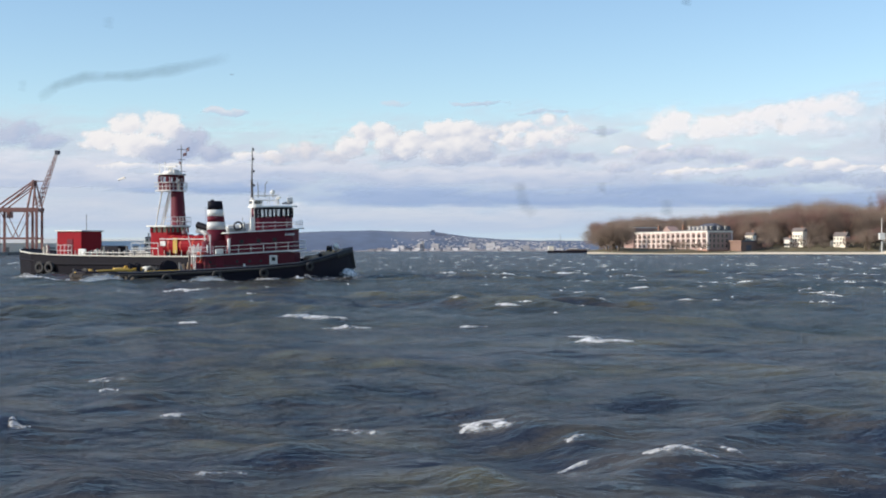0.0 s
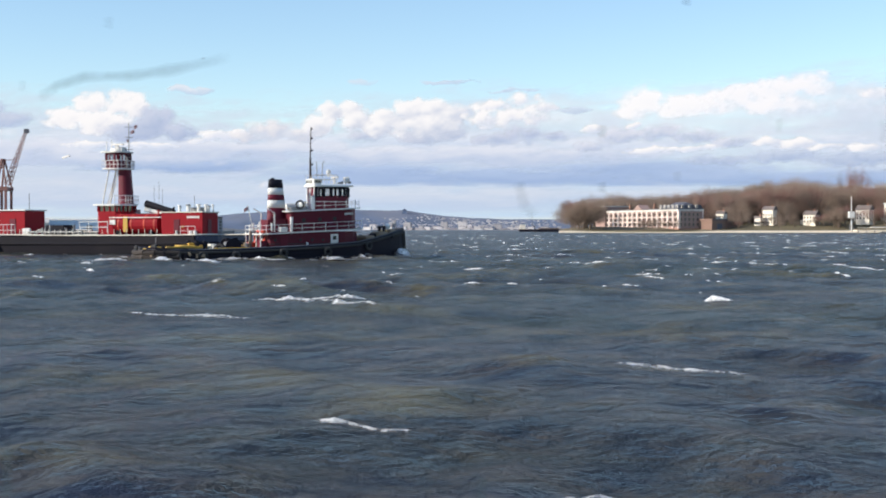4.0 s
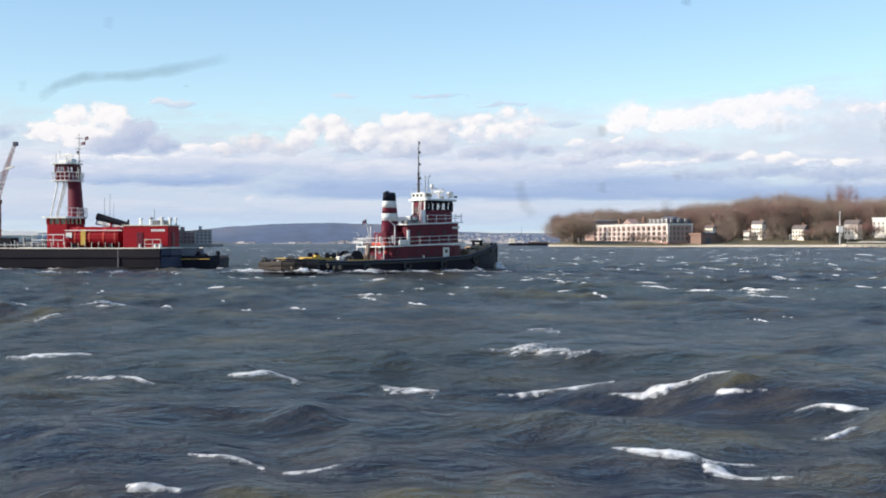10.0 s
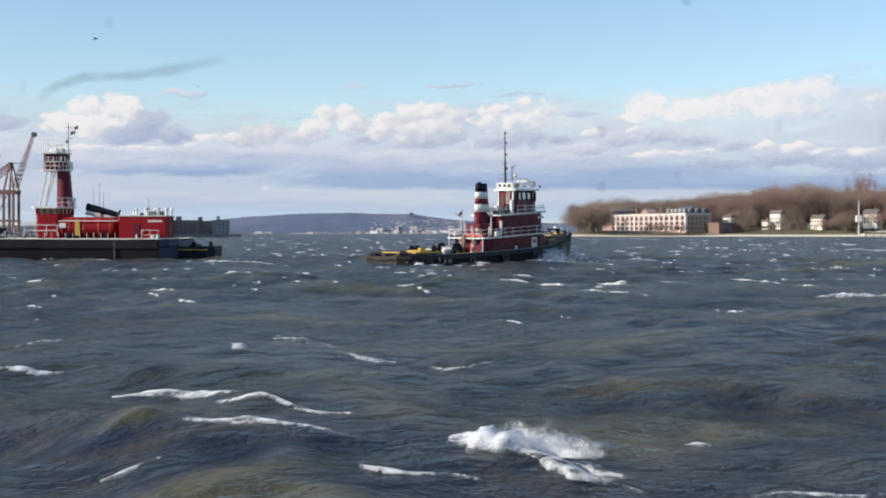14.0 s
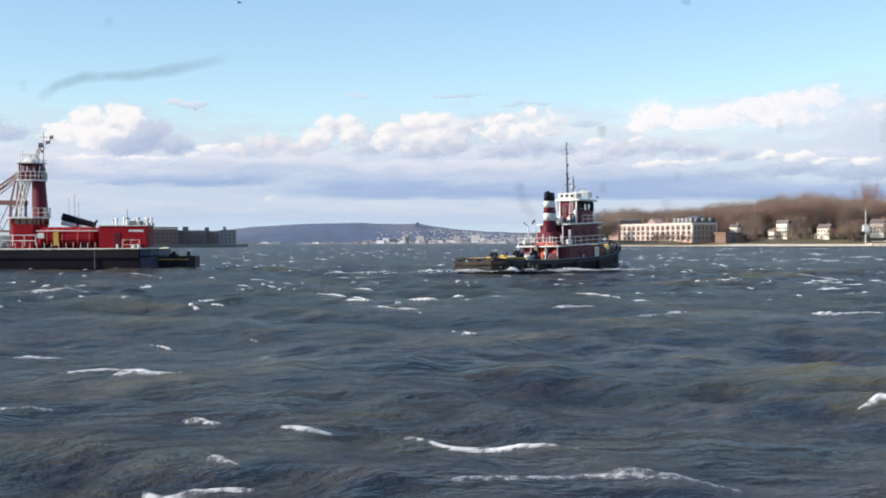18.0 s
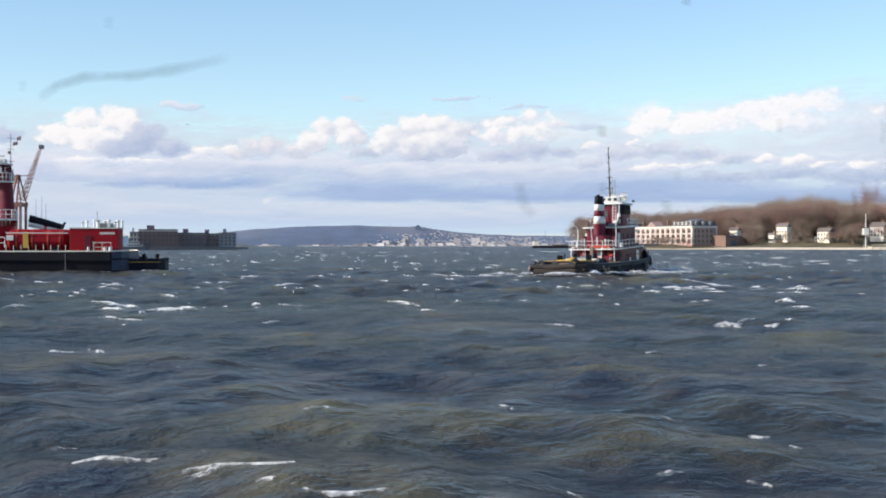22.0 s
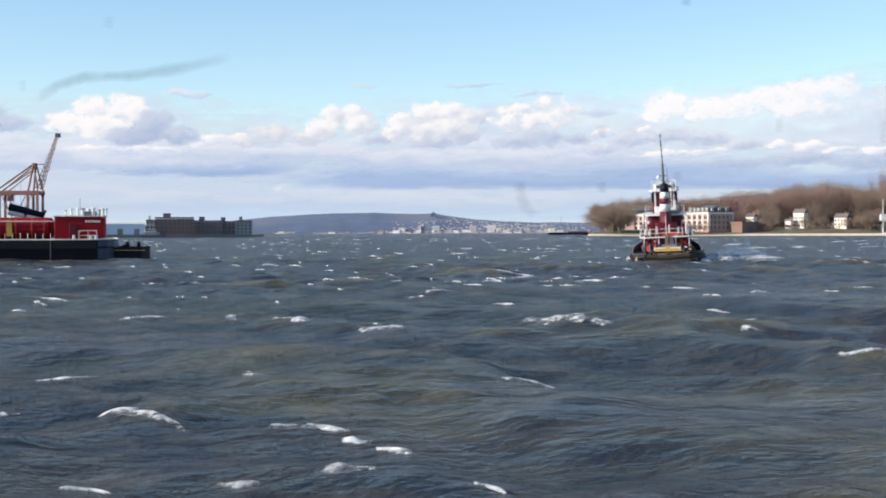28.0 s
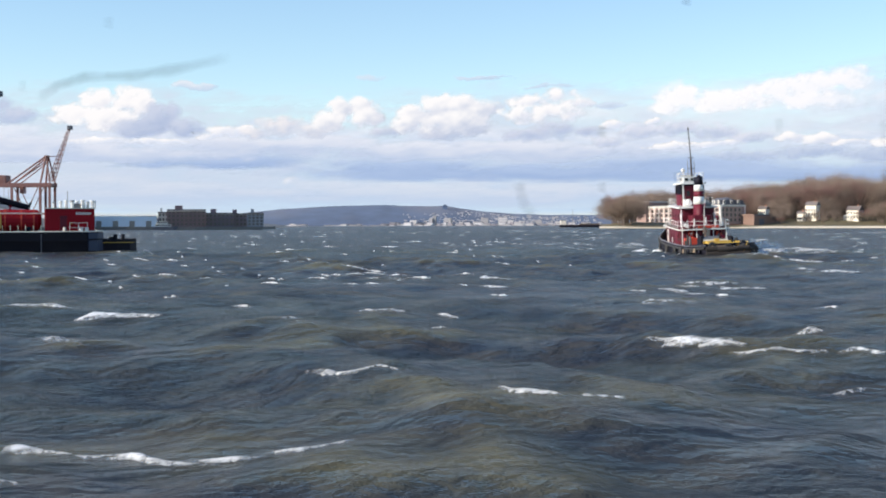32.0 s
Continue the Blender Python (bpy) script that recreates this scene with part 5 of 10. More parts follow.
    # white pipe frames, davit and lockers on the after boat deck
    for y in (-2.6, 2.6):
        part("davit", rod((-4.9, y, 2.95), (-4.9, y, 5.0), 0.07), WHITE, t, "white boat davit")
        part("davit_arm", rod((-4.9, y, 5.0), (-5.7, y * 1.1, 5.5), 0.06), WHITE, t)
        part("pipe_frame", rod((-6.3, y * 0.8, 2.95), (-6.3, y * 0.8, 3.9), 0.04), WHITE, t)
        part("vent_post", rod((-2.9, y * 0.85, 2.95), (-2.9, y * 0.85, 4.5), 0.13, 0.18, 8), WHITE, t)
    part("life_jacket_box", box(-4.4, -3.6, -3.1, -2.6, 2.97, 3.5, 0.04), WHITE, t, "white deck locker")
    part("fire_monitor", rod((-1.2, -1.6, 5.16), (-1.2, -1.6, 6.1), 0.1, 0.08), STEEL, t)
    part("aft_step", box(-6.9, -6.7, -0.2, 0.2, 0.6, 2.9), DECK, t, "brown steps to the boat deck")
    for y in (-1.9, -0.2, 1.5):
        part("bulkhead_fitting", box(-5.82, -5.7, y - 0.18, y + 0.18, 1.2, 2.3, 0.03), ORANGE_RED if y < 0 else WHITE, t)
    # the decks rise gently towards the bow
    for ob in [o for o in t.children_recursive if o.type == "MESH" and o.parent is t]:
        if ob.data.users > 1:
            x, z = ob.location.x, ob.location.z + sum(v.co.z for v in ob.data.vertices) / len(ob.data.vertices)
            if 2.7 < z < 6.4:
                ob.location.z += 0.045 * (x + 0.5)
            continue
        zs = [(ob.matrix_basis @ v.co).z for v in ob.data.vertices]
        if 2.7 < sum(zs) / len(zs) < 6.0 and ob.name.split(".")[0] not in ("stack", "stack_band", "flag_staff", "flag", "bow_bitt", "bow_fender", "ladder"):
            for v in ob.data.vertices:
                v.co.z += 0.045 * ((ob.matrix_basis @ v.co).x + 0.5)
    for x0, x1, w, up in ((5.7, 6.9, 1.9, 0.28), (7.3, 8.7, 1.5, 0.34), (9.0, 9.8, 0.8, 0.22)):
        z = sheer((x0 + x1) / 2)
        part("covered_gear", box(x0, x1, -w, w, z - 1.0, z + up, 0.22), TAN, t, "tan canvas-covered gear on the foredeck")
    part("bow_locker", box(8.0, 8.6, -0.8, 0.0, 2.2, 3.0, 0.1), YELLOW, t, "yellow locker on the foredeck")
    part("anchor_windlass", box(6.9, 7.6, -0.7, 0.7, 1.6, 2.6, 0.1), BLACK, t)
    # beige rope matting hung over the transom, a yellow hatch on the after deck, a white buoy at the bow
    tb = random.Random(12)
    pad = [(x, -half_beam(x) - 0.1) for x in (-15.4, -16.6, -17.7)] + [(-18.62, -2.6), (-18.72, -1.2), (-18.74, 0.0), (-18.72, 1.2), (-18.62, 2.6)]
    for (xa, ya), (xb, yb) in zip(pad, pad[1:]):
        for z, r in ((0.3, 0.3), (0.78, 0.27)):
            part("stern_fender", rod((xa, ya, z + tb.uniform(-0.06, 0.06)), (xb, yb, z + tb.uniform(-0.06, 0.06)), r * tb.uniform(0.85, 1.1), r * tb.uniform(0.85, 1.1), 9), MATTING, t, "worn brown rope fender round the stern")
    part("after_hatch", box(-14.6, -11.8, -1.5, 1.5, 1.2, 1.5, 0.06), YELLOW, t, "scuffed yellow hatch cover")
    for (xa, ya), (xb, yb) in zip(pad[:4], pad[1:4]):
        part("stern_cap", rod((xa, ya + 0.3, 1.2), (xb, yb + 0.3, 1.2), 0.06, n=6), YELLOW, t, "worn yellow bulwark cap")
    part("hatch_grip", box(-13.5, -12.9, -0.3, 0.3, 1.5, 1.72, 0.04), YELLOW, t)
    bb = bmesh.new()
    bmesh.ops.create_uvsphere(bb, u_segments=12, v_segments=8, radius=0.36, matrix=Matrix.Translation((9.0, 0.4, 3.35)))
    part("bow_buoy", bb, WHITE, t, "white buoy stowed at the bow")
    for x0, x1, y0, y1, z0, z1 in ((-1.0, -0.4, 0.5, 1.4, 5.16, 5.95), (-1.6, -1.1, -1.5, -0.9, 5.16, 5.8), (-0.5, -0.15, -1.5, -1.1, 5.2, 6.6)):
        part("deck_locker", box(x0, x1, y0, y1, z0, z1, 0.05), WHITE, t, "white deck locker")
    for x, y in ((-6.2, -1.6), (-6.2, 1.2), (-5.9, -0.4), (-5.2, -2.6), (-5.2, 2.7)):
        part("deck_fitting", rod((x, y, 2.95), (x, y, tb.uniform(3.5, 4.0)), 0.08, 0.1, 8), WHITE, t)
    # heaped gear between the house and the after deck
    for k in range(9):
        x, y, h = tb.uniform(-9.6, -6.9), tb.uniform(-3.2, 3.2), tb.uniform(1.3, 2.2)
        part("stowed_gear", rod((x, y, 0.5), (x + tb.uniform(-0.3, 0.3), y + tb.uniform(-0.3, 0.3), h), tb.uniform(0.1, 0.3), tb.uniform(0.06, 0.2), 7), (TAN, BLACK, STEEL, RUBBER)[k % 4], t)
    # a slender hull
    slim = Matrix.Diagonal((1.0, 0.82, 1.0, 1.0))
    for ob in t.children:
        ob.matrix_basis = slim @ ob.matrix_basis
    return t


tugboat = build_tug()


# ---- the tower barge: origin at the waterline below the tower, stern towards +x, near side -y ----
def build_barge():
    t = thing("tank_barge", "dark tank barge with red deckhouses and a tall red pilothouse tower", "barge")
    st = [(-23.8, 0.6, 3.5), (-23.2, 2.4, 3.35), (-21.5, 4.4, 3.1), (-18.5, 5.8, 2.85), (-14, 6.25, 2.65), (-5, 6.3, 2.55), (8, 6.3, 2.55), (13.6, 6.3, 2.6), (14.7, 5.6, 2.65), (15.4, 4.0, 2.65)]
    part("hull", hull_loft(st, keel=-2.0, bulwark=0.12, inner=0.3, flare=0.02), HULL_GREY, t, "worn black barge hull")
    for sg in (-1, 1):
        b = bmesh.new()
        b2 = bmesh.new()
        for a, c in zip(st[1:], st[2:]):
            rod((a[0], sg * (a[1] - 0.1), a[2] + 0.03), (c[0], sg * (c[1] - 0.1), c[2] + 0.03), 0.11, n=6, bm=b)
            rod((a[0], sg * (a[1] + 0.03), a[2] - 0.9), (c[0], sg * (c[1] + 0.03), c[2] - 0.9), 0.1, n=6, bm=b2)
        part("gunwale", b, PALE_DECK, t, "pale worn gunwale")
        part("rubbing_strake", b2, BLACK, t)
    for sg in (-1, 1):
        part("upper_plating", box(-17.5, 13.55, sg * 6.34 - 0.05, sg * 6.34 + 0.05, 1.5, 2.42), PLATE, t, "scuffed dark upper plating")
        part("draught_scale", box(8.35, 8.45, sg * 6.36 - 0.05, sg * 6.36 + 0.05, 0.3, 2.4), CAP_GREY, t, "worn grey vertical weld stripe")
    part("stern_patch", prism([(13.7, -6.25), (14.72, -5.62), (15.43, -4.0), (15.43, 4.0), (14.72, 5.62), (13.7, 6.25)], 0.4, 2.5), BLUE_PAINT, t, "faded blue stern plating")
    low = [(15.0, 4.2, 1.75), (17.0, 4.0, 1.7), (18.6, 3.2, 1.75), (19.4, 1.8, 1.8)]
    part("stern_platform", hull_loft(low, keel=-1.5, bulwark=0.35), BLACK, t, "low black stern platform")
    part("platform_stripe", box(15.4, 19.0, -4.28, -4.16, 1.31, 1.4), YELLOW, t, "worn yellow stripe")
    for x, y in ((16.9, -2.2), (18.0, 1.8)):
        part("bollard", rod((x, y, 0.9), (x, y, 2.3), 0.24, n=10), BLACK, t)
    part("deck_winch", box(16.2, 17.0, -1.6, 1.0, 0.9, 2.0, 0.1), BLACK, t)
    tyre = None
    for x in (-16.5, -15.0):
        m = Matrix.Translation((x, -6.42, 1.1))
        if tyre is None:
            tyre = part("tyre_fender", torus(0.55, 0.24), RUBBER, t)
            tyre.matrix_basis = m
        else:
            share("tyre_fender", tyre, m, t)
    # bow house
    part("bow_house", box(-16.6, -12.6, -3.0, 1.2, 2.5, 5.75, 0.06), BRIGHT_RED, t, "red steel bow house")
    part("bow_house_roof", box(-16.8, -12.4, -3.2, 1.4, 5.75, 5.9), WHITE, t)
    part("bow_house_door", box(-14.9, -14.0, -3.06, -2.98, 2.7, 4.7), RED, t)
    railing(t, [(-15.6, -4.2), (-13.2, -4.2)], 2.6, 1.4, 0.6)
    part("bow_aerial", rod((-13.4, -1, 5.9), (-13.4, -1, 8.0), 0.04), STEEL, t)
    for x, y, h in ((-18.5, -2.5, 1.4), (-19.3, 1.0, 1.8), (-17.9, 1.5, 1.5), (-20.3, -1, 1.2)):
        part("vent_pipe", rod((x, y, 2.6), (x, y, 2.6 + h), 0.22, n=8), PALE_DECK, t)
    part("white_tank", box(-12.0, -10.8, -4.5, -4.2, 2.5, 3.5, 0.1), WHITE, t)
    # pipework amidships
    for k in range(7):
        x = -10 + k * 1.15
        part("deck_pipe", rod((x, -4.6, 2.55), (x, -4.6, 3.2 + (k % 3) * 0.35), 0.15, n=8), STEEL, t)
    for z, y in ((3.0, -4.6), (3.25, -2.5), (3.0, 0.0)):
        part("deck_pipeline", rod((-11, y, z), (-3, y, z), 0.13, n=8), STEEL, t)
    part("manifold", box(-9.2, -6.4, -3.6, -1.5, 2.5, 3.9, 0.1), BLACK, t)
    # tower base house
    part("base_house", prism(rounded_plan(-2.7, 1.2, 2.0, 1.2, 0.4), 2.5, 5.6), BRIGHT_RED, t, "red house at the foot of the tower")
    part("base_window_band", prism(rounded_plan(-2.65, 1.15, 1.95, 1.2, 0.4), 5.6, 6.3), WINDOW_DARK, t)
    first = None
    for x, y in rounded_plan(-2.7, 1.2, 2.0, 1.2, 0.4, 8) + [(x, sg * 2.0) for x in (-1.6, -0.8) for sg in (-1, 1)]:
        m = Matrix.Translation((x, y, 0))
        if first is None:
            first = part("mullion", rod((0, 0, 5.55), (0, 0, 6.35), 0.09, n=6), BRIGHT_RED, t)
            first.matrix_basis = m
        else:
            share("mullion", first, m, t)
    part("base_roof", prism(rounded_plan(-3.2, 1.5, 2.4, 1.4, 0.5), 6.3, 6.5), WHITE, t, "white roof of the base house")
    # tower column, tapered
    bm = bmesh.new()
    rod((0.35, 0, 6.5), (0.15, 0, 11.0), 0.98, 0.8, 18, bm)
    part("tower_column", bm, RED, t, "tall tapered red tower column")
    for sg in (-1, 1):
        part("tower_stay", rod((-2.6, sg * 0.8, 6.5), (-1.6, sg * 0.8, 11.0), 0.09), WHITE, t)
    bm = bmesh.new()
    for sg in (-0.3, 0.3):
        rod((-2.2, sg, 6.5), (-0.9, sg, 10.9), 0.06, n=5, bm=bm)
    for k in range(14):
        f = k / 14
        rod((-2.2 + 1.3 * f, -0.3, 6.6 + 4.3 * f), (-2.2 + 1.3 * f, 0.3, 6.6 + 4.3 * f), 0.04, n=4, bm=bm)
    part("tower_ladder", bm, WHITE, t)
    railing(t, [(0.0, -2.2), (1.2, -1.5), (1.4, 0), (1.2, 1.5)], 6.5, 1.1, 0.6)
    # pilothouse
    plan = rounded_plan(-1.9, 0.75, 1.45, 1.1, 0.4, 8)
    part("pilothouse_floor", prism(rounded_plan(-2.2, 1.1, 1.8, 1.3, 0.4), 10.85, 11.0), WHITE, t)
    part("pilothouse_wall", prism(plan, 11.0, 11.95), RED, t, "dark red pilothouse wall")
    part("pilothouse_header", prism(plan, 12.75, 12.95), RED, t)
    first = None
    for x, y in plan + [(x, sg * 1.45) for x in (-1.1, -0.5) for sg in (-1, 1)]:
        m = Matrix.Translation((x, y, 0))
        if first is None:
            first = part("mullion", rod((0, 0, 11.9), (0, 0, 12.8), 0.085, n=6), RED, t)
            first.matrix_basis = m
        else:
            share("mullion", first, m, t)
    n = len(plan)
    for i in range(n):
        (x0, y0), (x1, y1) = plan[i], plan[(i + 1) % n]
        L = math.hypot(x1 - x0, y1 - y0)
        if L < 0.35:
            continue
        pn = part("pane", box(-L / 2, L / 2, -0.015, 0.015, 11.95, 12.75), GLASS, t)
        pn.matrix_basis = pose((x0 + x1) / 2, (y0 + y1) / 2, 0, 0, 0, math.degrees(math.atan2(y1 - y0, x1 - x0)))
        pn.visible_shadow = False
    part("pilothouse_roof", prism(rounded_plan(-2.3, 1.0, 1.8, 1.2, 0.4), 12.95, 13.12), WHITE, t)
    part("roof_dome", prism(rounded_plan(-1.6, 0.2, 1.1, 0.5, 0.4), 13.12, 13.5, taper=0.15), WHITE, t)
    part("radar_scanner", box(-1.8, 0.0, -0.12, 0.12, 13.95, 14.15), WHITE, t)
    part("radar_scanner", box(-2.0, -0.9, -0.6, -0.4, 14.45, 14.7), WHITE, t).matrix_basis = pose(0, 0, 0, 0, -14, 0) @ Matrix.Translation((-3.4, 0, -0.35))
    for x, y, h in ((-1.9, -0.9, 1.3), (-1.3, 0.9, 0.9), (-0.4, -1.2, 0.8), (-2.0, 0.4, 1.6)):
        part("roof_light", rod((x, y, 13.1), (x, y, 13.1 + h), 0.09, 0.06, 7), WHITE, t)
    part("roof_locker", box(-0.7, 0.3, -0.9, 0.2, 13.1, 13.65, 0.06), WHITE, t)
    part("radar_stand", rod((-0.9, 0, 13.4), (-0.9, 0, 13.95), 0.12), WHITE, t)
    railing(t, [(-2.1, -1.7), (0.2, -1.7), (0.9, -1.1), (1.05, 0), (0.9, 1.1), (0.2, 1.7), (-2.1, 1.7)], 11.0, 1.0, 0.6, r=0.035, closed=True)
    part("mast", rod((0.75, 0, 12.9), (0.75, 0, 16.8), 0.07, 0.045), STEEL, t)
    for z, w in ((13.4, 0.5), (14.9, 0.45), (16.2, 0.5)):
        part("crosstree", rod((0.75 - w * 0.6, -w, z), (0.75 + w * 0.6, w, z), 0.035), STEEL, t)
    for x, z, w, h in ((1.0, 15.7, 0.55, 0.4), (0.75, 14.6, -0.35, 0.35), (1.5, 16.35, 0.45, 0.45)):
        bm = bmesh.new()
        vs = [[bm.verts.new((x + w * i / 4, 0.06 * math.sin(i * 1.7), z - h * j / 2 + 0.03 * i)) for j in range(3)] for i in range(5)]
        for i in range(4):
            for j in range(2):
                bm.faces.new((vs[i][j], vs[i + 1][j], vs[i + 1][j + 1], vs[i][j + 1]))
        bmesh.ops.solidify(bm, geom=bm.faces[:], thickness=0.02)
        part("signal_flag", bm, FLAG, t)
    part("wing_post", rod((1.25, -1.2, 11.0), (1.25, -1.2, 12.4), 0.09), STEEL, t)
    # cargo tanks between tower and aft house
    for y in (-4.3, -1.2):
        bm = bmesh.new()
        for x0, x1, r0, r1 in ((1.4, 1.8, 0.7, 1.25), (1.8, 8.0, 1.25, 1.25), (8.0, 8.4, 1.25, 0.7)):
            rod((x0, y, 3.95), (x1, y, 3.95), r0, r1, 18, bm)
        part("cargo_tank", bm, BRIGHT_RED, t, "red cylindrical deck tank")
        for x in (2.6, 4.4, 6.2, 7.6):
            part("tank_band", rod((x - 0.08, y, 3.95), (x + 0.08, y, 3.95), 1.29, n=18), ORANGE_RED, t)
        for x in (2.4, 7.0):
            part("tank_saddle", box(x - 0.25, x + 0.25, y - 1.0, y + 1.0, 2.5, 3.2), BLACK, t)
    part("yellow_panel", box(3.4, 4.0, -5.62, -5.54, 3.0, 4.9), YELLOW, t, "yellow upright panel")
    part("notice_panel", box(1.5, 2.3, -5.64, -5.58, 3.9, 4.5), WHITE, t, "white notice board")
    railing(t, [(-2.6, -5.9), (1.4, -5.9)], 3.0, 1.3, 1.4, r=0.05)
    part("tank_rail", rod((1.4, -5.6, 4.75), (8.6, -5.6, 4.75), 0.06), WHITE, t)
    b = rod((2.9, 0.5, 6.55), (6.9, 0.5, 5.5), 0.45, 0.33, 12)
    part("stowed_boom", b, BLACK, t, "black stowed crane boom")
    part("boom_cradle", rod((2.8, 0.5, 5.85), (6.9, 0.5, 4.95), 0.3, 0.25, 10), WHITE, t, "white underside of the stowed boom")
    part("boom_post", rod((4.8, 0.5, 2.5), (4.8, 0.5, 5.7), 0.3), BRIGHT_RED, t)
    part("hose_arm", rod((7.2, 0.0, 6.1), (6.7, 0, 5.0), 0.14), BLACK, t)
    for x, h in ((3.4, 8.9), (4.1, 9.4), (4.6, 8.4)):
        part("whip_aerial", rod((x, 1.6, 4.5), (x, 1.6, h), 0.03, 0.02), STEEL, t)
    # aft house
    part("aft_house", box(8.8, 14.4, -5.8, -2.0, 2.5, 5.3, 0.05), BRIGHT_RED, t, "bright red aft machinery house")
    part("aft_house_roof", box(8.7, 14.5, -5.9, -1.9, 5.3, 5.42), PALE_DECK, t)
    b = bmesh.new()
    for k in range(7):
        box(12.3 + k * 0.25, 12.47 + k * 0.25, -5.84, -5.80, 4.62, 4.88, bm=b)
    part("sign_board", b, WHITE, t, "white lettering in plain bars")
    part("aft_house_door", box(10.5, 11.3, -5.86, -5.79, 2.6, 4.5, 0.02), RED, t)
    part("aft_house_door", box(14.38, 14.46, -4.6, -3.7, 2.6, 4.5, 0.02), RED, t)
    part("light_box", box(11.6, 11.85, -5.92, -5.8, 3.5, 3.75), YELLOW, t)
    for i, (x, y, h, r) in enumerate(((9.8, -3.0, 0.9, 0.1), (10.6, -4.6, 1.1, 0.16), (11.2, -3.2, 1.3, 0.12), (11.9, -4.8, 1.2, 0.2), (12.5, -3.4, 1.1, 0.17), (13.1, -4.4, 1.3, 0.2), (13.7, -3.0, 1.0, 0.15), (14.2, -4.6, 1.2, 0.18), (14.5, -3.4, 1.2, 0.12))):
        v = part("vent", rod((x, y, 5.4), (x, y, 5.4 + h * 0.62), r, n=8), WHITE, t)
        part("vent_cap", rod((x, y, 5.4 + h * 0.62), (x, y, 5.55 + h * 0.62), r * 1.7, r * 1.2, 8), WHITE if i % 3 else STEEL, v)
    part("generator", box(11.8, 13.4, -4.2, -2.6, 5.4, 5.95, 0.08), STEEL, t)
    part("flag_pole", rod((11.4, -2.4, 5.4), (11.4, -2.4, 7.4), 0.04), STEEL, t)
    railing(t, [(11.6, -6.15), (13.6, -6.15)], 2.6, 1.1, 1.0, r=0.03)
    for x, w in ((11.0, 0.3), (12.9, 0.42), (13.5, 0.42)):
        part("deck_vent", rod((x, -6.0, 2.6), (x, -6.0, 3.15), w * 0.5, n=8), WHITE, t)
    stan = None
    for k in range(26):
        x = -12 + k * 0.85
        m = Matrix.Translation((x, -6.1, 2.6))
        if -12 < x < 8.6:
            if stan is None:
                stan = part("stanchion", rod((0, 0, 0), (0, 0, 0.75), 0.04), PALE_DECK, t)
                stan.matrix_basis = m
            else:
                share("stanchion", stan, m, t)
    return t


tank_barge = build_barge()


# ---- foam at the hulls ----
def foam_strip(name, line, width, height, label, seed, lift=0.0):
    """Ragged foam along a line at the waterline."""
    r = random.Random(seed)
    pts = [Vector(p) for p in line]
    bm = bmesh.new()
    lay = bm.verts.layers.float.new("body")
    rows = []
    n = 0
    for a, b in zip(pts, pts[1:]):
        k = max(2, int((b - a).length / 0.3))
        for i in range(k):
            p = a.lerp(b, i / k)
            side = Vector((-(b - a).y, (b - a).x, 0)).normalized()
            amp = 0.2 + 0.8 * max(0, noise.noise((n * 0.13, seed * 3.7, 0)) * 1.7 + 0.4) + 0.3 * noise.noise((n * 0.7, seed, 3))
            row = []
            for j in range(7):
                v = j / 3 - 1
                q = p + side * (v * width * (0.5 + 0.5 * amp))
                z = lift + height * amp * (1 - v * v) * (1 + 0.8 * noise.noise((q.x * 1.3, q.y * 1.3, seed))) + r.uniform(-0.06, 0.06)
                vt = bm.verts.new((q.x, q.y, z))
                torn = 0.75 + 1.3 * noise.noise((q.x * 0.55, q.y * 0.9, seed)) + 0.8 * noise.noise((q.x * 1.7, q.y * 2.6, seed + 5))
                vt[lay] = 0.55 * amp * (1 - 0.8 * v * v) * min(1.5, max(0.0, torn)) + 0.02
                row.append(vt)
            rows.append(row)
            n += 1
    for a, b in zip(rows, rows[1:]):
        for j in range(6):
            f = bm.faces.new((a[j], b[j], b[j + 1], a[j + 1]))
            f.smooth = True
    bmesh.ops.recalc_face_normals(bm, faces=bm.faces)
    return tagged(link_mesh(name, bm, FOAM), label, "foam")


tug_foam = foam_strip("hull_foam", [(10.9, -0.7, 0), (8, -2.7, 0), (4, -4.0, 0), (-6, -4.2, 0), (-18, -3.6, 0), (-20, -1.7, 0), (-20, 1.7, 0), (-18, 3.6, 0), (-6, 4.2, 0), (4, 4.0, 0), (8, 2.7, 0), (10.9, 0.7, 0)], 0.75, 0.28, "white foam churned up along the tug's waterline", 4)
tug_wake = foam_strip("wake_foam", [(-18, -1.5, 0), (-26, -2.2, 0), (-36, -2.5, 0), (-46, -2, 0)], 1.8, 0.22, "broken white wake astern of the tug", 9)
bow_spray = foam_strip("bow_spray", [(2, -4.2, 0), (6, -3.6, 0), (9.2, -2.2, 0), (10.8, -1.3, 0), (12.4, -2.0, 0), (13.8, -3.0, 0)], 0.8, 0.8, "white spray thrown up by the tug's bow", 14)
barge_foam = foam_strip("hull_foam", [(-24.4, -1.4, 0), (-22, -5, 0), (-18, -6.5, 0), (15.5, -6.7, 0), (20.3, -4.8, 0), (21.6, 0, 0)], 0.8, 0.26, "white foam along the barge's waterline", 6)


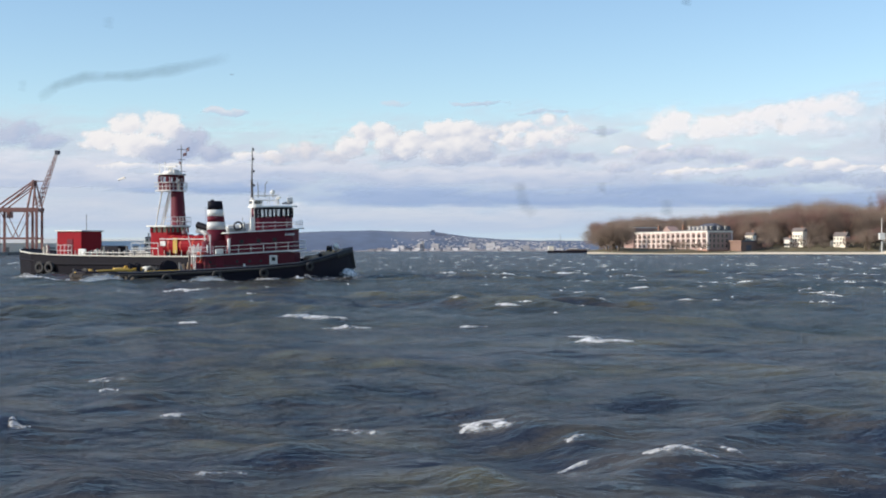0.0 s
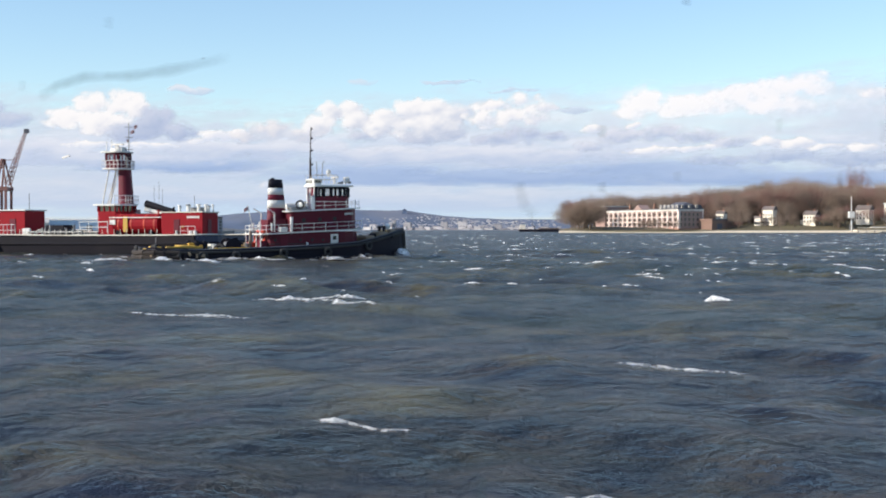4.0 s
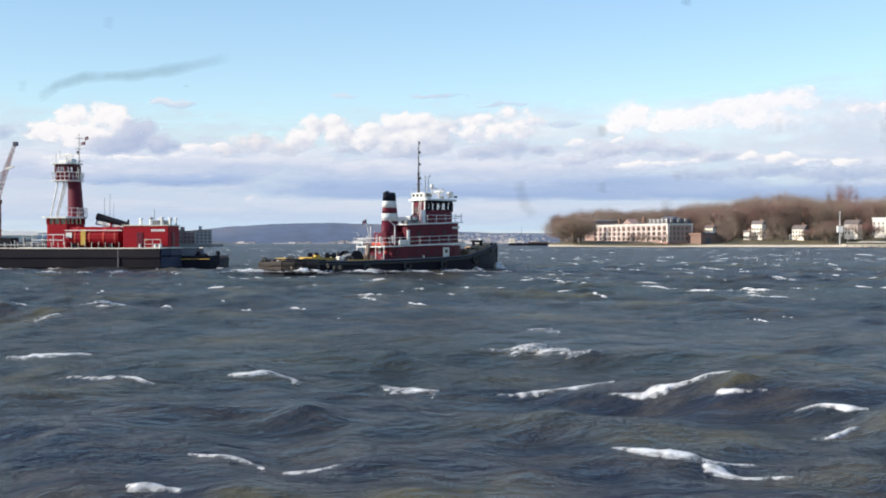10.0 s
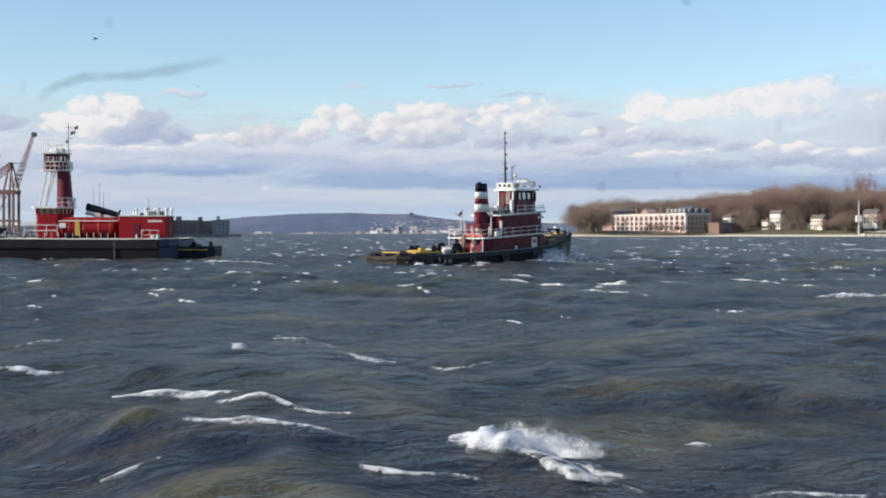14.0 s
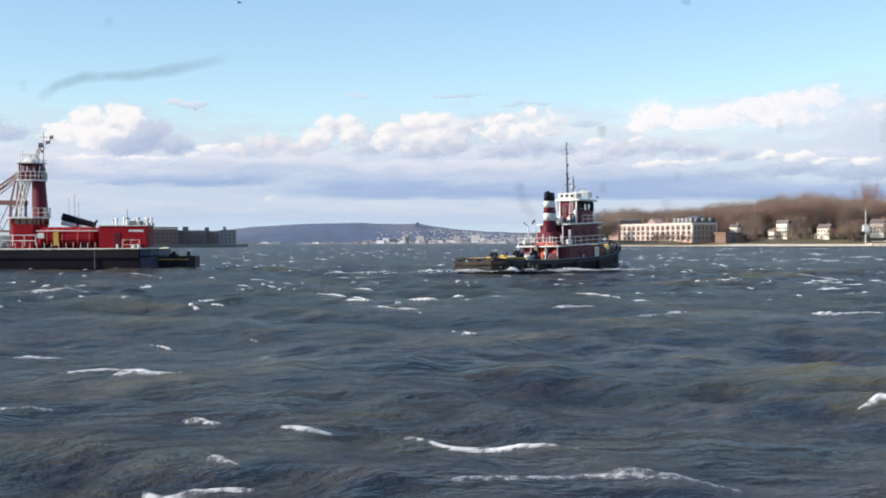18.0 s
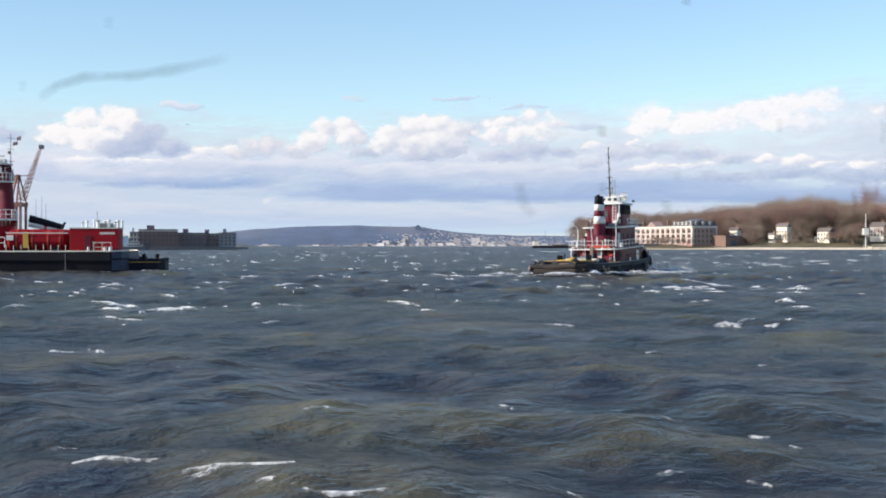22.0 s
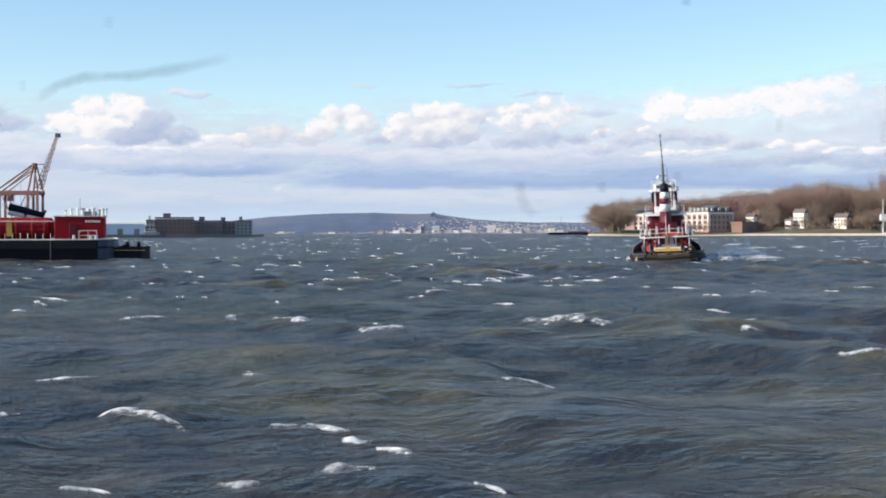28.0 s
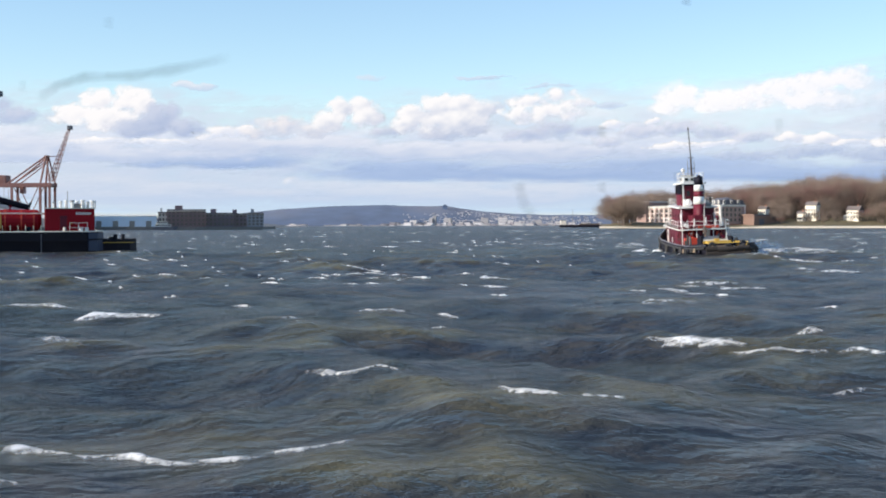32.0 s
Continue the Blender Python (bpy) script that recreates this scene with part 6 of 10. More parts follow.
def spray_mesh(seed, length, height, depth):
    """Wispy curtains of spray standing one behind another."""
    bm = bmesh.new()
    lay = bm.verts.layers.float.new("body")
    for s in range(5):
        rows = []
        for i in range(25):
            u = i / 24 * 2 - 1
            top = height * max(0.05, (1 - u * u) ** 0.5 * (0.6 + 0.6 * noise.noise((u * 2.2 + s, seed, 0)) + 0.2 * noise.noise((u * 7, seed, s))))
            row = []
            for j in range(6):
                f = j / 5
                v = bm.verts.new((u * length / 2 + 0.3 * f * noise.noise((u * 3, s, seed)), depth * (s / 4 - 0.5) + 0.35 * f * noise.noise((u * 4, f * 2, seed + s)), top * f - 0.1))
                v[lay] = 1.2 * (1 - u * u) ** 0.7 * (1 - 0.9 * f) + 0.05
                row.append(v)
            rows.append(row)
        for p, q in zip(rows, rows[1:]):
            for j in range(5):
                fc = bm.faces.new((p[j], q[j], q[j + 1], p[j + 1]))
                fc.smooth = True
    return bm


def splash(seed, length, height, depth, label):
    return tagged(link_mesh("spray", spray_mesh(seed, length, height, depth), MIST if height > 1.25 else SPRAY), label, "spray")


# time, place along and across the tug, length, height, how long it stands
SPLASHES = []


def tug_splash(t, x, y, length, height, life):
    SPLASHES.append((splash(len(SPLASHES) + 3, length, height, 1.6, "white spray flung up beside the tug"), t, x, y, life))


tug_splash(0.0, -16, -4.5, 5, 1.2, 0.8)
tug_splash(0.2, -6, -4.5, 4, 0.9, 0.8)
tug_splash(1.2, 9, -3.2, 3, 0.9, 0.8)
tug_splash(2.0, -14, -4.5, 6, 1.0, 0.8)
tug_splash(3.0, -3.4, -4.6, 5, 2.6, 0.9)
tug_splash(3.1, -10, -4.5, 6, 1.1, 0.8)
tug_splash(6.0, 10.5, -2.0, 4, 1.0, 0.9)
tug_splash(7.5, -18, -4, 5, 0.9, 0.9)
tug_splash(9.0, 11, -1.6, 3, 0.9, 0.8)
tug_splash(10.5, -6, -4.5, 5, 0.8, 0.8)
tug_splash(11.5, -19, -2, 5, 1.0, 0.9)
tug_splash(13.0, 12.2, -1.8, 5, 1.4, 0.8)
tug_splash(13.0, -19.4, -1, 4, 1.0, 0.9)
tug_splash(14.0, 3, -4.3, 5, 2.6, 0.9)
tug_splash(17.2, 11.5, -2, 4, 1.0, 0.8)
tug_splash(18.5, -19.5, 0, 5, 0.8, 0.9)
tug_splash(20.0, 11.5, -2.5, 4, 1.1, 0.8)
tug_splash(21.2, 11, -3.2, 5, 1.3, 1.2)
tug_splash(22.4, 10, -4.6, 5, 1.5, 1.2)
tug_splash(23.1, 9, -5.4, 7, 2.0, 1.2)
tug_splash(24.2, 9, -5.4, 6, 1.6, 1.2)
tug_splash(25.0, 9, -6, 5, 2.2, 1.2)
tug_splash(26.2, 7, -7, 6, 1.6, 1.4)
tug_splash(28.0, 7, -8.5, 7, 2.4, 1.2)
tug_splash(28.2, 2, -6, 6, 1.2, 1.3)
tug_splash(29.2, 5, -7, 7, 1.7, 1.3)
tug_splash(30.2, 3, -7.5, 7, 1.8, 1.3)
tug_splash(30.0, -4, -6, 5, 1.2, 1.3)
tug_splash(31.1, 6, -8, 6, 1.7, 1.2)
tug_splash(32.0, 4, -8, 7, 2.0, 1.2)
tug_splash(31.8, -3, -6, 5, 1.1, 1.2)
port_wash = foam_strip("side_wash", [(9, 4.5, 0), (0, 6.5, 0), (-10, 7, 0), (-20, 6, 0)], 1.4, 0.22, "broken white wash beside the tug", 41)
near_wash = foam_strip("side_wash", [(9, -3.6, 0), (2, -5.6, 0), (-8, -6, 0), (-18, -5.6, 0)], 1.3, 0.3, "broken white wash beside the tug", 57)
side_wash = foam_strip("side_wash", [(10, -5.5, 0), (4, -8, 0), (-4, -9, 0), (-12, -9.5, 0), (-22, -9, 0)], 2.0, 0.22, "broken white wash beside the tug", 23)


# ---- whitecaps: ragged crests that rise, run with the sea and sink again ----
def draped(cx, cy, turn, length, width, height, seed, thick):
    """A torn strip of foam laid over the sheet at (cx, cy): broken lumps on a thin crest line."""
    nu, nv = int(min(80, max(14, length * 16))), 9
    ca, sa = math.cos(radians(turn)), math.sin(radians(turn))
    head = ((seed * 7) % 5 - 3) * 0.22
    pts, body, rise = [], [], []
    for i in range(nu):
        u = i / (nu - 1) * 2 - 1
        s = u * length / 2
        ends = max(0.0, 1 - u ** 4) ** 0.5
        lump = math.exp(-((u - head) / 0.5) ** 2)
        broken = 0.75 + 0.9 * noise.noise((s * 1.3, seed * 5.1, 0)) + 0.5 * noise.noise((s * 4.5, seed * 2.3, 4))
        strength = ends * (0.42 + 0.6 * lump) * max(0.15, broken)
        bend = 0.3 * width * math.sin(u * 2.4 + seed) + 0.7 * width * noise.noise((s * 1.1, seed, 1))
        for j in range(nv):
            v = j / (nv - 1) * 2 - 1
            frayed = 1 + 0.5 * noise.noise((s * 5, v * 2, seed + 0.5))
            x, y = s, v * 0.8 * width * (0.15 + 0.85 * strength) * frayed + bend
            pts.append((ca * x - sa * y, sa * x + ca * y))
            rough = min(1.1, 0.8 + 0.5 * noise.noise((x * 3.1, y * 3.1, seed)) + 0.3 * noise.noise((x * 9, y * 9, seed)))
            rise.append((0.4 + 0.6 * lump) * 0.66 * height * strength * max(0.0, 1 - v * v) * rough + 0.03 - 0.05 * v * v)
            torn = 0.74 + 0.85 * noise.noise((x * 1.7, y * 3.4, seed + 7)) + 0.65 * noise.noise((x * 5.5, y * 9, seed + 3))
            body.append(1.32 * thick ** 1.3 * (0.5 * ends + 0.55 * strength) * (1 - 0.9 * v * v) * min(1.25, max(0.15, torn)) - 0.02)
    xs, ys = np.array([p[0] for p in pts]) + cx, np.array([p[1] for p in pts]) + cy
    h = surface(xs, ys)
    faces = [(i * nv + k, i * nv + nv + k, i * nv + nv + k + 1, i * nv + k + 1) for i in range(nu - 1) for k in range(nv - 1)]
    return [(float(xs[n]), float(ys[n]), float(h[n]) + rise[n]) for n in range(len(pts))], faces, body


def foam_object(name, verts, faces, body):
    me = bpy.data.meshes.new(name)
    me.from_pydata(verts, [], faces)
    me.polygons.foreach_set("use_smooth", np.ones(len(faces), dtype=bool))
    me.attributes.new("body", "FLOAT", "POINT").data.foreach_set("value", np.array(body, dtype=np.float32))
    me.materials.append(CAP_FOAM)
    ob = new(name, me)
    ob.parent = water
    return ob


CAP_LIST = []
FAINT = collections.defaultdict(lambda: ([], [], []))
CAP_COUNT = itertools.count(1)
crest_turn = math.degrees(math.atan2(-WIND.x, WIND.y)) + 180


def whitecap(t, x, y, length, width, height, turn, thick, life=1.1):
    """A crest at (x, y) in the world at t seconds, carried on the sheet; faint ones of one moment are joined."""
    k = next(CAP_COUNT)
    px, py = x - WIND.x * SPEED * t, y - WIND.y * SPEED * t
    reach = 0.05 if math.hypot(x, y) < 45 else 0.4
    s = np.linspace(-reach, reach, 7)
    best = float(s[int(np.argmax(surface(px + WIND.x * s, py + WIND.y * s) - 0.03 * np.abs(s)))])
    verts, faces, body = draped(px + WIND.x * best, py + WIND.y * best, turn, length, width, height, k, thick)
    if thick >= 0.9:
        CAP_LIST.append((foam_object("whitecap", verts, faces, body), t, life))
        return
    allv, allf, allb = FAINT[t]
    o = len(allv)
    allv.extend(verts)
    allf.extend(tuple(i + o for i in f) for f in faces)
    allb.extend(body)


def sea_spray(t, x, y, length, height, turn):
    """Spray blown off a breaking crest."""
    px, py = x - WIND.x * SPEED * t, y - WIND.y * SPEED * t
    ob = link_mesh("cap_spray", spray_mesh(int(10 * t + 7 * length), length, height, 0.4), SPRAY, water)
    ob.data.transform(Matrix.Translation((px, py, float(surface(np.array([px]), np.array([py]))[0]))) @ pose(0, 0, 0, 0, 0, turn))
    CAP_LIST.append((ob, t, 0.9))


whitecap(0, -5.7, 62.2, 3.95, 1.00, 0.25, -35, 0.9)
whitecap(0, -3.9, 56.0, 2.14, 1.00, 0.19, 12, 0.7)
whitecap(0, 3.2, 75.3, 1.91, 1.00, 0.17, -30, 0.9)
whitecap(0, 5.5, 47.8, 3.36, 1.00, 0.14, -58, 1)
whitecap(0, 0.9, 56.0, 1.15, 1.00, 0.13, 12, 0.7)
whitecap(0, 0.8, 25.2, 1.42, 0.75, 0.16, -46, 0.9)
whitecap(0, 1.9, 20.8, 0.56, 0.28, 0.07, 0, 1)
whitecap(0, 3.5, 20.7, 1.21, 0.33, 0.09, -26, 0.7)
whitecap(0, 4.4, 20.9, 0.74, 0.16, 0.05, -43, 0.5)
whitecap(0, -7.2, 24.0, 0.43, 0.47, 0.10, 12, 0.7)
whitecap(0, -20.5, 111.7, 6.31, 1.00, 0.26, -30, 0.9)
whitecap(0, 2.1, 23.0, 0.35, 0.23, 0.05, -12, 0.7)
whitecap(0, -3.1, 19.8, 0.84, 0.16, 0.05, 12, 0.4)
whitecap(0, -1.6, 25.0, 1.67, 0.17, 0.05, -46, 0.4)
whitecap(0, -40.6, 145.4, 10.06, 1.00, 0.35, -30, 0.9)
whitecap(0, 1.6, 188.3, 4.74, 1.00, 0.27, -30, 0.9)
whitecap(0, 7.7, 172.0, 7.10, 1.00, 0.40, -30, 0.9)
whitecap(0, 16.5, 183.8, 5.14, 1.00, 0.32, -30, 0.9)
whitecap(0, -5.0, 26.3, 0.75, 0.19, 0.05, -31, 0.5)
whitecap(0, -7.3, 30.8, 0.53, 0.32, 0.06, -30, 0.6)
whitecap(0, -7.9, 32.9, 1.16, 0.31, 0.05, 0, 0.35)
whitecap(1, -18.0, 74.3, 6.60, 1.00, 0.45, -30, 1)
sea_spray(1, -18.0, 74.3, 5.28, 0.50, -30)
whitecap(1, -11.1, 62.5, 2.23, 1.00, 0.30, 1, 1)
whitecap(1, -6.6, 58.7, 4.03, 1.00, 0.21, -58, 0.7)
whitecap(1, -1.1, 51.4, 8.78, 1.00, 0.21, -55, 1)
whitecap(1, 3.0, 48.8, 1.23, 1.00, 0.11, -33, 0.8)
whitecap(1, -4.5, 25.4, 1.94, 0.51, 0.11, 6, 0.8)
whitecap(1, -0.5, 20.6, 2.00, 0.18, 0.05, -17, 0.5)
whitecap(1, 2.0, 20.5, 0.97, 0.37, 0.10, -50, 0.9)
whitecap(1, 5.5, 20.9, 0.73, 0.30, 0.08, -37, 0.9)
whitecap(1, 4.7, 17.6, 1.18, 0.36, 0.11, -49, 0.9)
whitecap(1, 10.7, 35.2, 1.52, 1.00, 0.19, -51, 1)
whitecap(1, 14.3, 50.1, 1.12, 1.00, 0.12, -37, 0.9)
whitecap(1, 7.6, 28.9, 0.60, 0.58, 0.10, -58, 0.8)
whitecap(1, 14.2, 66.2, 1.63, 1.00, 0.16, -48, 0.8)
whitecap(1, 7.0, 31.6, 1.44, 0.34, 0.06, -12, 0.5)
whitecap(1, -4.6, 29.6, 0.43, 0.29, 0.05, -35, 0.8)
whitecap(1, 10.4, 184.6, 12.00, 1.00, 0.32, -30, 0.9)
whitecap(2, -20.8, 72.4, 2.46, 1.00, 0.22, -30, 1)
whitecap(2, -15.0, 65.0, 5.06, 1.00, 0.31, -58, 1)
whitecap(2, 2.4, 79.3, 2.59, 1.00, 0.19, -30, 0.9)
whitecap(2, 4.7, 47.3, 2.46, 0.74, 0.08, -29, 0.5)
whitecap(2, 2.2, 51.5, 3.39, 0.86, 0.09, -44, 0.5)
whitecap(2, -11.0, 43.7, 2.12, 0.66, 0.08, 12, 0.5)
whitecap(2, 12.4, 42.6, 1.33, 1.00, 0.21, -51, 1)
whitecap(2, 11.2, 35.4, 1.12, 0.74, 0.11, 0, 0.8)
whitecap(2, 4.4, 29.5, 0.88, 0.39, 0.07, -39, 0.8)
whitecap(2, -5.8, 28.2, 0.81, 0.63, 0.12, -32, 0.9)
whitecap(2, -0.1, 26.3, 1.66, 0.67, 0.14, -54, 0.6)
whitecap(2, -3.0, 26.5, 1.20, 0.31, 0.06, -17, 0.6)
whitecap(2, -6.6, 23.1, 0.72, 0.25, 0.06, 12, 0.5)
whitecap(2, -2.3, 18.7, 0.75, 0.31, 0.09, -23, 0.95)
whitecap(2, 5.8, 21.3, 1.44, 0.74, 0.18, 12, 1)
sea_spray(2, 5.8, 21.3, 1.15, 0.20, 12)
whitecap(2, 5.9, 19.3, 0.94, 0.35, 0.09, -34, 0.5)
whitecap(2, 3.5, 17.6, 0.81, 0.16, 0.05, -27, 0.5)
whitecap(2, -4.8, 26.7, 0.78, 0.24, 0.05, 0, 0.5)
whitecap(3, 0.3, 87.7, 2.57, 1.00, 0.26, -30, 0.9)
whitecap(3, 1.8, 48.4, 2.15, 1.00, 0.23, -38, 1)
whitecap(3, 11.1, 39.3, 4.89, 1.00, 0.22, -39, 0.95)
whitecap(3, 14.0, 54.5, 1.12, 1.00, 0.13, -47, 0.7)
whitecap(3, 15.1, 50.1, 3.24, 1.00, 0.12, -58, 0.5)
whitecap(3, 1.5, 20.5, 3.38, 0.60, 0.16, -41, 1)
sea_spray(3, 1.5, 20.5, 2.70, 0.17, -41)
whitecap(3, 3.7, 19.0, 1.14, 0.24, 0.07, -15, 0.9)
whitecap(3, 4.7, 18.3, 1.62, 0.31, 0.09, -57, 0.6)
whitecap(3, 6.5, 20.2, 0.82, 0.58, 0.15, 12, 0.9)
whitecap(3, -3.2, 17.1, 1.44, 0.26, 0.08, -14, 0.95)
whitecap(3, -7.1, 27.6, 1.02, 0.44, 0.08, -11, 0.7)
whitecap(3, -1.4, 23.1, 0.89, 0.23, 0.05, -20, 0.9)
whitecap(3, 4.5, 26.8, 0.83, 0.24, 0.05, -14, 0.7)
whitecap(3, -5.2, 25.0, 0.75, 0.21, 0.05, 12, 0.5)
whitecap(3, -14.9, 53.2, 2.85, 1.00, 0.13, -34, 0.7)
whitecap(3, -8.2, 61.8, 2.60, 1.00, 0.18, -52, 0.6)
whitecap(3, 5.8, 42.9, 2.02, 0.61, 0.08, -49, 0.5)
whitecap(3, -1.4, 49.5, 2.99, 1.00, 0.12, -26, 0.4)
whitecap(4.2, -1.3, 21.4, 2.01, 0.30, 0.12, -33, 0.75)
whitecap(4.2, 1.8, 16.4, 1.12, 0.23, 0.12, -29, 0.75)
whitecap(4.2, -8.9, 49.7, 5.83, 0.50, 0.16, -32, 0.75)
whitecap(4.2, 5.3, 30.2, 3.39, 0.41, 0.16, -38, 0.75)
whitecap(4.2, -5.8, 61.4, 5.27, 0.50, 0.26, -34, 0.9)
whitecap(5, 0.9, 16.8, 0.81, 0.20, 0.13, -29, 0.75)
whitecap(5, 5.1, 21.2, 1.14, 0.23, 0.13, -38, 0.75)
whitecap(5, -15.9, 60.7, 4.85, 0.50, 0.26, -30, 0.9)
whitecap(5, -2.2, 16.7, 1.41, 0.25, 0.13, -27, 0.75)
whitecap(5, 6.1, 20.8, 1.29, 0.24, 0.13, -39, 0.75)
whitecap(6, -1.6, 20.5, 6.80, 0.37, 0.10, -30, 1)
whitecap(6, -2.1, 20.4, 1.25, 0.23, 0.06, -24, 0.8)
whitecap(6, 0.8, 17.0, 1.36, 0.69, 0.22, -1, 1)
sea_spray(6, 0.8, 17.0, 1.36, 0.35, -1)
whitecap(6, 2.0, 16.3, 0.45, 0.23, 0.08, -29, 0.9)
whitecap(6, 7.4, 42.0, 5.91, 0.99, 0.12, -58, 0.9)
whitecap(6, 5.8, 30.1, 5.23, 1.00, 0.18, -0, 0.6)
whitecap(6, 7.6, 37.0, 4.52, 1.00, 0.22, 0, 0.5)
whitecap(6, 10.6, 34.7, 2.48, 0.43, 0.06, -23, 0.6)
whitecap(6, -6.5, 45.6, 3.84, 0.69, 0.08, -18, 0.8)
whitecap(6, -1.9, 46.3, 1.92, 1.00, 0.16, 12, 0.6)
whitecap(6, -3.7, 80.0, 1.57, 1.00, 0.19, -30, 0.9)
whitecap(6, 0.4, 32.1, 1.65, 0.34, 0.06, -32, 0.5)
whitecap(6, -7.0, 57.4, 2.73, 1.00, 0.14, 12, 0.4)
whitecap(7, -1.2, 16.5, 1.38, 0.54, 0.17, -8, 1)
sea_spray(7, -1.2, 16.5, 1.38, 0.28, -8)
whitecap(7, 8.5, 48.9, 5.73, 1.00, 0.23, -58, 0.95)
whitecap(7, 5.1, 36.7, 5.09, 1.00, 0.19, -31, 0.9)
whitecap(7, 8.7, 38.2, 3.55, 0.67, 0.09, -58, 0.8)
whitecap(7, 10.7, 35.3, 3.32, 0.88, 0.13, -58, 1)
whitecap(7, -3.0, 45.3, 5.16, 0.89, 0.11, -41, 0.7)
whitecap(7, -5.4, 76.7, 6.94, 1.00, 0.22, -30, 0.8)
whitecap(7, -5.8, 34.5, 2.09, 0.53, 0.08, -11, 0.9)
whitecap(7, -0.5, 32.2, 1.31, 0.34, 0.06, -29, 0.5)
whitecap(7, 2.5, 20.8, 1.13, 0.19, 0.05, -13, 0.7)
whitecap(7, -6.1, 23.1, 1.74, 0.25, 0.06, -28, 0.7)
whitecap(7, -4.6, 18.7, 1.12, 0.20, 0.06, -35, 0.9)
whitecap(7, -3.9, 22.1, 0.77, 0.16, 0.05, -2, 0.5)
whitecap(7, -1.5, 22.6, 1.55, 0.17, 0.05, -11, 0.4)
whitecap(7, 6.4, 29.9, 2.10, 0.30, 0.05, -23, 0.5)
whitecap(7, 6.5, 20.0, 0.66, 0.29, 0.07, -58, 0.6)
whitecap(7, 5.5, 17.7, 1.49, 0.16, 0.05, -54, 0.4)
whitecap(7, 21.0, 91.8, 2.38, 1.00, 0.17, -30, 0.7)
whitecap(8, -23.7, 86.9, 2.76, 1.00, 0.21, -30, 0.9)
whitecap(8, -9.5, 75.8, 1.87, 1.00, 0.27, -30, 0.8)
whitecap(8, -8.0, 76.7, 1.99, 1.00, 0.13, -30, 0.6)
whitecap(8, 0.5, 83.4, 1.49, 1.00, 0.17, -30, 0.9)
whitecap(8, -6.4, 43.5, 1.51, 1.00, 0.25, 12, 1)
sea_spray(8, -6.4, 43.5, 1.21, 0.28, 12)
whitecap(8, -2.5, 37.3, 2.53, 0.60, 0.09, -58, 0.6)
whitecap(8, 5.4, 47.3, 2.83, 1.00, 0.36, -39, 1)
sea_spray(8, 5.4, 47.3, 2.26, 0.40, -39)
whitecap(8, 7.7, 45.1, 4.37, 1.00, 0.13, -53, 0.9)
whitecap(8, 2.4, 34.8, 3.20, 0.92, 0.14, -53, 0.9)
whitecap(8, 4.9, 33.7, 4.23, 1.00, 0.18, -43, 1)
whitecap(8, 7.6, 32.2, 3.17, 0.47, 0.08, -58, 0.7)
whitecap(8, 2.1, 32.9, 0.40, 0.41, 0.07, -49, 0.8)
whitecap(8, -6.1, 31.5, 2.07, 0.33, 0.06, -9, 0.8)
whitecap(8, -2.1, 22.7, 1.71, 0.39, 0.09, -40, 0.9)
whitecap(8, -1.5, 20.9, 1.19, 0.16, 0.05, -24, 0.5)
whitecap(8, 4.2, 17.6, 1.53, 0.17, 0.05, -49, 0.9)
whitecap(8, -3.6, 17.2, 0.88, 0.43, 0.13, -9, 1)
sea_spray(8, -3.6, 17.2, 0.88, 0.21, -9)
whitecap(8, -0.4, 18.0, 0.66, 0.31, 0.09, -47, 0.6)
whitecap(8, -4.8, 17.7, 0.56, 0.16, 0.05, -1, 0.8)
whitecap(8, 2.5, 19.6, 1.32, 0.16, 0.05, -55, 0.5)
whitecap(8, 8.6, 25.4, 0.35, 0.39, 0.08, -45, 0.9)
whitecap(8, 58.6, 188.1, 2.32, 1.00, 0.29, -30, 0.9)
whitecap(8, 18.7, 154.4, 3.10, 1.00, 0.18, -30, 0.8)
whitecap(8, 10.8, 175.6, 7.54, 1.00, 0.31, -30, 0.9)
whitecap(8, 18.0, 186.0, 3.67, 1.00, 0.27, -30, 0.9)
whitecap(8, 0.5, 33.1, 1.50, 0.29, 0.05, -40, 0.6)
whitecap(8, -0.9, 30.8, 1.93, 0.20, 0.05, 12, 0.4)
whitecap(8, -3.4, 21.5, 0.36, 0.16, 0.05, -1, 0.6)
whitecap(9, -12.2, 72.9, 3.83, 1.00, 0.35, -30, 1)
whitecap(9, -8.5, 41.6, 3.41, 1.00, 0.45, -25, 1)
sea_spray(9, -8.5, 41.6, 2.73, 0.50, -25)
whitecap(9, -2.3, 79.9, 2.83, 1.00, 0.23, -30, 1)
whitecap(9, 2.6, 64.8, 1.91, 1.00, 0.15, -2, 0.9)
whitecap(9, 2.9, 43.9, 1.28, 1.00, 0.13, -26, 0.9)
whitecap(9, 4.8, 43.1, 3.67, 1.00, 0.20, 12, 0.7)
whitecap(9, 7.1, 39.1, 3.02, 0.86, 0.12, -52, 0.5)
whitecap(9, 0.1, 36.1, 2.33, 1.00, 0.17, -58, 0.95)
whitecap(9, 1.9, 32.2, 4.61, 1.00, 0.17, -58, 1)
whitecap(9, -0.6, 31.9, 3.02, 0.33, 0.06, -37, 0.8)
whitecap(9, 4.5, 25.4, 1.34, 0.29, 0.06, -50, 0.6)
whitecap(9, 8.8, 27.1, 1.23, 0.44, 0.08, -20, 0.9)
whitecap(9, -6.3, 23.6, 0.90, 0.32, 0.07, -20, 0.7)
whitecap(9, -4.5, 20.4, 0.87, 0.16, 0.05, -34, 0.5)
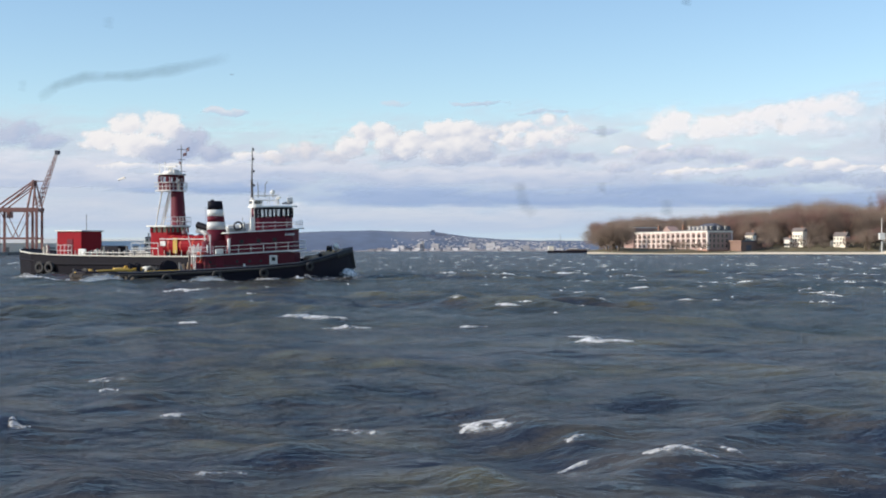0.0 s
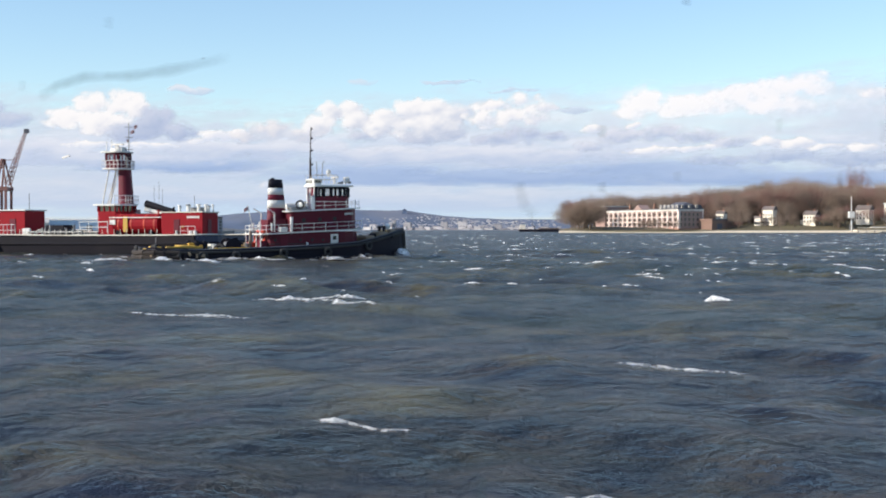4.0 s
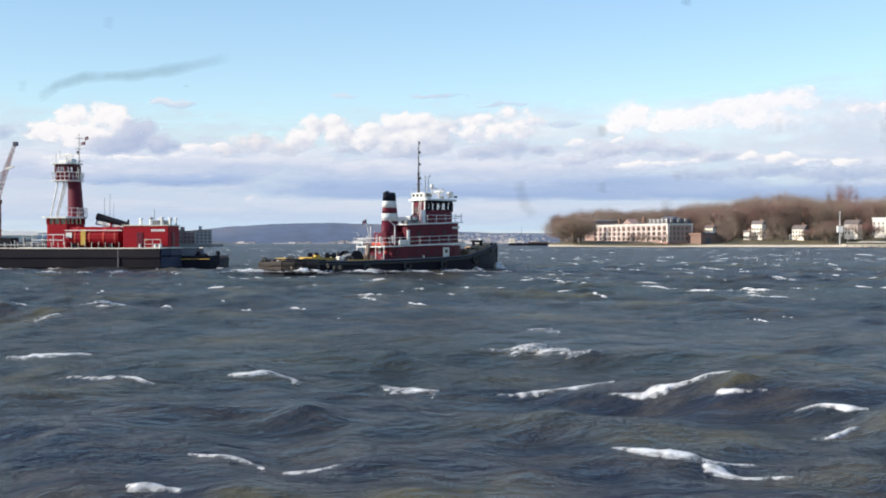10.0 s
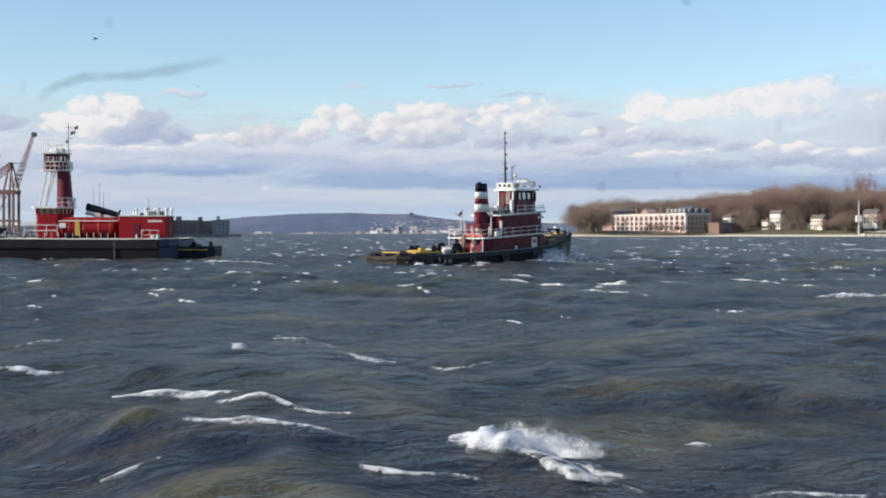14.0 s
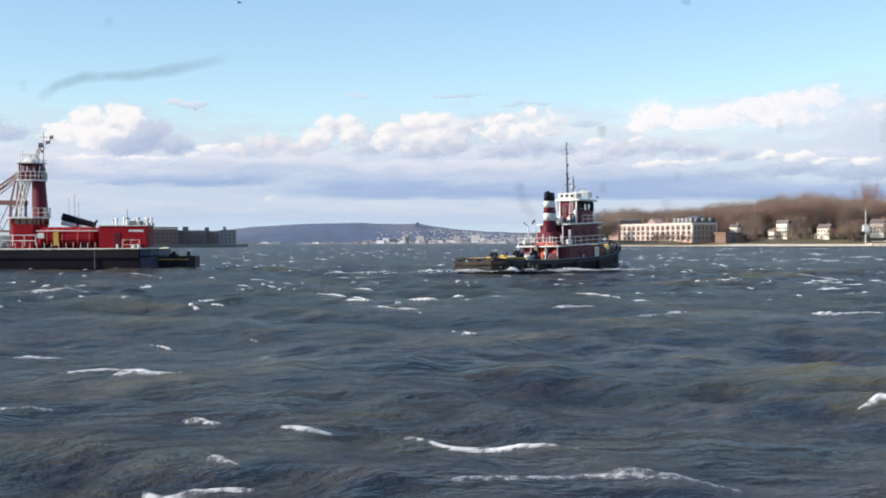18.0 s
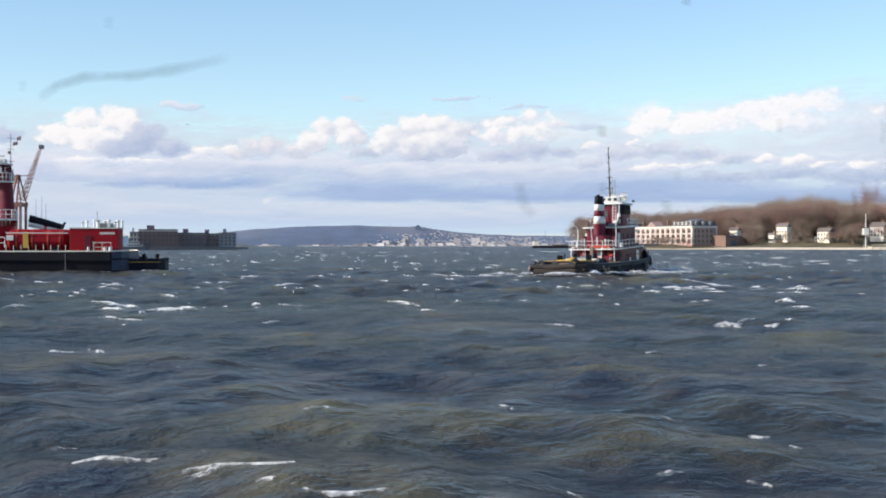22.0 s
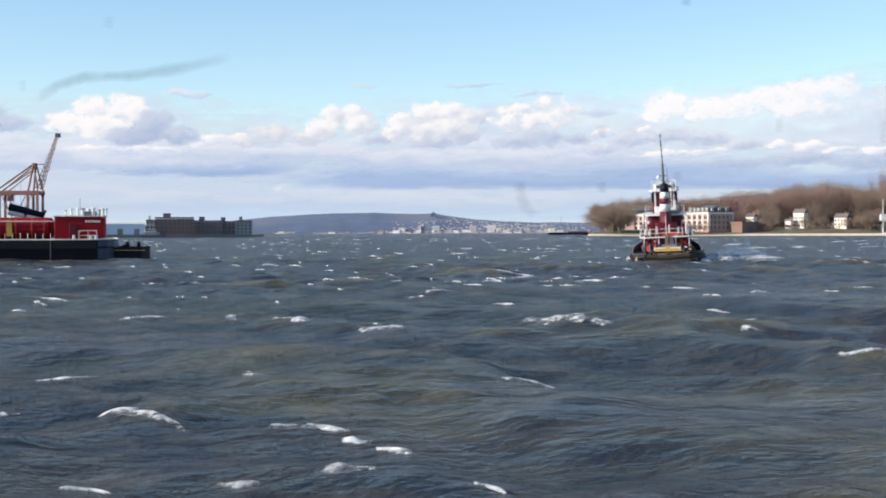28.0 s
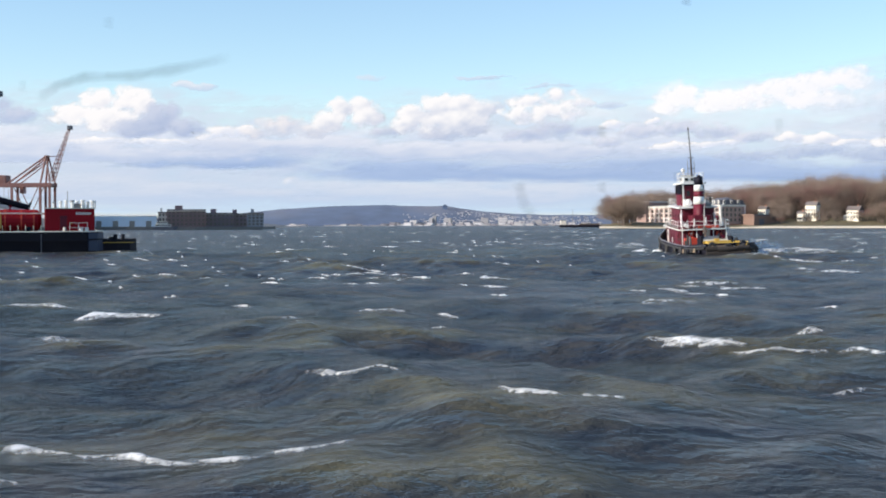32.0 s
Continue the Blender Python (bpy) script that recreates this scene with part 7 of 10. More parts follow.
whitecap(9, -2.3, 19.3, 1.84, 0.24, 0.07, -8, 0.9)
whitecap(9, 1.6, 17.3, 0.88, 0.20, 0.06, -54, 0.9)
whitecap(9, 5.9, 21.4, 0.65, 0.21, 0.05, -26, 0.7)
whitecap(9, 1.9, 23.9, 0.88, 0.19, 0.05, -23, 0.4)
whitecap(9, 13.5, 62.2, 2.52, 1.00, 0.11, -2, 0.5)
whitecap(10, -9.9, 39.1, 2.50, 1.00, 0.17, -11, 1)
whitecap(10, -14.4, 70.3, 3.77, 1.00, 0.21, -30, 0.6)
whitecap(10, -3.0, 31.7, 1.72, 0.77, 0.13, -33, 1)
whitecap(10, 3.8, 39.9, 4.51, 1.00, 0.21, -37, 0.6)
whitecap(10, 4.8, 47.7, 3.04, 1.00, 0.20, -58, 0.5)
whitecap(10, 3.3, 30.4, 2.76, 0.41, 0.07, 12, 0.9)
whitecap(10, 5.5, 29.1, 2.82, 0.47, 0.09, -1, 0.9)
whitecap(10, 6.6, 27.5, 1.04, 0.43, 0.08, -58, 0.9)
whitecap(10, 0.1, 30.7, 1.84, 0.51, 0.09, -52, 0.9)
whitecap(10, 7.7, 25.2, 1.35, 0.30, 0.06, -27, 0.9)
whitecap(10, 7.1, 22.9, 0.35, 0.87, 0.20, -58, 0.95)
sea_spray(10, 7.1, 22.9, 0.28, 0.22, -58)
whitecap(10, 4.0, 20.2, 2.14, 0.32, 0.08, -20, 0.95)
whitecap(10, 4.7, 19.3, 1.45, 0.34, 0.09, -43, 0.95)
whitecap(10, -3.0, 16.6, 1.02, 0.25, 0.08, -38, 1)
whitecap(10, -2.5, 20.4, 1.50, 0.16, 0.05, -34, 0.7)
whitecap(10, -1.3, 19.2, 0.95, 0.16, 0.05, -14, 0.7)
whitecap(10, -6.5, 30.9, 3.39, 0.32, 0.06, -32, 0.7)
whitecap(10, 33.2, 120.9, 2.43, 1.00, 0.22, -30, 0.9)
whitecap(10, 41.1, 133.5, 0.95, 1.00, 0.25, -30, 0.8)
whitecap(10, -16.3, 62.5, 2.56, 1.00, 0.11, -24, 0.4)
whitecap(11, -8.7, 38.3, 2.10, 1.00, 0.25, 12, 0.9)
whitecap(11, -10.5, 37.0, 0.65, 0.71, 0.10, -38, 0.9)
whitecap(11, -10.6, 69.9, 3.47, 1.00, 0.29, -30, 0.7)
whitecap(11, -6.8, 66.6, 8.50, 1.00, 0.12, -51, 0.5)
whitecap(11, 0.9, 80.9, 3.60, 1.00, 0.23, -30, 1)
whitecap(11, 2.2, 48.9, 2.46, 1.00, 0.17, -58, 0.8)
whitecap(11, 3.0, 44.9, 2.31, 1.00, 0.18, -31, 0.6)
whitecap(11, -1.2, 39.2, 0.56, 0.99, 0.14, 12, 0.8)
whitecap(11, -0.2, 38.1, 2.70, 0.62, 0.09, -54, 0.5)
whitecap(11, -0.3, 30.1, 1.99, 0.49, 0.09, -37, 0.7)
whitecap(11, 1.8, 34.8, 2.42, 0.91, 0.14, -58, 0.9)
whitecap(11, 2.8, 31.7, 1.14, 0.33, 0.06, -28, 0.8)
whitecap(11, 4.0, 26.8, 2.99, 0.55, 0.11, -16, 0.95)
whitecap(11, 4.0, 35.5, 1.85, 0.96, 0.14, 12, 0.4)
whitecap(11, 6.4, 31.7, 1.64, 0.79, 0.13, 11, 0.4)
whitecap(11, 6.7, 24.8, 0.79, 0.21, 0.05, -52, 0.9)
whitecap(11, 7.7, 24.6, 1.62, 0.21, 0.05, -28, 0.6)
whitecap(11, -0.3, 26.2, 0.71, 0.51, 0.11, -28, 0.7)
whitecap(11, 0.7, 19.9, 0.83, 0.38, 0.10, -47, 0.9)
whitecap(11, 1.4, 19.0, 1.44, 0.47, 0.13, -54, 0.95)
sea_spray(11, 1.4, 19.0, 1.15, 0.15, -54)
whitecap(11, 1.9, 18.2, 1.23, 0.54, 0.16, -5, 1)
sea_spray(11, 1.9, 18.2, 0.99, 0.18, -5)
whitecap(11, 2.7, 17.8, 0.91, 0.16, 0.05, -58, 0.8)
whitecap(11, 1.7, 19.2, 1.92, 0.16, 0.05, -47, 0.7)
whitecap(11, 4.8, 19.8, 1.04, 0.40, 0.11, -41, 0.95)
whitecap(11, 5.6, 19.5, 1.06, 0.16, 0.05, -24, 0.5)
whitecap(11, -5.0, 22.8, 0.79, 0.29, 0.07, -22, 0.8)
whitecap(11, -1.5, 21.6, 0.80, 0.20, 0.05, 12, 0.6)
whitecap(11, -2.8, 17.3, 0.35, 0.16, 0.05, 12, 0.7)
whitecap(11, -1.1, 18.6, 0.72, 0.16, 0.05, 12, 0.5)
whitecap(11, 20.2, 83.4, 1.38, 1.00, 0.25, -30, 1)
whitecap(11, 15.1, 62.6, 1.89, 0.89, 0.07, 12, 0.8)
whitecap(11, -2.7, 51.6, 1.03, 0.72, 0.07, -47, 0.7)
whitecap(11, 6.8, 41.7, 0.87, 0.48, 0.06, -34, 0.6)
whitecap(11, -4.1, 31.7, 0.61, 0.27, 0.05, -25, 0.7)
whitecap(12, -11.3, 41.4, 2.24, 1.00, 0.15, -25, 0.9)
whitecap(12, -6.7, 35.7, 4.06, 0.86, 0.13, -35, 1)
whitecap(12, -3.0, 36.7, 5.58, 1.00, 0.30, -58, 1)
sea_spray(12, -3.0, 36.7, 4.47, 0.33, -58)
whitecap(12, -0.2, 33.2, 3.58, 0.72, 0.12, -33, 0.95)
whitecap(12, -0.1, 43.8, 3.10, 1.00, 0.18, -58, 1)
whitecap(12, 2.1, 41.4, 4.93, 0.74, 0.10, -52, 0.6)
whitecap(12, 3.5, 26.0, 4.07, 0.52, 0.11, -57, 0.8)
whitecap(12, 5.7, 23.7, 1.46, 0.32, 0.07, -30, 0.8)
whitecap(12, 7.8, 25.7, 2.18, 0.78, 0.16, 12, 0.6)
whitecap(12, -1.4, 24.5, 0.84, 0.33, 0.07, -20, 0.8)
whitecap(12, -2.9, 19.3, 1.13, 0.16, 0.05, -31, 0.9)
whitecap(12, -1.7, 18.4, 2.45, 0.30, 0.09, -47, 0.95)
whitecap(12, -4.1, 17.9, 2.00, 0.26, 0.08, -49, 0.95)
whitecap(12, -0.7, 17.3, 0.64, 0.19, 0.06, -52, 0.9)
whitecap(12, -3.4, 29.2, 2.11, 0.28, 0.05, -13, 0.8)
whitecap(12, 1.2, 18.3, 1.26, 0.16, 0.05, -9, 0.5)
whitecap(12, 3.9, 18.5, 0.73, 0.16, 0.05, -29, 0.6)
whitecap(12, 11.3, 85.0, 2.00, 1.00, 0.15, -30, 0.9)
whitecap(12, 15.3, 68.7, 1.42, 1.00, 0.12, -30, 0.8)
whitecap(12, -6.1, 86.8, 1.96, 1.00, 0.20, -30, 0.9)
whitecap(12, -13.8, 67.9, 1.98, 1.00, 0.16, 12, 0.5)
whitecap(12, 29.2, 190.6, 12.00, 1.00, 0.34, -30, 0.6)
whitecap(13, -7.7, 78.3, 3.83, 1.00, 0.23, -30, 1)
whitecap(13, -2.6, 41.2, 2.06, 1.00, 0.19, 12, 1)
whitecap(13, -18.8, 72.6, 2.99, 1.00, 0.18, -30, 0.9)
whitecap(13, -5.8, 34.6, 2.32, 1.00, 0.16, -52, 1)
whitecap(13, -2.4, 29.1, 5.64, 0.92, 0.17, -37, 1)
sea_spray(13, -2.4, 29.1, 4.51, 0.19, -37)
whitecap(13, 0.4, 24.5, 2.29, 0.26, 0.06, -43, 0.7)
whitecap(13, -8.8, 32.0, 1.15, 0.60, 0.10, -17, 0.9)
whitecap(13, -8.2, 35.7, 2.62, 0.58, 0.09, -52, 0.6)
whitecap(13, 3.4, 20.0, 1.85, 1.00, 0.40, -40, 1)
sea_spray(13, 3.4, 20.0, 1.85, 0.65, -40)
whitecap(13, 5.0, 20.3, 1.89, 0.47, 0.12, -30, 1)
sea_spray(13, 5.0, 20.3, 1.51, 0.14, -30)
whitecap(13, 6.5, 20.7, 0.93, 0.25, 0.06, -58, 0.8)
whitecap(13, 6.5, 28.1, 0.50, 0.36, 0.07, -23, 0.9)
whitecap(13, 3.1, 30.3, 1.15, 0.80, 0.14, 12, 0.4)
whitecap(13, -4.0, 17.9, 0.76, 0.25, 0.07, -1, 0.95)
whitecap(13, -2.1, 17.4, 0.78, 0.16, 0.05, -33, 0.6)
whitecap(13, 1.7, 21.3, 0.56, 0.25, 0.06, -32, 0.6)
whitecap(13, -6.3, 23.2, 0.43, 0.19, 0.05, 12, 0.7)
whitecap(13, 22.5, 108.6, 4.31, 1.00, 0.19, -30, 0.8)
whitecap(13, -4.4, 106.8, 3.28, 1.00, 0.19, -30, 0.9)
whitecap(13, 0.1, 78.4, 2.08, 1.00, 0.14, -30, 0.8)
whitecap(13, 3.5, 83.0, 3.48, 1.00, 0.19, -30, 0.4)
whitecap(13, 0.3, 37.2, 1.49, 0.45, 0.07, -31, 0.6)
whitecap(14, 1.0, 19.5, 1.59, 0.49, 0.14, -28, 1)
sea_spray(14, 1.0, 19.5, 1.28, 0.15, -28)
whitecap(14, 1.9, 18.5, 2.38, 0.37, 0.11, -46, 1)
sea_spray(14, 1.9, 18.5, 1.91, 0.12, -46)
whitecap(14, 1.5, 19.7, 2.23, 1.00, 0.35, -19, 0.8)
sea_spray(14, 1.5, 19.7, 2.23, 0.55, -19)
whitecap(14, -4.9, 27.6, 3.45, 0.60, 0.11, -38, 1)
whitecap(14, -2.2, 23.6, 3.43, 0.24, 0.06, -40, 0.8)
whitecap(14, -2.4, 20.3, 2.55, 0.27, 0.07, -14, 0.9)
whitecap(14, -4.8, 37.6, 0.98, 0.62, 0.09, -26, 0.9)
whitecap(14, -1.3, 35.6, 2.08, 0.55, 0.08, -41, 0.7)
whitecap(14, -9.1, 33.0, 1.96, 0.51, 0.08, -26, 0.9)
whitecap(14, -0.1, 17.9, 1.71, 0.17, 0.05, -23, 0.8)
whitecap(14, -3.8, 18.2, 0.83, 0.16, 0.05, 12, 0.6)
whitecap(14, 4.3, 21.9, 0.47, 0.22, 0.05, 12, 0.9)
whitecap(14, 5.0, 17.6, 1.69, 0.18, 0.05, -1, 0.9)
whitecap(14, 21.0, 67.0, 5.14, 1.00, 0.16, -30, 0.9)
whitecap(14, 1.0, 33.8, 2.15, 0.37, 0.06, -25, 0.5)
whitecap(14, -3.4, 40.6, 3.03, 0.72, 0.10, -50, 0.4)
whitecap(14, -10.4, 38.5, 1.53, 0.52, 0.07, 12, 0.4)
whitecap(14, -19.2, 144.0, 12.00, 1.00, 0.26, -30, 0.7)
whitecap(15.2, -2.0, 17.9, 1.68, 0.27, 0.14, -27, 0.75)
whitecap(15.2, 1.3, 62.1, 3.93, 0.45, 0.26, -33, 0.9)
whitecap(15.2, -8.6, 39.0, 3.52, 0.42, 0.13, -29, 0.75)
whitecap(15.2, 6.1, 21.6, 1.67, 0.27, 0.12, -38, 0.75)
whitecap(15.2, 0.6, 36.2, 2.99, 0.38, 0.24, -33, 0.9)
whitecap(16, -0.4, 19.3, 2.06, 0.30, 0.16, -31, 0.75)
whitecap(16, -2.7, 19.5, 1.57, 0.27, 0.12, -30, 0.75)
whitecap(16, 0.2, 18.2, 1.70, 0.28, 0.12, -31, 0.75)
whitecap(16, 1.4, 22.5, 2.07, 0.31, 0.12, -36, 0.75)
whitecap(16, -7.0, 28.9, 2.20, 0.32, 0.16, -31, 0.75)
whitecap(17, -7.3, 25.5, 1.19, 0.90, 0.18, -18, 0.95)
sea_spray(17, -7.3, 25.5, 0.95, 0.20, -18)
whitecap(17, -5.1, 23.4, 1.98, 0.43, 0.10, -33, 0.9)
whitecap(17, -5.5, 22.4, 1.13, 0.40, 0.09, -14, 0.9)
whitecap(17, -4.7, 22.1, 0.71, 0.16, 0.05, -22, 0.7)
whitecap(17, -1.8, 21.8, 0.90, 0.36, 0.09, 12, 0.7)
whitecap(17, -1.3, 20.1, 2.01, 0.52, 0.14, -46, 1)
sea_spray(17, -1.3, 20.1, 1.61, 0.16, -46)
whitecap(17, -0.0, 18.9, 1.93, 0.42, 0.12, -52, 1)
sea_spray(17, -0.0, 18.9, 1.54, 0.13, -52)
whitecap(17, 0.7, 17.0, 0.91, 0.16, 0.05, -58, 0.8)
whitecap(17, -3.1, 22.3, 0.69, 0.16, 0.05, -1, 0.7)
whitecap(17, 0.4, 20.7, 0.53, 0.18, 0.05, -30, 0.6)
whitecap(17, 0.9, 20.2, 0.90, 0.26, 0.07, -28, 0.6)
whitecap(17, 1.9, 18.3, 0.99, 0.18, 0.05, 5, 0.6)
whitecap(17, 1.1, 18.7, 0.96, 0.23, 0.07, -37, 0.4)
whitecap(17, 2.3, 16.3, 2.01, 0.32, 0.10, -7, 0.55)
whitecap(17, 4.0, 17.0, 1.67, 0.20, 0.06, 12, 0.5)
whitecap(17, -8.8, 40.0, 0.35, 1.00, 0.24, 12, 0.8)
whitecap(17, -7.4, 33.7, 1.23, 1.00, 0.16, 12, 0.35)
whitecap(17, -1.2, 29.6, 0.61, 0.38, 0.07, -26, 0.9)
whitecap(17, -13.0, 69.2, 2.01, 1.00, 0.20, -30, 0.95)
whitecap(17, -11.6, 71.7, 1.08, 1.00, 0.13, -30, 0.9)
whitecap(17, -4.3, 76.0, 2.32, 1.00, 0.22, -30, 0.6)
whitecap(17, 9.6, 104.7, 1.76, 1.00, 0.24, -30, 0.9)
whitecap(17, 19.8, 116.1, 1.37, 1.00, 0.34, -30, 1)
whitecap(17, 17.4, 58.1, 2.80, 1.00, 0.11, -32, 1)
whitecap(17, 18.6, 91.2, 1.43, 1.00, 0.13, -30, 0.9)
whitecap(17, 8.5, 51.8, 0.93, 0.89, 0.09, -58, 0.8)
whitecap(17, 12.1, 52.8, 0.96, 1.00, 0.13, -1, 0.5)
whitecap(17, -22.2, 75.2, 1.29, 1.00, 0.16, -30, 0.8)
whitecap(17, 0.9, 24.1, 0.35, 0.31, 0.07, -32, 0.6)
whitecap(17, -13.7, 148.6, 5.32, 1.00, 0.17, -30, 0.8)
whitecap(17, 41.5, 213.3, 4.32, 1.00, 0.38, -30, 0.9)
whitecap(17, 0.0, 130.0, 3.91, 1.00, 0.23, -30, 0.9)
whitecap(18, -10.7, 38.7, 1.29, 0.87, 0.12, 12, 0.9)
whitecap(18, -7.2, 33.1, 4.48, 0.75, 0.12, -41, 0.95)
whitecap(18, -4.0, 24.6, 0.87, 0.27, 0.06, -24, 0.7)
whitecap(18, -2.0, 23.5, 1.14, 0.30, 0.07, -9, 0.7)
whitecap(18, -2.8, 19.2, 0.83, 0.24, 0.07, -43, 0.6)
whitecap(18, -3.0, 17.8, 1.59, 0.49, 0.15, -23, 1)
sea_spray(18, -3.0, 17.8, 1.27, 0.16, -23)
whitecap(18, 0.9, 22.2, 3.48, 0.32, 0.08, -40, 0.8)
whitecap(18, 0.7, 17.5, 1.53, 0.27, 0.08, 12, 0.6)
whitecap(18, 2.3, 17.6, 3.40, 0.41, 0.12, -1, 0.55)
whitecap(18, -3.6, 37.1, 3.44, 1.00, 0.17, 12, 0.25)
whitecap(18, -8.4, 85.6, 1.23, 1.00, 0.25, -30, 0.9)
whitecap(18, 26.1, 90.3, 2.22, 1.00, 0.28, -30, 1)
whitecap(18, 18.3, 61.0, 3.37, 1.00, 0.19, -20, 0.95)
whitecap(18, 8.1, 25.5, 0.59, 0.54, 0.11, -22, 0.9)
whitecap(18, 21.1, 101.7, 6.04, 1.00, 0.24, -30, 0.9)
whitecap(18, 37.1, 154.5, 4.73, 1.00, 0.37, -30, 1)
whitecap(18, 9.3, 59.5, 3.00, 1.00, 0.11, 12, 0.5)
whitecap(18, 6.8, 65.9, 1.75, 1.00, 0.12, -49, 0.8)
whitecap(18, -7.4, 25.9, 1.11, 0.24, 0.05, -11, 0.5)
whitecap(18, -22.8, 85.2, 4.37, 1.00, 0.15, -30, 0.7)
whitecap(19, -9.4, 32.9, 1.17, 0.51, 0.08, -16, 0.9)
whitecap(19, -5.2, 23.2, 1.20, 0.61, 0.14, -23, 1)
sea_spray(19, -5.2, 23.2, 0.96, 0.15, -23)
whitecap(19, -3.6, 22.4, 2.42, 0.39, 0.09, -23, 0.9)
whitecap(19, -6.8, 23.5, 0.54, 0.26, 0.06, 12, 0.6)
whitecap(19, -9.5, 44.6, 1.73, 1.00, 0.19, -18, 0.7)
whitecap(19, 7.0, 58.7, 1.48, 1.00, 0.21, 12, 1)
whitecap(19, 20.9, 103.3, 7.42, 1.00, 0.37, -30, 0.9)
whitecap(19, 24.6, 109.2, 3.70, 1.00, 0.26, -30, 0.9)
whitecap(19, 6.7, 22.0, 1.48, 0.34, 0.08, -58, 0.95)
whitecap(19, 1.1, 21.3, 0.76, 0.25, 0.06, -1, 0.8)
whitecap(19, -0.1, 20.1, 1.31, 0.17, 0.05, -31, 0.6)
whitecap(19, 2.7, 18.9, 3.97, 0.35, 0.10, 0, 0.55)
whitecap(19, -8.5, 76.9, 3.62, 1.00, 0.18, -30, 0.8)
whitecap(19, 18.7, 75.6, 2.36, 1.00, 0.18, -30, 0.6)
whitecap(19, 19.2, 62.6, 3.19, 1.00, 0.23, -43, 0.6)
whitecap(19, 0.6, 30.9, 0.84, 0.31, 0.05, -19, 0.6)
whitecap(19, -7.5, 56.6, 1.35, 1.00, 0.10, -48, 0.8)
whitecap(19, 0.3, 18.8, 1.01, 0.16, 0.05, -17, 0.5)
whitecap(20, -14.6, 68.1, 1.26, 1.00, 0.32, -29, 0.95)
whitecap(20, -11.1, 56.9, 5.43, 1.00, 0.13, -58, 1)
whitecap(20, -11.8, 43.2, 1.79, 1.00, 0.16, -17, 0.9)
whitecap(20, -10.8, 37.5, 0.69, 0.49, 0.07, 12, 0.7)
whitecap(20, 4.5, 56.3, 4.44, 1.00, 0.20, -58, 0.95)
whitecap(20, 2.6, 60.0, 3.30, 0.97, 0.09, -57, 0.8)
whitecap(20, 13.9, 62.3, 1.22, 1.00, 0.30, 12, 1)
whitecap(20, 15.7, 62.2, 2.84, 1.00, 0.11, -24, 0.9)
whitecap(20, 12.2, 72.2, 1.25, 1.00, 0.15, -30, 0.9)
whitecap(20, 7.4, 53.1, 0.58, 0.93, 0.09, -1, 0.9)
whitecap(20, 7.3, 49.6, 0.64, 0.54, 0.06, -1, 0.9)
whitecap(20, -0.3, 28.5, 1.77, 0.31, 0.06, -29, 1)
whitecap(20, -6.2, 21.3, 0.35, 0.53, 0.13, 12, 0.95)
sea_spray(20, -6.2, 21.3, 0.28, 0.14, 12)
whitecap(20, -5.2, 20.9, 1.29, 0.30, 0.07, -6, 0.95)
whitecap(20, -4.4, 20.7, 0.40, 0.53, 0.13, 12, 1)
sea_spray(20, -4.4, 20.7, 0.32, 0.15, 12)
whitecap(20, -3.9, 20.4, 0.71, 0.19, 0.05, -31, 0.8)
whitecap(20, 1.4, 19.2, 0.49, 0.24, 0.07, -18, 0.8)
whitecap(20, 0.7, 18.8, 0.65, 0.19, 0.05, -9, 0.4)
whitecap(20, 4.1, 20.0, 0.97, 0.18, 0.05, -18, 0.5)
whitecap(20, 0.1, 21.4, 0.61, 0.16, 0.05, -37, 0.6)
whitecap(20, 1.1, 21.1, 0.35, 0.16, 0.05, -16, 0.7)
whitecap(20, 3.1, 17.6, 2.87, 0.21, 0.06, -8, 0.6)
whitecap(20, 28.4, 92.1, 2.33, 1.00, 0.14, -30, 1)
whitecap(20, 8.2, 84.3, 0.84, 1.00, 0.17, -30, 0.9)
whitecap(20, -3.0, 30.7, 0.35, 0.31, 0.05, -1, 0.7)
whitecap(20, -1.3, 31.1, 1.33, 0.21, 0.05, -58, 0.6)
whitecap(20, -5.1, 31.7, 0.55, 0.28, 0.05, -32, 0.6)
whitecap(20, -5.4, 51.8, 0.75, 0.87, 0.09, -27, 0.7)
whitecap(20, 21.9, 95.7, 1.47, 1.00, 0.14, -30, 0.9)
whitecap(20, -11.5, 137.9, 12.00, 1.00, 0.20, -30, 0.5)
whitecap(20, 2.1, 29.9, 0.81, 0.19, 0.05, -40, 0.5)
whitecap(21, 14.2, 57.8, 3.81, 1.00, 0.17, -58, 1)
whitecap(21, -8.3, 65.0, 4.10, 1.00, 0.19, -1, 0.9)
whitecap(21, -16.5, 68.2, 5.92, 1.00, 0.16, -30, 0.7)
whitecap(21, -6.3, 28.9, 0.75, 0.38, 0.07, -20, 0.8)
whitecap(21, 2.8, 29.7, 0.67, 0.39, 0.07, -22, 0.8)
whitecap(21, -2.8, 28.6, 1.58, 0.27, 0.05, -26, 0.7)
whitecap(21, 0.1, 30.0, 0.58, 0.29, 0.05, -26, 0.7)
whitecap(21, -0.6, 19.1, 2.62, 0.24, 0.07, -29, 0.8)
whitecap(21, 0.1, 19.8, 2.28, 0.17, 0.05, -11, 0.6)
whitecap(21, -6.2, 22.4, 0.79, 0.29, 0.07, 8, 0.7)
whitecap(21, -4.9, 21.9, 1.14, 0.22, 0.05, 12, 0.6)
whitecap(21, 5.3, 19.5, 0.62, 0.35, 0.09, -58, 0.7)
whitecap(21, 4.2, 23.4, 1.51, 0.18, 0.05, -39, 0.5)
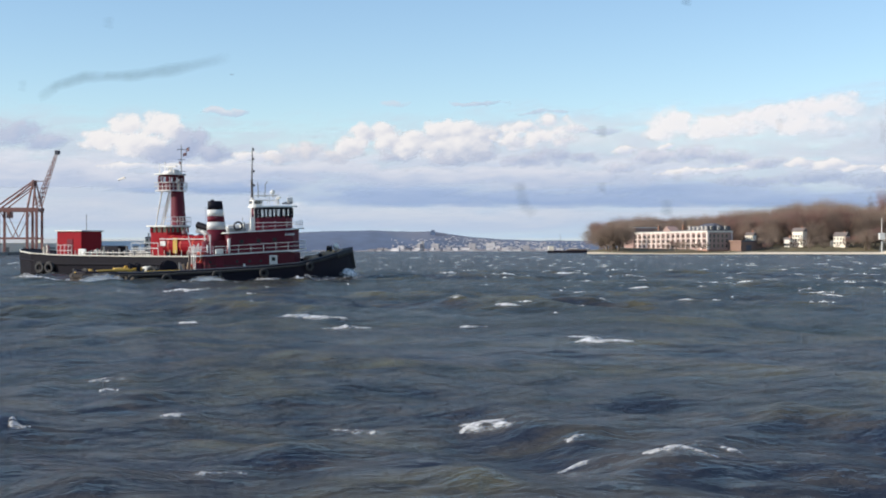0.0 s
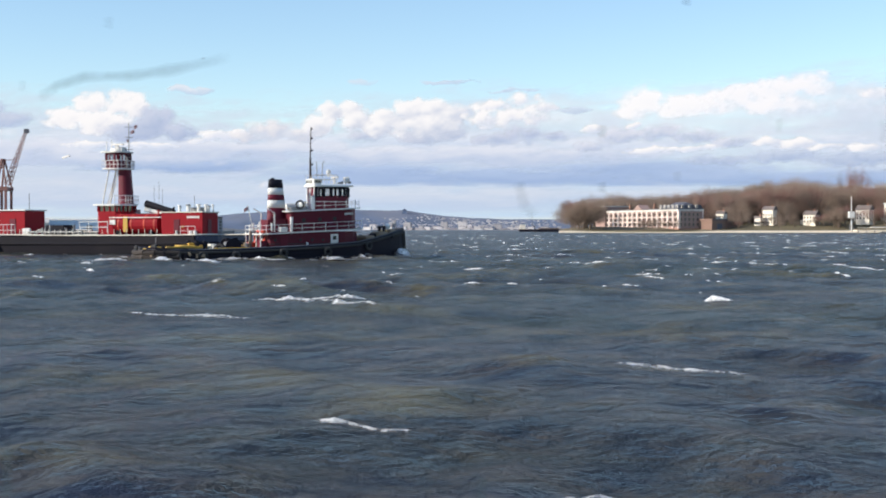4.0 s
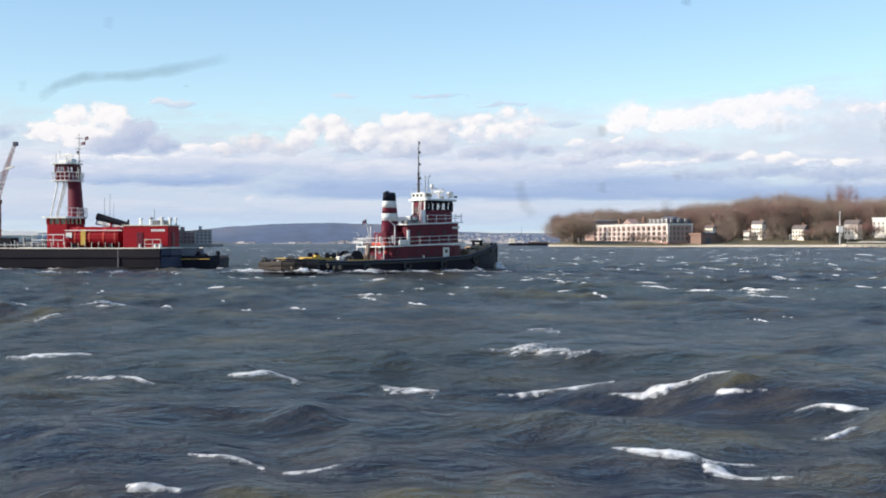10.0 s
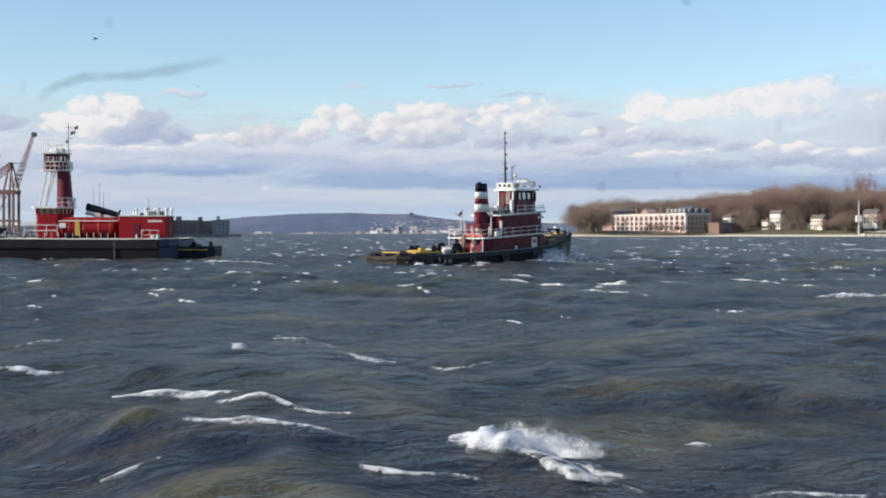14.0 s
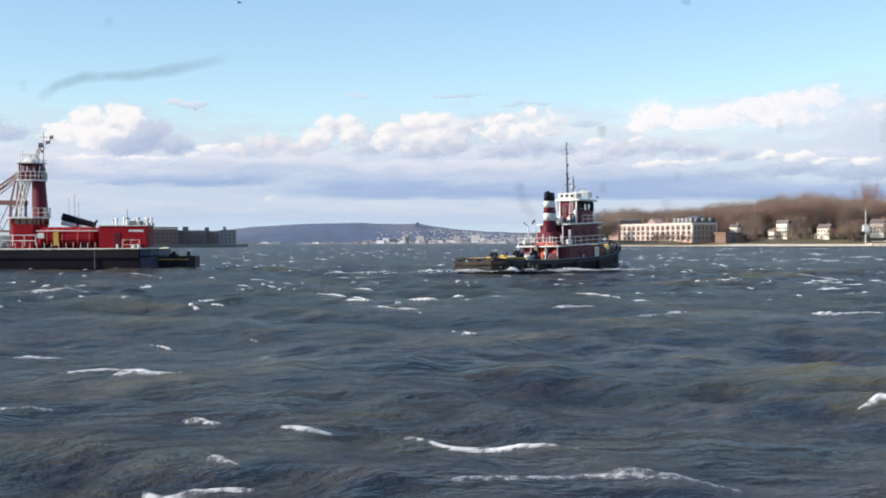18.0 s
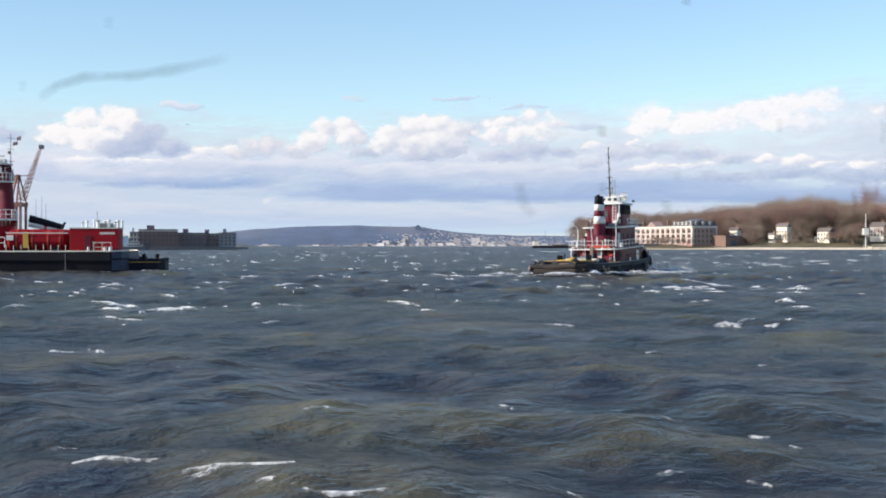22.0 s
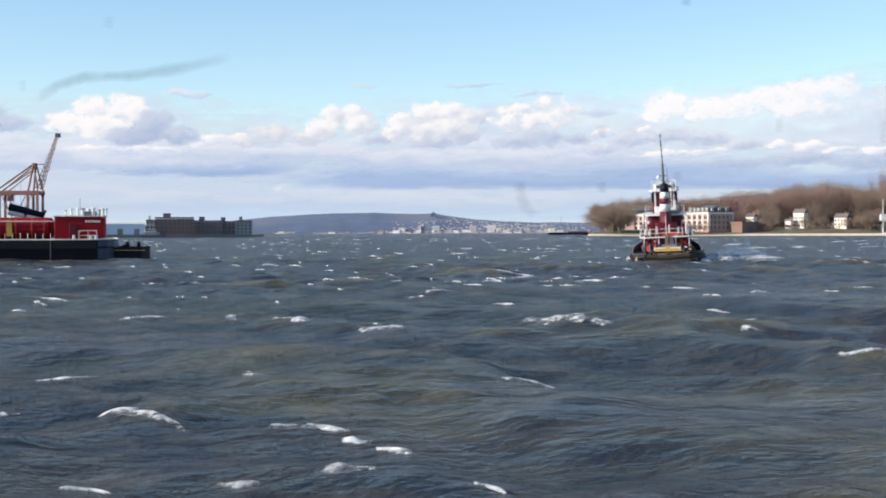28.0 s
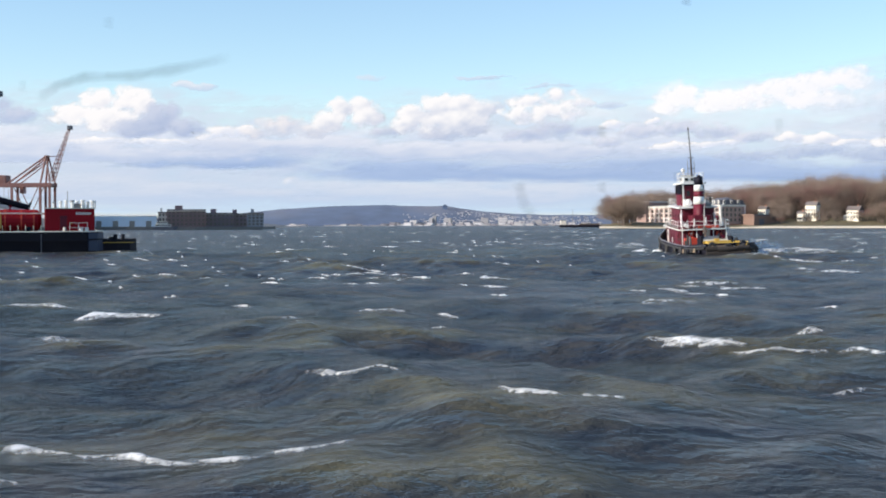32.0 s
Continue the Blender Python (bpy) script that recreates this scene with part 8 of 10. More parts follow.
whitecap(21, -2.6, 22.6, 1.08, 0.17, 0.05, -8, 0.5)
whitecap(21, 8.8, 28.2, 1.06, 0.28, 0.05, -30, 0.6)
whitecap(21, 19.0, 94.0, 4.00, 1.00, 0.28, -30, 0.8)
whitecap(21, 17.0, 55.4, 3.12, 1.00, 0.10, -58, 0.6)
whitecap(21, -18.5, 157.4, 3.91, 1.00, 0.37, -30, 0.9)
whitecap(21, 25.4, 102.8, 2.26, 1.00, 0.19, -30, 0.9)
whitecap(21, 2.5, 16.7, 0.79, 0.16, 0.05, -8, 0.5)
whitecap(22, -15.2, 72.1, 1.23, 1.00, 0.26, -30, 0.95)
whitecap(22, -12.5, 65.1, 2.83, 1.00, 0.13, -42, 0.95)
whitecap(22, -4.5, 19.8, 1.97, 0.22, 0.06, -21, 0.7)
whitecap(22, -2.5, 18.2, 1.81, 0.16, 0.05, -22, 0.85)
whitecap(22, -1.0, 16.0, 1.05, 0.16, 0.05, -17, 0.9)
whitecap(22, -5.9, 22.9, 0.36, 0.30, 0.07, -45, 0.6)
whitecap(22, 19.8, 76.2, 1.36, 1.00, 0.32, -30, 1)
whitecap(22, 14.8, 92.4, 1.42, 1.00, 0.19, -30, 1)
whitecap(22, 18.8, 102.1, 3.97, 1.00, 0.18, -30, 0.9)
whitecap(22, 5.5, 55.2, 1.16, 0.99, 0.10, 12, 0.7)
whitecap(22, 11.9, 55.5, 1.84, 1.00, 0.13, 12, 0.6)
whitecap(22, -11.2, 110.8, 1.84, 1.00, 0.19, -30, 0.9)
whitecap(22, 13.0, 54.1, 0.62, 0.66, 0.06, -39, 0.8)
whitecap(22, -1.8, 24.4, 0.81, 0.19, 0.05, 12, 0.6)
whitecap(22, 1.5, 27.0, 0.59, 0.23, 0.05, -31, 0.6)
whitecap(22, 5.6, 23.7, 0.38, 0.22, 0.05, -11, 0.7)
whitecap(22, 5.8, 21.8, 0.36, 0.22, 0.05, -58, 0.6)
whitecap(22, -2.9, 18.0, 0.38, 0.16, 0.05, -32, 0.6)
whitecap(22, -2.0, 16.8, 0.35, 0.16, 0.05, -32, 0.7)
whitecap(22, 4.5, 19.1, 0.41, 0.16, 0.05, -34, 0.6)
whitecap(22, -31.5, 114.2, 2.32, 1.00, 0.21, -30, 0.9)
whitecap(22, -24.2, 107.8, 2.31, 1.00, 0.16, -30, 0.8)
whitecap(22, -20.4, 69.3, 1.31, 1.00, 0.08, -30, 0.7)
whitecap(22, -10.8, 41.9, 0.79, 0.40, 0.05, -36, 0.7)
whitecap(22, 6.9, 43.1, 0.54, 0.41, 0.05, -25, 0.6)
whitecap(22, 8.6, 36.1, 0.39, 0.29, 0.05, -0, 0.6)
whitecap(22, -6.6, 57.6, 0.60, 0.72, 0.07, -47, 0.7)
whitecap(22, 1.9, 17.5, 0.45, 0.16, 0.05, -0, 0.5)
whitecap(22, 0.6, 15.8, 0.77, 0.16, 0.05, 12, 0.4)
whitecap(22, 3.3, 19.3, 0.41, 0.16, 0.05, -15, 0.5)
whitecap(23, 1.7, 20.5, 1.18, 0.41, 0.11, -50, 1)
whitecap(23, 2.1, 18.9, 1.48, 0.39, 0.11, -48, 1)
sea_spray(23, 2.1, 18.9, 1.19, 0.12, -48)
whitecap(23, 3.2, 18.9, 1.70, 0.20, 0.06, -55, 0.8)
whitecap(23, -16.2, 63.0, 4.58, 1.00, 0.30, -52, 1)
whitecap(23, -4.0, 29.4, 1.02, 0.38, 0.07, -27, 0.8)
whitecap(23, 2.5, 26.6, 3.83, 0.39, 0.08, -47, 0.8)
whitecap(23, 4.9, 24.2, 1.08, 0.20, 0.05, -20, 0.9)
whitecap(23, 0.5, 57.6, 2.72, 1.00, 0.17, -58, 0.8)
whitecap(23, 8.6, 64.8, 1.10, 1.00, 0.15, 12, 0.9)
whitecap(23, 8.3, 72.6, 2.78, 1.00, 0.17, -30, 0.7)
whitecap(23, 17.3, 72.7, 1.43, 1.00, 0.13, -30, 0.8)
whitecap(23, -15.3, 79.0, 2.16, 1.00, 0.19, -30, 0.9)
whitecap(23, -21.6, 112.3, 4.38, 1.00, 0.27, -30, 0.9)
whitecap(23, -0.4, 29.5, 0.92, 0.28, 0.05, -33, 0.7)
whitecap(23, -0.6, 20.2, 0.74, 0.16, 0.05, -11, 0.6)
whitecap(23, 11.3, 51.2, 1.00, 1.00, 0.12, -58, 0.6)
whitecap(23, -4.8, 16.3, 0.45, 0.16, 0.05, 10, 0.5)
whitecap(23, 23.1, 97.8, 3.47, 1.00, 0.18, -30, 0.8)
whitecap(23, 9.9, 174.7, 12.00, 1.00, 0.31, -30, 0.7)
whitecap(23, 6.8, 34.1, 1.28, 0.26, 0.05, -33, 0.5)
whitecap(24, -17.8, 61.2, 9.43, 1.00, 0.30, -58, 1)
whitecap(24, 16.2, 54.7, 3.30, 1.00, 0.20, -34, 1)
whitecap(24, 13.6, 44.0, 1.50, 0.92, 0.11, -44, 0.8)
whitecap(24, 10.1, 61.9, 1.36, 1.00, 0.18, -58, 1)
whitecap(24, -2.3, 57.3, 2.84, 1.00, 0.13, -43, 0.8)
whitecap(24, 1.2, 47.9, 2.43, 1.00, 0.11, -33, 0.8)
whitecap(24, -2.3, 43.6, 3.89, 0.62, 0.08, -58, 0.5)
whitecap(24, 0.7, 24.8, 3.18, 0.47, 0.10, -48, 0.95)
whitecap(24, 1.6, 19.5, 2.67, 0.29, 0.08, -23, 0.95)
whitecap(24, 3.3, 18.6, 1.75, 0.16, 0.05, -52, 0.8)
whitecap(24, -0.9, 18.7, 0.37, 0.27, 0.08, -36, 0.6)
whitecap(24, -2.7, 18.3, 0.68, 0.16, 0.05, -20, 0.7)
whitecap(24, -5.9, 20.9, 0.55, 0.16, 0.05, -16, 0.8)
whitecap(24, 11.2, 74.8, 2.32, 1.00, 0.13, -30, 0.9)
whitecap(24, -0.9, 27.1, 0.46, 0.24, 0.05, -33, 0.6)
whitecap(24, -3.0, 26.3, 0.51, 0.23, 0.05, -23, 0.6)
whitecap(24, -4.7, 19.8, 0.42, 0.16, 0.05, -19, 0.5)
whitecap(24, 2.6, 21.2, 0.45, 0.20, 0.05, -1, 0.5)
whitecap(24, -9.7, 37.3, 1.32, 0.48, 0.07, -19, 0.5)
whitecap(24, 24.4, 89.1, 3.01, 1.00, 0.16, -30, 0.9)
whitecap(24, -2.1, 16.9, 0.41, 0.16, 0.05, -37, 0.7)
whitecap(24, 18.2, 74.3, 2.95, 1.00, 0.13, -30, 0.7)
whitecap(25, 6.5, 59.9, 1.12, 1.00, 0.38, -3, 1)
sea_spray(25, 6.5, 59.9, 0.90, 0.43, -3)
whitecap(25, 8.1, 59.8, 3.29, 1.00, 0.38, -51, 1)
sea_spray(25, 8.1, 59.8, 2.63, 0.43, -51)
whitecap(25, 5.4, 61.6, 1.63, 1.00, 0.09, 12, 0.8)
whitecap(25, 10.9, 56.5, 2.75, 1.00, 0.12, -42, 0.95)
whitecap(25, 12.4, 53.6, 2.24, 0.81, 0.08, 12, 0.8)
whitecap(25, -15.6, 60.0, 1.08, 1.00, 0.14, 12, 0.7)
whitecap(25, -13.0, 58.8, 8.12, 1.00, 0.16, -56, 0.95)
whitecap(25, 7.8, 44.4, 1.35, 0.65, 0.08, -26, 0.9)
whitecap(25, 6.5, 44.3, 1.33, 0.32, 0.05, -2, 0.6)
whitecap(25, 0.4, 93.2, 1.38, 1.00, 0.27, -30, 0.9)
whitecap(25, 0.1, 69.3, 0.67, 1.00, 0.12, -3, 0.9)
whitecap(25, -11.3, 126.1, 7.04, 1.00, 0.29, -30, 0.95)
whitecap(25, -20.5, 138.4, 4.89, 1.00, 0.28, -30, 0.9)
whitecap(25, -21.1, 166.3, 3.30, 1.00, 0.44, -30, 0.9)
whitecap(25, 12.5, 89.4, 1.40, 1.00, 0.21, -30, 0.9)
whitecap(25, 5.4, 27.2, 1.32, 0.37, 0.07, -10, 0.95)
whitecap(25, 4.6, 28.0, 0.94, 0.17, 0.05, -58, 0.7)
whitecap(25, -9.3, 37.7, 0.93, 0.49, 0.07, -2, 0.8)
whitecap(25, -3.4, 36.5, 0.77, 0.43, 0.06, -26, 0.8)
whitecap(25, -3.6, 30.7, 0.45, 0.31, 0.05, -20, 0.7)
whitecap(25, 3.1, 29.1, 0.35, 0.27, 0.05, -23, 0.8)
whitecap(25, 1.7, 19.1, 0.98, 0.59, 0.17, -48, 0.5)
whitecap(25, 2.7, 17.8, 1.20, 0.16, 0.05, -11, 0.7)
whitecap(25, -4.4, 52.5, 1.55, 1.00, 0.12, -58, 0.6)
whitecap(25, 11.3, 42.6, 0.61, 0.63, 0.08, -2, 0.8)
whitecap(25, 13.0, 44.7, 0.80, 0.58, 0.07, -50, 0.8)
whitecap(25, 12.8, 41.6, 0.35, 0.61, 0.08, -58, 0.7)
whitecap(25, -1.8, 50.1, 0.86, 0.68, 0.07, -3, 0.7)
whitecap(25, 0.3, 46.3, 3.42, 0.46, 0.05, -58, 0.5)
whitecap(25, 7.7, 31.9, 0.76, 0.23, 0.05, 12, 0.5)
whitecap(25, -2.6, 19.3, 0.35, 0.16, 0.05, -17, 0.7)
whitecap(25, -4.9, 16.9, 0.73, 0.16, 0.05, -16, 0.4)
whitecap(26.1, -4.8, 58.1, 6.69, 0.50, 0.18, -36, 0.9)
whitecap(26.1, 0.2, 21.6, 2.48, 0.34, 0.14, -35, 0.75)
whitecap(26.1, 1.7, 17.6, 1.98, 0.30, 0.14, -31, 0.75)
whitecap(26.1, -0.7, 17.7, 1.74, 0.28, 0.12, -29, 0.75)
whitecap(26.1, -0.2, 51.0, 6.70, 0.50, 0.18, -37, 0.9)
whitecap(26.9, -0.6, 51.1, 7.25, 0.50, 0.13, -35, 0.75)
whitecap(26.9, 10.7, 39.1, 2.92, 0.37, 0.16, -41, 0.75)
whitecap(26.9, -3.8, 16.6, 1.08, 0.23, 0.14, -25, 0.75)
whitecap(26.9, -4.5, 28.2, 1.49, 0.26, 0.13, -32, 0.75)
whitecap(26.9, 3.1, 21.0, 1.91, 0.29, 0.12, -36, 0.75)
whitecap(28, -5.4, 47.1, 1.76, 1.00, 0.17, -25, 1)
whitecap(28, -7.2, 49.4, 1.27, 0.81, 0.09, -37, 0.8)
whitecap(28, 3.9, 48.4, 5.17, 1.00, 0.23, -56, 0.6)
whitecap(28, -2.2, 43.8, 1.87, 0.83, 0.10, -40, 0.6)
whitecap(28, -5.3, 23.8, 1.98, 0.39, 0.09, -56, 0.8)
whitecap(28, -4.5, 23.2, 1.51, 0.24, 0.06, -52, 0.7)
whitecap(28, -2.2, 22.9, 1.48, 0.46, 0.11, -17, 0.95)
whitecap(28, -1.4, 21.9, 0.62, 0.31, 0.08, -24, 0.8)
whitecap(28, -8.3, 30.7, 1.40, 0.44, 0.07, 9, 0.8)
whitecap(28, -1.2, 18.1, 0.71, 0.43, 0.13, -43, 0.5)
whitecap(28, -2.6, 17.6, 0.72, 0.27, 0.08, -36, 0.6)
whitecap(28, -4.3, 17.0, 0.77, 0.17, 0.05, -19, 0.9)
whitecap(28, -0.7, 20.7, 1.34, 0.19, 0.05, -57, 0.7)
whitecap(28, 1.8, 28.9, 1.53, 0.36, 0.07, -29, 0.6)
whitecap(28, 9.7, 104.8, 2.20, 1.00, 0.25, -30, 1)
whitecap(28, -0.4, 71.5, 1.13, 1.00, 0.13, -30, 0.9)
whitecap(28, 10.0, 33.2, 1.22, 0.65, 0.10, -41, 0.95)
whitecap(28, -11.0, 49.4, 1.69, 0.83, 0.09, -27, 0.6)
whitecap(28, 0.6, 16.7, 0.61, 0.16, 0.05, -58, 0.8)
whitecap(28, 15.9, 72.0, 1.06, 1.00, 0.13, -30, 0.9)
whitecap(28, -4.1, 29.9, 1.36, 0.30, 0.05, -58, 0.5)
whitecap(28, -7.5, 24.2, 0.35, 0.28, 0.06, 12, 0.5)
whitecap(28, 9.5, 44.7, 0.85, 0.45, 0.05, -41, 0.6)
whitecap(29, -0.3, 57.5, 2.67, 1.00, 0.27, -43, 1)
whitecap(29, 2.3, 54.9, 6.12, 1.00, 0.13, -57, 0.9)
whitecap(29, -9.5, 47.2, 3.07, 1.00, 0.17, -41, 0.95)
whitecap(29, -7.4, 44.2, 3.11, 0.65, 0.08, -50, 0.7)
whitecap(29, 7.9, 45.2, 4.19, 1.00, 0.13, -27, 0.95)
whitecap(29, 4.7, 37.7, 1.89, 0.62, 0.09, 12, 0.7)
whitecap(29, 2.9, 37.5, 0.62, 0.61, 0.09, -44, 0.7)
whitecap(29, -0.6, 35.5, 1.14, 0.55, 0.08, -37, 0.7)
whitecap(29, -3.3, 22.1, 3.19, 0.38, 0.09, -14, 0.95)
whitecap(29, -5.4, 21.7, 0.60, 0.32, 0.08, 12, 0.95)
whitecap(29, -6.4, 21.7, 0.65, 0.17, 0.05, -0, 0.9)
whitecap(29, -3.9, 20.7, 0.91, 0.29, 0.07, -38, 0.9)
whitecap(29, -2.5, 18.7, 0.90, 0.31, 0.09, -52, 1)
whitecap(29, -2.2, 17.9, 0.66, 0.35, 0.11, -0, 1)
sea_spray(29, -2.2, 17.9, 0.53, 0.12, -0)
whitecap(29, -1.5, 21.1, 0.98, 0.29, 0.07, 12, 0.6)
whitecap(29, -9.1, 30.9, 2.42, 0.45, 0.08, -34, 0.5)
whitecap(29, 9.2, 31.3, 1.48, 0.46, 0.08, -1, 0.7)
whitecap(29, 14.6, 48.3, 1.45, 1.00, 0.12, 12, 0.8)
whitecap(29, -19.7, 122.5, 2.73, 1.00, 0.36, -30, 1)
whitecap(29, -4.3, 90.4, 1.59, 1.00, 0.16, -30, 0.9)
whitecap(29, 17.3, 60.6, 0.93, 1.00, 0.15, -58, 0.9)
whitecap(29, -0.5, 21.8, 0.52, 0.26, 0.06, -16, 0.5)
whitecap(29, 3.1, 18.5, 0.50, 0.16, 0.05, -13, 0.4)
whitecap(29, -31.5, 159.3, 2.40, 1.00, 0.28, -30, 0.9)
whitecap(30, -5.5, 18.9, 1.51, 0.34, 0.09, -29, 0.95)
whitecap(30, -4.1, 16.9, 0.65, 0.52, 0.16, -1, 1)
sea_spray(30, -4.1, 16.9, 0.52, 0.18, -1)
whitecap(30, -3.5, 19.7, 0.74, 0.35, 0.09, 12, 0.7)
whitecap(30, -2.4, 20.9, 1.84, 0.38, 0.10, 12, 0.7)
whitecap(30, -1.3, 20.8, 2.22, 0.33, 0.09, -31, 0.95)
whitecap(30, 0.5, 17.9, 1.99, 0.35, 0.10, -57, 0.85)
whitecap(30, -0.2, 21.6, 2.87, 0.20, 0.05, -58, 0.5)
whitecap(30, 11.0, 38.3, 2.44, 1.00, 0.28, -52, 1)
sea_spray(30, 11.0, 38.3, 1.95, 0.31, -52)
whitecap(30, 12.2, 67.1, 4.68, 1.00, 0.20, -39, 1)
whitecap(30, 1.2, 35.5, 2.94, 0.69, 0.10, -26, 1)
whitecap(30, 2.9, 32.4, 1.08, 0.57, 0.10, -19, 1)
whitecap(30, -2.4, 50.6, 1.74, 1.00, 0.12, -29, 0.9)
whitecap(30, 0.5, 54.7, 2.28, 1.00, 0.19, -49, 1)
whitecap(30, 2.2, 50.1, 2.58, 0.82, 0.09, -39, 0.8)
whitecap(30, -11.8, 47.1, 10.92, 1.00, 0.14, -58, 0.8)
whitecap(30, 5.8, 51.1, 2.35, 0.86, 0.09, -58, 0.8)
whitecap(30, 14.3, 56.9, 1.52, 1.00, 0.10, -58, 0.8)
whitecap(30, -1.9, 33.3, 1.65, 0.36, 0.06, -43, 0.9)
whitecap(30, -4.8, 27.5, 1.81, 0.34, 0.07, -24, 0.6)
whitecap(30, -5.9, 22.8, 0.45, 0.24, 0.06, -19, 0.6)
whitecap(30, -5.4, 59.9, 1.37, 1.00, 0.11, -50, 0.8)
whitecap(30, 2.4, 30.1, 1.06, 0.30, 0.05, -26, 0.5)
whitecap(30, -17.8, 59.8, 2.51, 1.00, 0.11, -46, 0.6)
whitecap(30, 60.8, 206.1, 0.35, 1.00, 0.38, -30, 1)
whitecap(31, -5.0, 21.5, 1.36, 0.52, 0.13, -56, 1)
sea_spray(31, -5.0, 21.5, 1.09, 0.14, -56)
whitecap(31, -4.0, 19.6, 1.49, 0.51, 0.14, -8, 1)
sea_spray(31, -4.0, 19.6, 1.19, 0.15, -8)
whitecap(31, -2.9, 19.2, 1.40, 0.24, 0.07, -50, 0.9)
whitecap(31, -1.8, 17.3, 0.78, 0.23, 0.07, -43, 0.85)
whitecap(31, -4.6, 16.1, 0.53, 0.24, 0.08, 12, 0.8)
whitecap(31, -4.3, 16.5, 0.42, 0.16, 0.05, 12, 0.7)
whitecap(31, -1.2, 46.1, 1.52, 1.00, 0.16, 12, 1)
whitecap(31, 0.4, 44.7, 1.22, 0.75, 0.09, -33, 0.9)
whitecap(31, 8.3, 36.6, 2.28, 1.00, 0.33, -11, 1)
sea_spray(31, 8.3, 36.6, 1.82, 0.36, -11)
whitecap(31, 9.6, 34.8, 1.40, 0.98, 0.15, -22, 1)
whitecap(31, 10.1, 33.6, 0.42, 0.40, 0.06, -1, 0.9)
whitecap(31, 1.0, 19.0, 1.33, 0.39, 0.11, -24, 0.8)
whitecap(31, 3.2, 27.0, 0.70, 0.32, 0.06, -20, 0.9)
whitecap(31, -0.2, 28.0, 0.86, 0.34, 0.06, -28, 0.9)
whitecap(31, 1.0, 33.4, 0.55, 0.36, 0.06, -38, 0.9)
whitecap(31, 10.5, 82.9, 1.78, 1.00, 0.17, -30, 1)
whitecap(31, 8.7, 65.6, 1.73, 1.00, 0.10, -49, 1)
whitecap(31, -6.7, 47.3, 2.54, 0.98, 0.11, -44, 0.9)
whitecap(31, -8.8, 48.0, 0.90, 0.77, 0.08, -20, 0.8)
whitecap(31, -4.2, 48.0, 0.89, 1.00, 0.11, -55, 0.9)
whitecap(31, -6.4, 54.6, 0.62, 0.65, 0.06, -41, 0.8)
whitecap(31, -0.3, 61.1, 1.52, 1.00, 0.09, -45, 0.9)
whitecap(31, -4.6, 80.3, 2.35, 1.00, 0.19, -30, 0.6)
whitecap(31, 10.1, 177.1, 3.24, 1.00, 0.31, -30, 0.9)
whitecap(31, 11.2, 54.2, 0.56, 0.82, 0.08, -47, 0.8)
whitecap(31, 1.6, 26.9, 0.42, 0.20, 0.05, -33, 0.6)
whitecap(31, 4.1, 22.7, 1.37, 0.29, 0.07, -58, 0.35)
whitecap(31, -17.5, 57.4, 1.00, 0.77, 0.07, -58, 0.8)
whitecap(31, -20.9, 65.6, 0.72, 1.00, 0.10, -2, 0.8)
whitecap(31, 1.6, 46.2, 1.18, 0.57, 0.07, -33, 0.6)
whitecap(31, -2.1, 19.6, 1.08, 0.17, 0.05, -19, 0.5)
whitecap(31, 6.0, 39.5, 0.63, 0.68, 0.09, -23, 0.5)
whitecap(31, -17.8, 62.1, 0.82, 0.89, 0.07, -2, 0.8)
whitecap(31, -26.9, 88.7, 2.66, 1.00, 0.21, -30, 0.6)
whitecap(31, 55.8, 190.7, 3.62, 1.00, 0.35, -30, 0.9)
whitecap(32, -6.1, 20.4, 1.57, 0.39, 0.10, -28, 0.85)
whitecap(32, -4.3, 19.3, 2.56, 0.30, 0.08, -24, 0.8)
whitecap(32, -3.2, 19.2, 1.29, 0.25, 0.07, 12, 0.8)
whitecap(32, -2.1, 19.7, 1.36, 0.17, 0.05, 12, 0.6)
whitecap(32, -5.6, 17.4, 0.61, 0.25, 0.07, -52, 0.7)
whitecap(32, -11.6, 47.5, 2.97, 1.00, 0.14, -26, 0.95)
whitecap(32, -15.3, 50.2, 3.28, 1.00, 0.12, -30, 0.8)
whitecap(32, -2.8, 51.0, 1.96, 1.00, 0.15, 12, 0.6)
whitecap(32, -2.0, 27.7, 2.62, 0.33, 0.07, -29, 0.7)
whitecap(32, 1.2, 23.6, 1.99, 0.30, 0.07, -58, 0.8)
whitecap(32, 2.5, 23.5, 0.82, 0.18, 0.05, -26, 0.7)
whitecap(32, 6.0, 34.9, 2.75, 0.81, 0.12, -58, 0.85)
whitecap(32, 7.6, 33.1, 2.42, 0.50, 0.08, -26, 0.8)
whitecap(32, 9.3, 32.1, 1.23, 0.36, 0.06, -33, 0.7)
whitecap(32, 10.5, 64.5, 3.39, 1.00, 0.15, -45, 0.9)
whitecap(32, 2.0, 79.4, 2.41, 1.00, 0.19, -30, 0.95)
whitecap(32, 12.7, 71.8, 3.06, 1.00, 0.13, -30, 0.9)
whitecap(32, 7.5, 27.5, 1.91, 0.26, 0.05, -0, 0.6)
whitecap(32, 8.2, 55.5, 3.17, 1.00, 0.10, -34, 0.5)
whitecap(32, 9.8, 39.3, 0.93, 0.53, 0.07, -33, 0.6)
whitecap(32, -4.7, 41.2, 2.49, 0.75, 0.10, -45, 0.4)
whitecap(32, -10.0, 35.2, 2.40, 0.43, 0.06, -42, 0.5)
whitecap(32, 24.6, 91.6, 4.02, 1.00, 0.17, -30, 0.8)
whitecap(32, 14.1, 69.1, 2.43, 1.00, 0.12, -30, 0.8)


